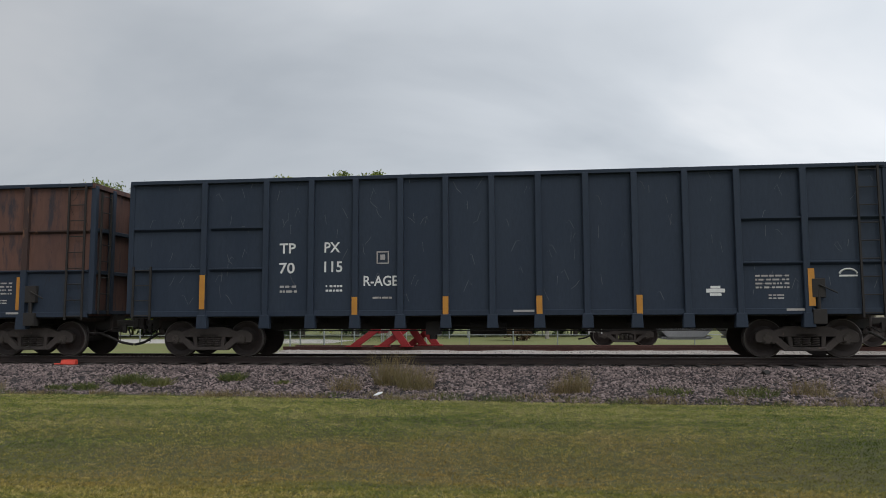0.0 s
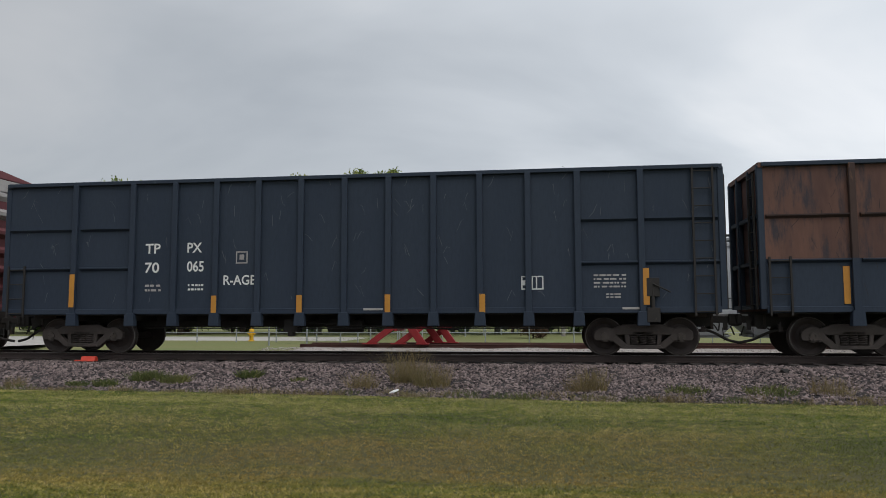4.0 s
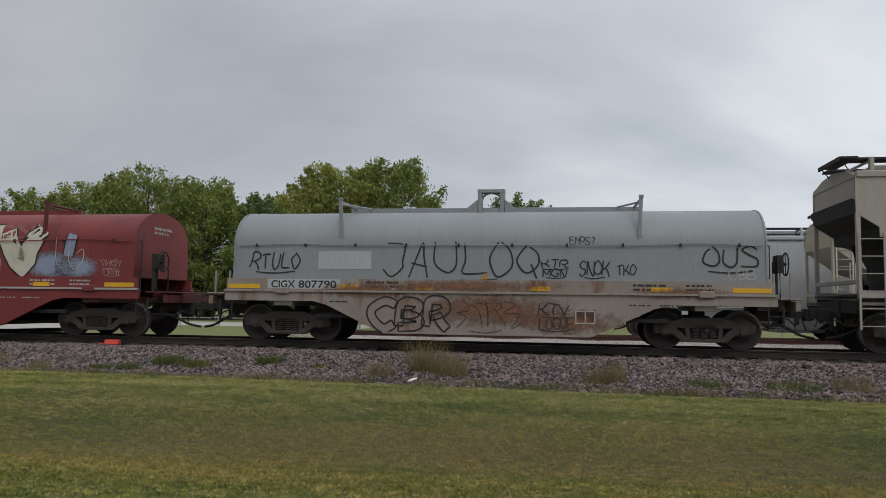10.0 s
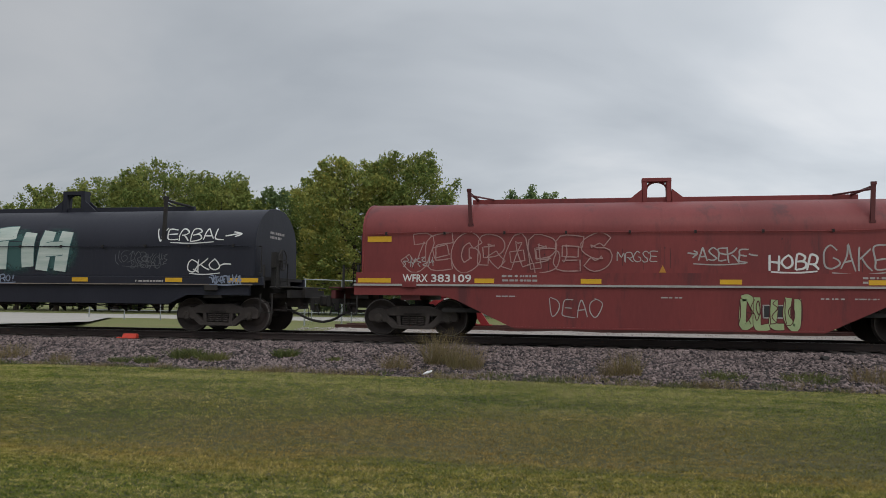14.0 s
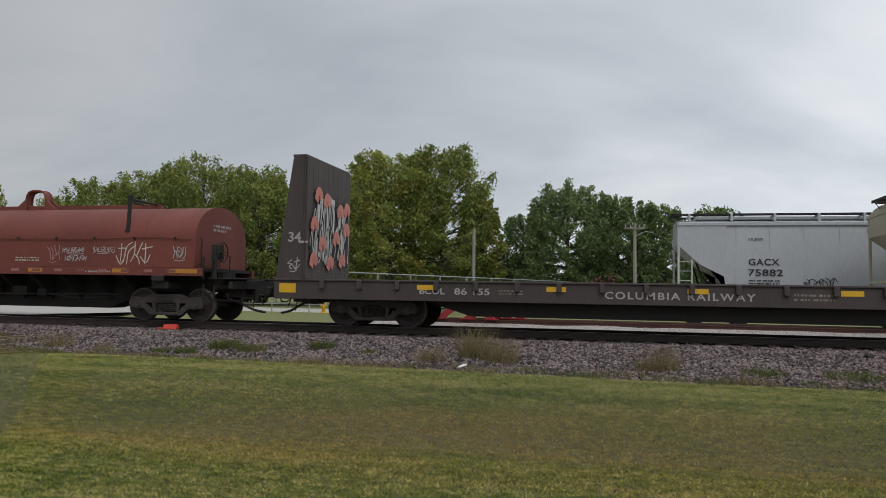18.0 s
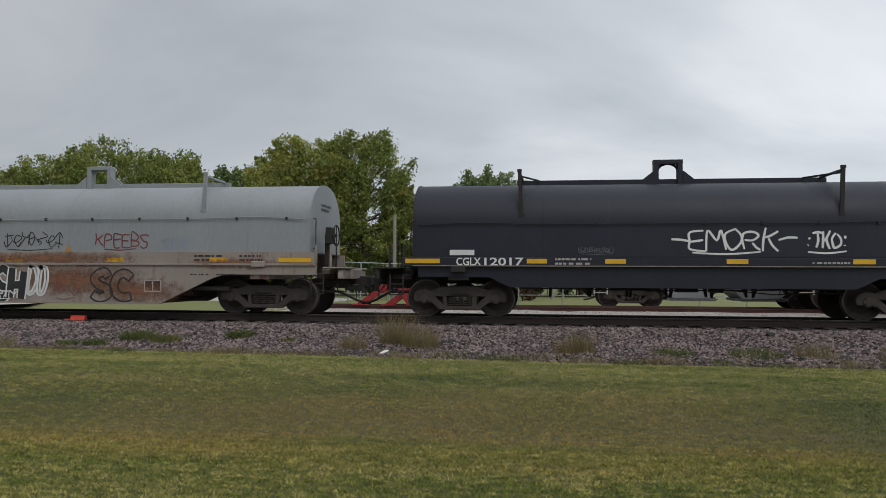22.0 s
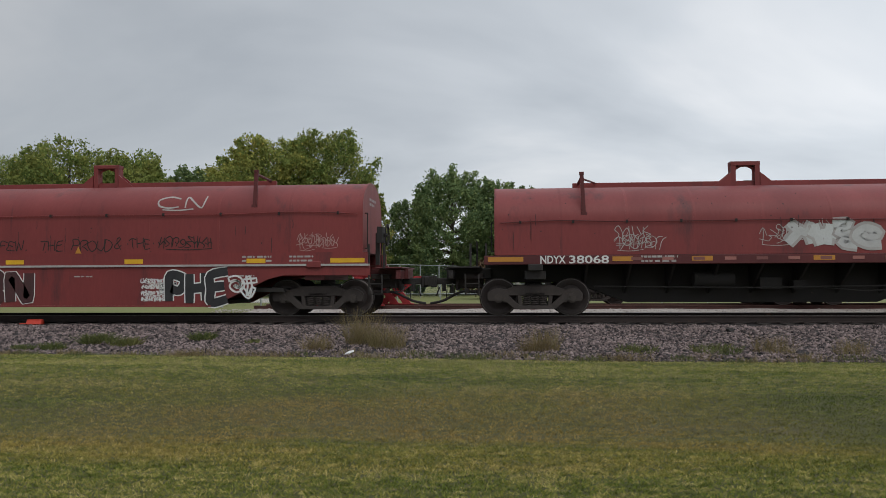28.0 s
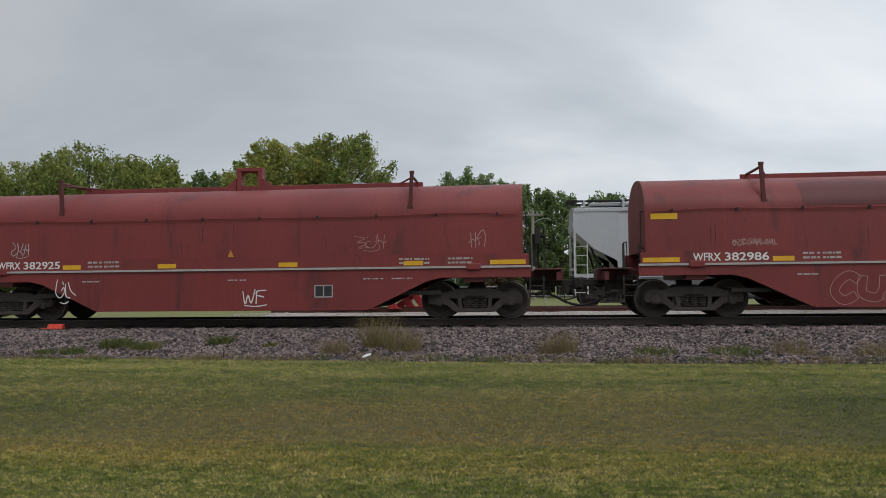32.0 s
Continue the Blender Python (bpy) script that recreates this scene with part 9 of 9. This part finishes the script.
car, hood, yof = coil("dark maroon coil car with faded throw-ups and white end rims", -338.6, 10.7, M_MAROON, M_BROWN, False, FLATC, "NDYX", "380867", bright_end=True)
throwup(car, -1.66, 1.52, 2.3, 0.84, M_SILVER, 37, 4, 0.075, yof, 0.006, None, None, "faded grey throw-up lettering", None, "RAGE", 0.24)
tag(car, 0.5, 1.72, 0.7, 0.55, M_SILVER, 232, 2, 0.07, yof)
tag(car, 1.87, 1.54, 2.0, 0.66, M_CREAMPAINT, 231, 5, 0.13, yof, 0.006, "", "MOZL!")
tag(car, 4.41, 1.86, 0.78, 0.34, M_DIMWHITE, 305, 3, 0.055, yof, 0.006, "", "KTA")
part("repaint_band", [box(-3.25, -1.412, 2.04, 3.94, 0.01, 0.24)], M_BAND, car, "paler repainted band")
small_marks(car, yof, 24, 4, M_PALEPINK, 1.55, 1.95, -5.5, -2)
tag(car, -2.55, 1.52, 0.45, 0.13, M_WHITE, 233, 3, 0.04, yof)

car, hood, yof = coil("peeling red coil car with blue and green graffiti", -354.28, 10.49, M_REDWORN, M_REDWORN, True, SHORT, "FURX", "382415")
for k in range(5):
    stain(car, -3.4 + 0.72 * k, 0.72, 0.62, 0.46, S_CYANWASH, BELLY, 0.003 + 0.0004 * k, "paint_cloud")
throwup(car, -3.85, 0.29, 3.65, 0.90, M_CREAMPAINT, 38, 5, 0.022, BELLY, 0.006, (M_CYAN, M_BLUETEAL), None, "blue lettering piece edged in cream", None, "ESTRO", 0.36, 3)
for k in range(4):
    stain(car, 0.4 + 0.78 * k, 0.74, 0.6, 0.46, S_MINT, BELLY, 0.003 + 0.0004 * k, "paint_cloud")
throwup(car, -0.08, 0.29, 3.25, 0.90, M_BLKPAINT, 39, 4, 0.04, BELLY, 0.006, (M_PALEBLUE, M_MINT), None, "mint and pale blue lettering edged in black", None, "ZAKS", 0.36, 3)
tag(car, -3.69, 1.68, 1.85, 0.40, M_WHITE, 241, 5, 0.07, yof, 0.006, "white rounded tag", "DEDARO")
tag(car, -1.75, 2.10, 0.75, 0.24, M_WHITE, 242, 4, 0.055, yof, 0.006, "", "REVE")
tag(car, -1.35, 1.86, 0.6, 0.24, M_WHITE, 246, 3, 0.055, yof, 0.006, "", "SO")
tag(car, -0.17, 1.66, 1.2, 0.26, M_DIMWHITE, 243, 4, 0.045, yof, 0.006, "", "ZAXO:G")
tag(car, 0.5, 1.94, 1.5, 0.24, M_PALEPINK, 247, 6, 0.03, yof)
part("ball_drawing", [ribbon([(2.97 + 0.3 * math.cos(q), 1.86 + 0.2 * math.sin(q)) for q in np.linspace(0, 6.3, 20)], 0.02, yof, 0.006)], M_PALEPINK, car, "thin round chalk drawing")
tag(car, 3.97, 1.66, 0.62, 0.27, M_LILAC, 244, 3, 0.06, yof)
throwup(car, 4.78, 1.66, 1.05, 0.34, M_BLKPAINT, 245, 4, 0.02, yof, 0.006, (M_GREYRUST,), None, "small black throw-up", None, "", 0.3)

car, hood, yof = coil("red coil car with a grey throw-up on its hood", -369.97, 10.7, M_RED, M_MAROON, False, FLATC, "NDYX", "38068")
throwup(car, 0.5, 1.62, 2.2, 0.62, M_DIMWHITE, 40, 4, 0.07, yof, 0.006, (M_SILVER,), None, "grey throw-up lettering")
small_marks(car, yof, 26, 8, M_DIMWHITE, 1.55, 2.2)

car, hood, yof = coil("red coil car with silver blocks and black-white graffiti", -386.82, 12.2, M_RED, M_RED, True, DEEP, "WFRX", "382989")
part("paint_cloud", [ribbon([(-6.2, 2.02), (-5.5, 2.02), (-4.8, 2.02)], 0.60, yof, 0.004)], M_SILVER, car)
throwup(car, -6.28, 1.63, 1.66, 0.80, M_UNDER, 41, 5, 0.010, yof, 0.006, (M_SILVER,), None, "silver block lettering", None, "JULTE", 0.62, 1)
part("silver_figure", [ribbon([(-4.6 + 0.7 * q, 2.20 + 0.06 * math.sin(3.1 * q)) for q in (0, 0.3, 0.6, 1.0)], 0.42, yof, 0.007)] + [ribbon([(-4.32 + 0.16 * q, 2.0), (-4.34 + 0.17 * q, 1.80)], 0.09, yof, 0.0074) for q in range(3)], M_SILVER, car, "silver sprayed figure")
tag(car, -3.7, 2.28, 0.4, 0.16, M_SILVER, 251, 2, 0.04, yof)
tag(car, -2.99, 1.66, 3.9, 0.28, M_UNDER, 252, 20, 0.034, yof, 0.006, "", "THE FEW, THE PROUD")
tag(car, 0.95, 1.70, 0.95, 0.28, M_UNDER, 259, 20, 0.034, yof, 0.006, "", "& THE")
tag(car, 2.1, 1.72, 1.4, 0.28, M_UNDER, 258, 6, 0.034, yof)
for k, row in enumerate(("I CANT", "LOVE YOU", "IN THE", "DARK...")):
    tag(car, -4.16 + 0.08 * k, 0.99 - 0.17 * k, 0.85, 0.14, M_WHITE, 253 + k, 4, 0.034, BELLY, 0.006, "", row)
throwup(car, -3.30, 0.33, 2.2, 0.86, M_WHITE, 254, 3, 0.024, BELLY, 0.006, (M_PEELED,), None, "dark throw-up outlined in white", None, "CRN", 0.40)
throwup(car, 2.3, 0.32, 1.75, 0.86, M_WHITE, 42, 3, 0.032, BELLY, 0.008, (M_BLKPAINT,), None, "black throw-up outlined in white", None, "PHE", 0.38)
throwup(car, 3.95, 0.5, 0.7, 0.5, M_WHITE, 261, 2, 0.025, BELLY, 0.008, None, None, "white outlined letters", None, "", 0.3)
for k in range(4):
    tag(car, 1.71, 0.84 - 0.15 * k, 0.6, 0.12, M_WHITE, 262 + k, 4, 0.035, BELLY)
tag(car, 2.05, 2.72, 1.25, 0.30, M_DIMWHITE, 266, 2, 0.06, yof, 0.006, "faded line initials", "CN")
bars(-5.85, 2.66, 1.1, 0.12, car, M_DIMWHITE, 1, yof(2.74) - 0.02)
small_marks(car, yof, 27, 3, M_PALEPINK, 1.65, 2.1, 5, 6.8)

car, hood, yof = coil("rusty brown coil car with faded blue and grey lettering", -403.6, 10.7, M_RUSTY, M_BROWN, False, FLATC, "FURX", "380986")
for k in range(5):
    stain(car, -4.4 + 0.6 * k, 1.80 + 0.03 * math.sin(3 * k), 0.5, 0.36, S_STEEL, yof, 0.005 + 0.0005 * k, "painted_patch", k, "faded steel-blue painted patch")
tag(car, -2.9, 1.56, 0.9, 0.26, M_CREAMPAINT, 43, 3, 0.05, yof)
part("painted_blotch", [ribbon([(-1.27, 1.54), (-1.27, 2.02)], 0.40, yof, 0.006), ribbon([(-1.68, 2.06), (-1.25, 2.12), (-0.85, 2.04)], 0.10, yof, 0.007)], M_GREYPAINT, car, "faded grey painted figure")
throwup(car, -0.67, 1.52, 2.7, 0.68, M_RUSTY, 44, 6, 0.02, yof, 0.006, (M_FADEGREY,), None, "faded grey block lettering", None, "IIIIII", 0.72, 2)
throwup(car, 2.09, 1.53, 2.6, 0.68, M_RUSTY, 45, 4, 0.02, yof, 0.006, (M_SALMON,), None, "faded salmon block lettering", None, "EVIL", 0.44, 2)
tag(car, 5.62, 1.56, 0.8, 0.44, M_SALMON, 46, 2, 0.06, yof, 0.006, "", "BD")
tag(car, 4.75, 1.72, 0.75, 0.4, M_SALMON, 47, 1, 0.05, yof)
tag(car, -0.03, 2.38, 2.2, 0.34, M_SALMON, 48, 8, 0.035, yof)
tag(car, -1.5, 2.36, 0.6, 0.2, M_DIMWHITE, 49, 2, 0.035, yof)
tag(car, -5.8, 1.55, 0.6, 0.3, M_DIMWHITE, 50, 3, 0.035, yof)

car, hood, yof = coil("red coil car with repainted patches and a white script tag", -420.48, 12.3, M_RED, M_RED, True, DEEP, "WFRX", "382986")
tag(car, 2.20, 1.72, 4.4, 0.40, M_CREAMPAINT, 271, 16, 0.06, yof, 0.006, "cream script tag", "REALO*JENAD*HNR!")
throwup(car, -3.16, 0.36, 2.4, 0.68, M_PALEPINK, 272, 4, 0.008, BELLY, 0.006, None, None, "thin pale bubble outline", None, "CUZS", 0.34)
tag(car, 1.58, 0.92, 0.66, 0.17, M_LILAC, 273, 5, 0.03, BELLY, 0.006, "", "ITS DA")
tag(car, 1.58, 0.70, 0.62, 0.16, M_LILAC, 274, 6, 0.028, BELLY, 0.006, "", "WINTER")
tag(car, 3.2, 0.62, 0.4, 0.4, M_PALEPINK, 275, 3, 0.025, BELLY)
tag(car, -5.3, 1.70, 1.0, 0.16, M_PALEPINK, 276, 5, 0.028, yof)
for x, w in ((-1.4, 4.6), (2.65, 1.5)):
    v, f = [], []
    zz = np.linspace(2.62, 3.36, 9)
    for z in zz:
        v += [(x - w / 2, yof(z) - 0.006, z), (x + w / 2, yof(z) - 0.006, z)]
    f = [(2 * k, 2 * k + 1, 2 * k + 3, 2 * k + 2) for k in range(8)]
    part("repaint_patch", [(v, f)], M_MAROON, car, "darker repainted patch")
bars(4.0, 2.86, 1.4, 0.10, car, M_PALEPINK, 1, yof(2.92) - 0.02)

car, hood, yof = coil("plain dull red coil car with a few chalk tags", -437.97, 12.2, M_RED, M_RED, True, DEEP, "WFRX", "382925")
tag(car, 0.35, 0.42, 0.6, 0.36, M_WHITE, 281, 3, 0.045, BELLY, 0.006, "", "WF")
tag(car, -4.6, 0.55, 0.5, 0.5, M_WHITE, 282, 2, 0.04, BELLY)
tag(car, 6.0, 1.75, 0.4, 0.4, M_PALEPINK, 283, 2, 0.03, yof)
tag(car, 3.2, 1.75, 0.75, 0.35, M_PALEPINK, 284, 3, 0.02, yof)
tag(car, -5.9, 1.7, 0.5, 0.35, M_DIMWHITE, 285, 3, 0.03, yof)


for c in [c for c in TRAIN if "worn red" in c["label"] or "peeling" in c["label"]]:
    rng = random.Random(int(-c.location.x))
    pf = cover_side(1.40, 1.58, 2.44, 3.40)
    for k in range(16):
        z = rng.choice((rng.uniform(2.95, 3.3), rng.uniform(2.95, 3.3), rng.uniform(1.7, 2.9)))
        big = z > 2.9
        stain(c, rng.uniform(-5.9, 5.9), z, rng.uniform(0.4, 1.2) if big else rng.uniform(0.15, 0.4), rng.uniform(0.18, 0.36) if big else rng.uniform(0.1, 0.3), S_PEEL, pf, 0.004, "peeled_patch", k)
for c in [c for c in TRAIN if c.name.startswith("coil_car") and "red coil" in c["label"]]:
    worn = "worn" in c["label"] or "peeling" in c["label"]
    rng = random.Random(int(-c.location.x) + 5)
    pf = cover_side(1.40, 1.58, 2.44, 3.40) if "straight" not in c["label"] else cover_side(1.40, 1.48, 2.28, 3.24)
    pr = []
    for k in range(130 if worn else 40):
        x, z, r = rng.uniform(-6.2, 6.2), rng.uniform(1.62, 3.1), rng.uniform(0.012, 0.045) if worn else rng.uniform(0.006, 0.018)
        pts = [(x + r * rng.uniform(0.5, 1.5) * math.cos(t), z + r * rng.uniform(0.6, 1.8) * math.sin(t)) for t in np.linspace(0, 5.5, 7)]
        pr.append(([(a, pf(b) - 0.0045, b) for a, b in pts], [tuple(range(7))]))
    for k in range(26 if worn else 12):
        x, z = rng.uniform(-6.2, 6.2), rng.uniform(1.9, 2.5)
        pr.append(ribbon([(x, z), (x + 0.01, z - 0.12), (x, z - rng.uniform(0.2, 0.5))], rng.uniform(0.008, 0.02), pf, 0.004))
    part("chipped_paint", pr, M_PEELED, c, "dark chips and drips in the paint")
for c in [c for c in TRAIN if c.name.startswith("coil_car") and "grey coil" in c["label"]]:
    for k, (x, z, rx, rz) in enumerate(((-0.6, 1.42, 3.2, 0.22), (0.3, 0.85, 2.6, 0.5), (2.0, 0.6, 1.6, 0.4), (-3.0, 1.3, 1.5, 0.25), (4.6, 1.3, 1.6, 0.2))):
        stain(c, x, z, rx, rz, S_RUSTDARK, lambda q: -1.486, 0.002 + 0.0004 * k, "rust_stain", k, "brown rust stain")


# ------------------------------------------------------------ what moves
def travelled(t):
    """How far the train has rolled at t seconds."""
    return 13.52883 * t - 0.01415102 * t * t + 0.00037893 * t ** 3 - 0.14 * max(0.0, t - 31) ** 2


def motions():
    for car in TRAIN:
        m = car.matrix_basis.copy()
        walk(car, [(t, Matrix.Translation((travelled(t), 0, 0)) @ m) for t in range(0, 33)])
    times = [k / 30 for k in range(0, 961)]
    for car, x, dx, wheel in KEYED_WHEELS:
        at = START[car] + x + dx
        near = [t for t in times if -34 < at + travelled(t) < 20]
        if not near:
            continue
        rows = [(t, pose(dx, 0, R_WHEEL, 0, math.degrees((travelled(t) - travelled(near[0])) / R_WHEEL), 0)) for t in near]
        if near[0] > 0:
            rows.insert(0, (0.0, rows[0][1]))
        if near[-1] < 32:
            rows.append((32.0, rows[-1][1]))
        walk(wheel, rows)


START = {car: car.location.x for car in TRAIN}
motions()
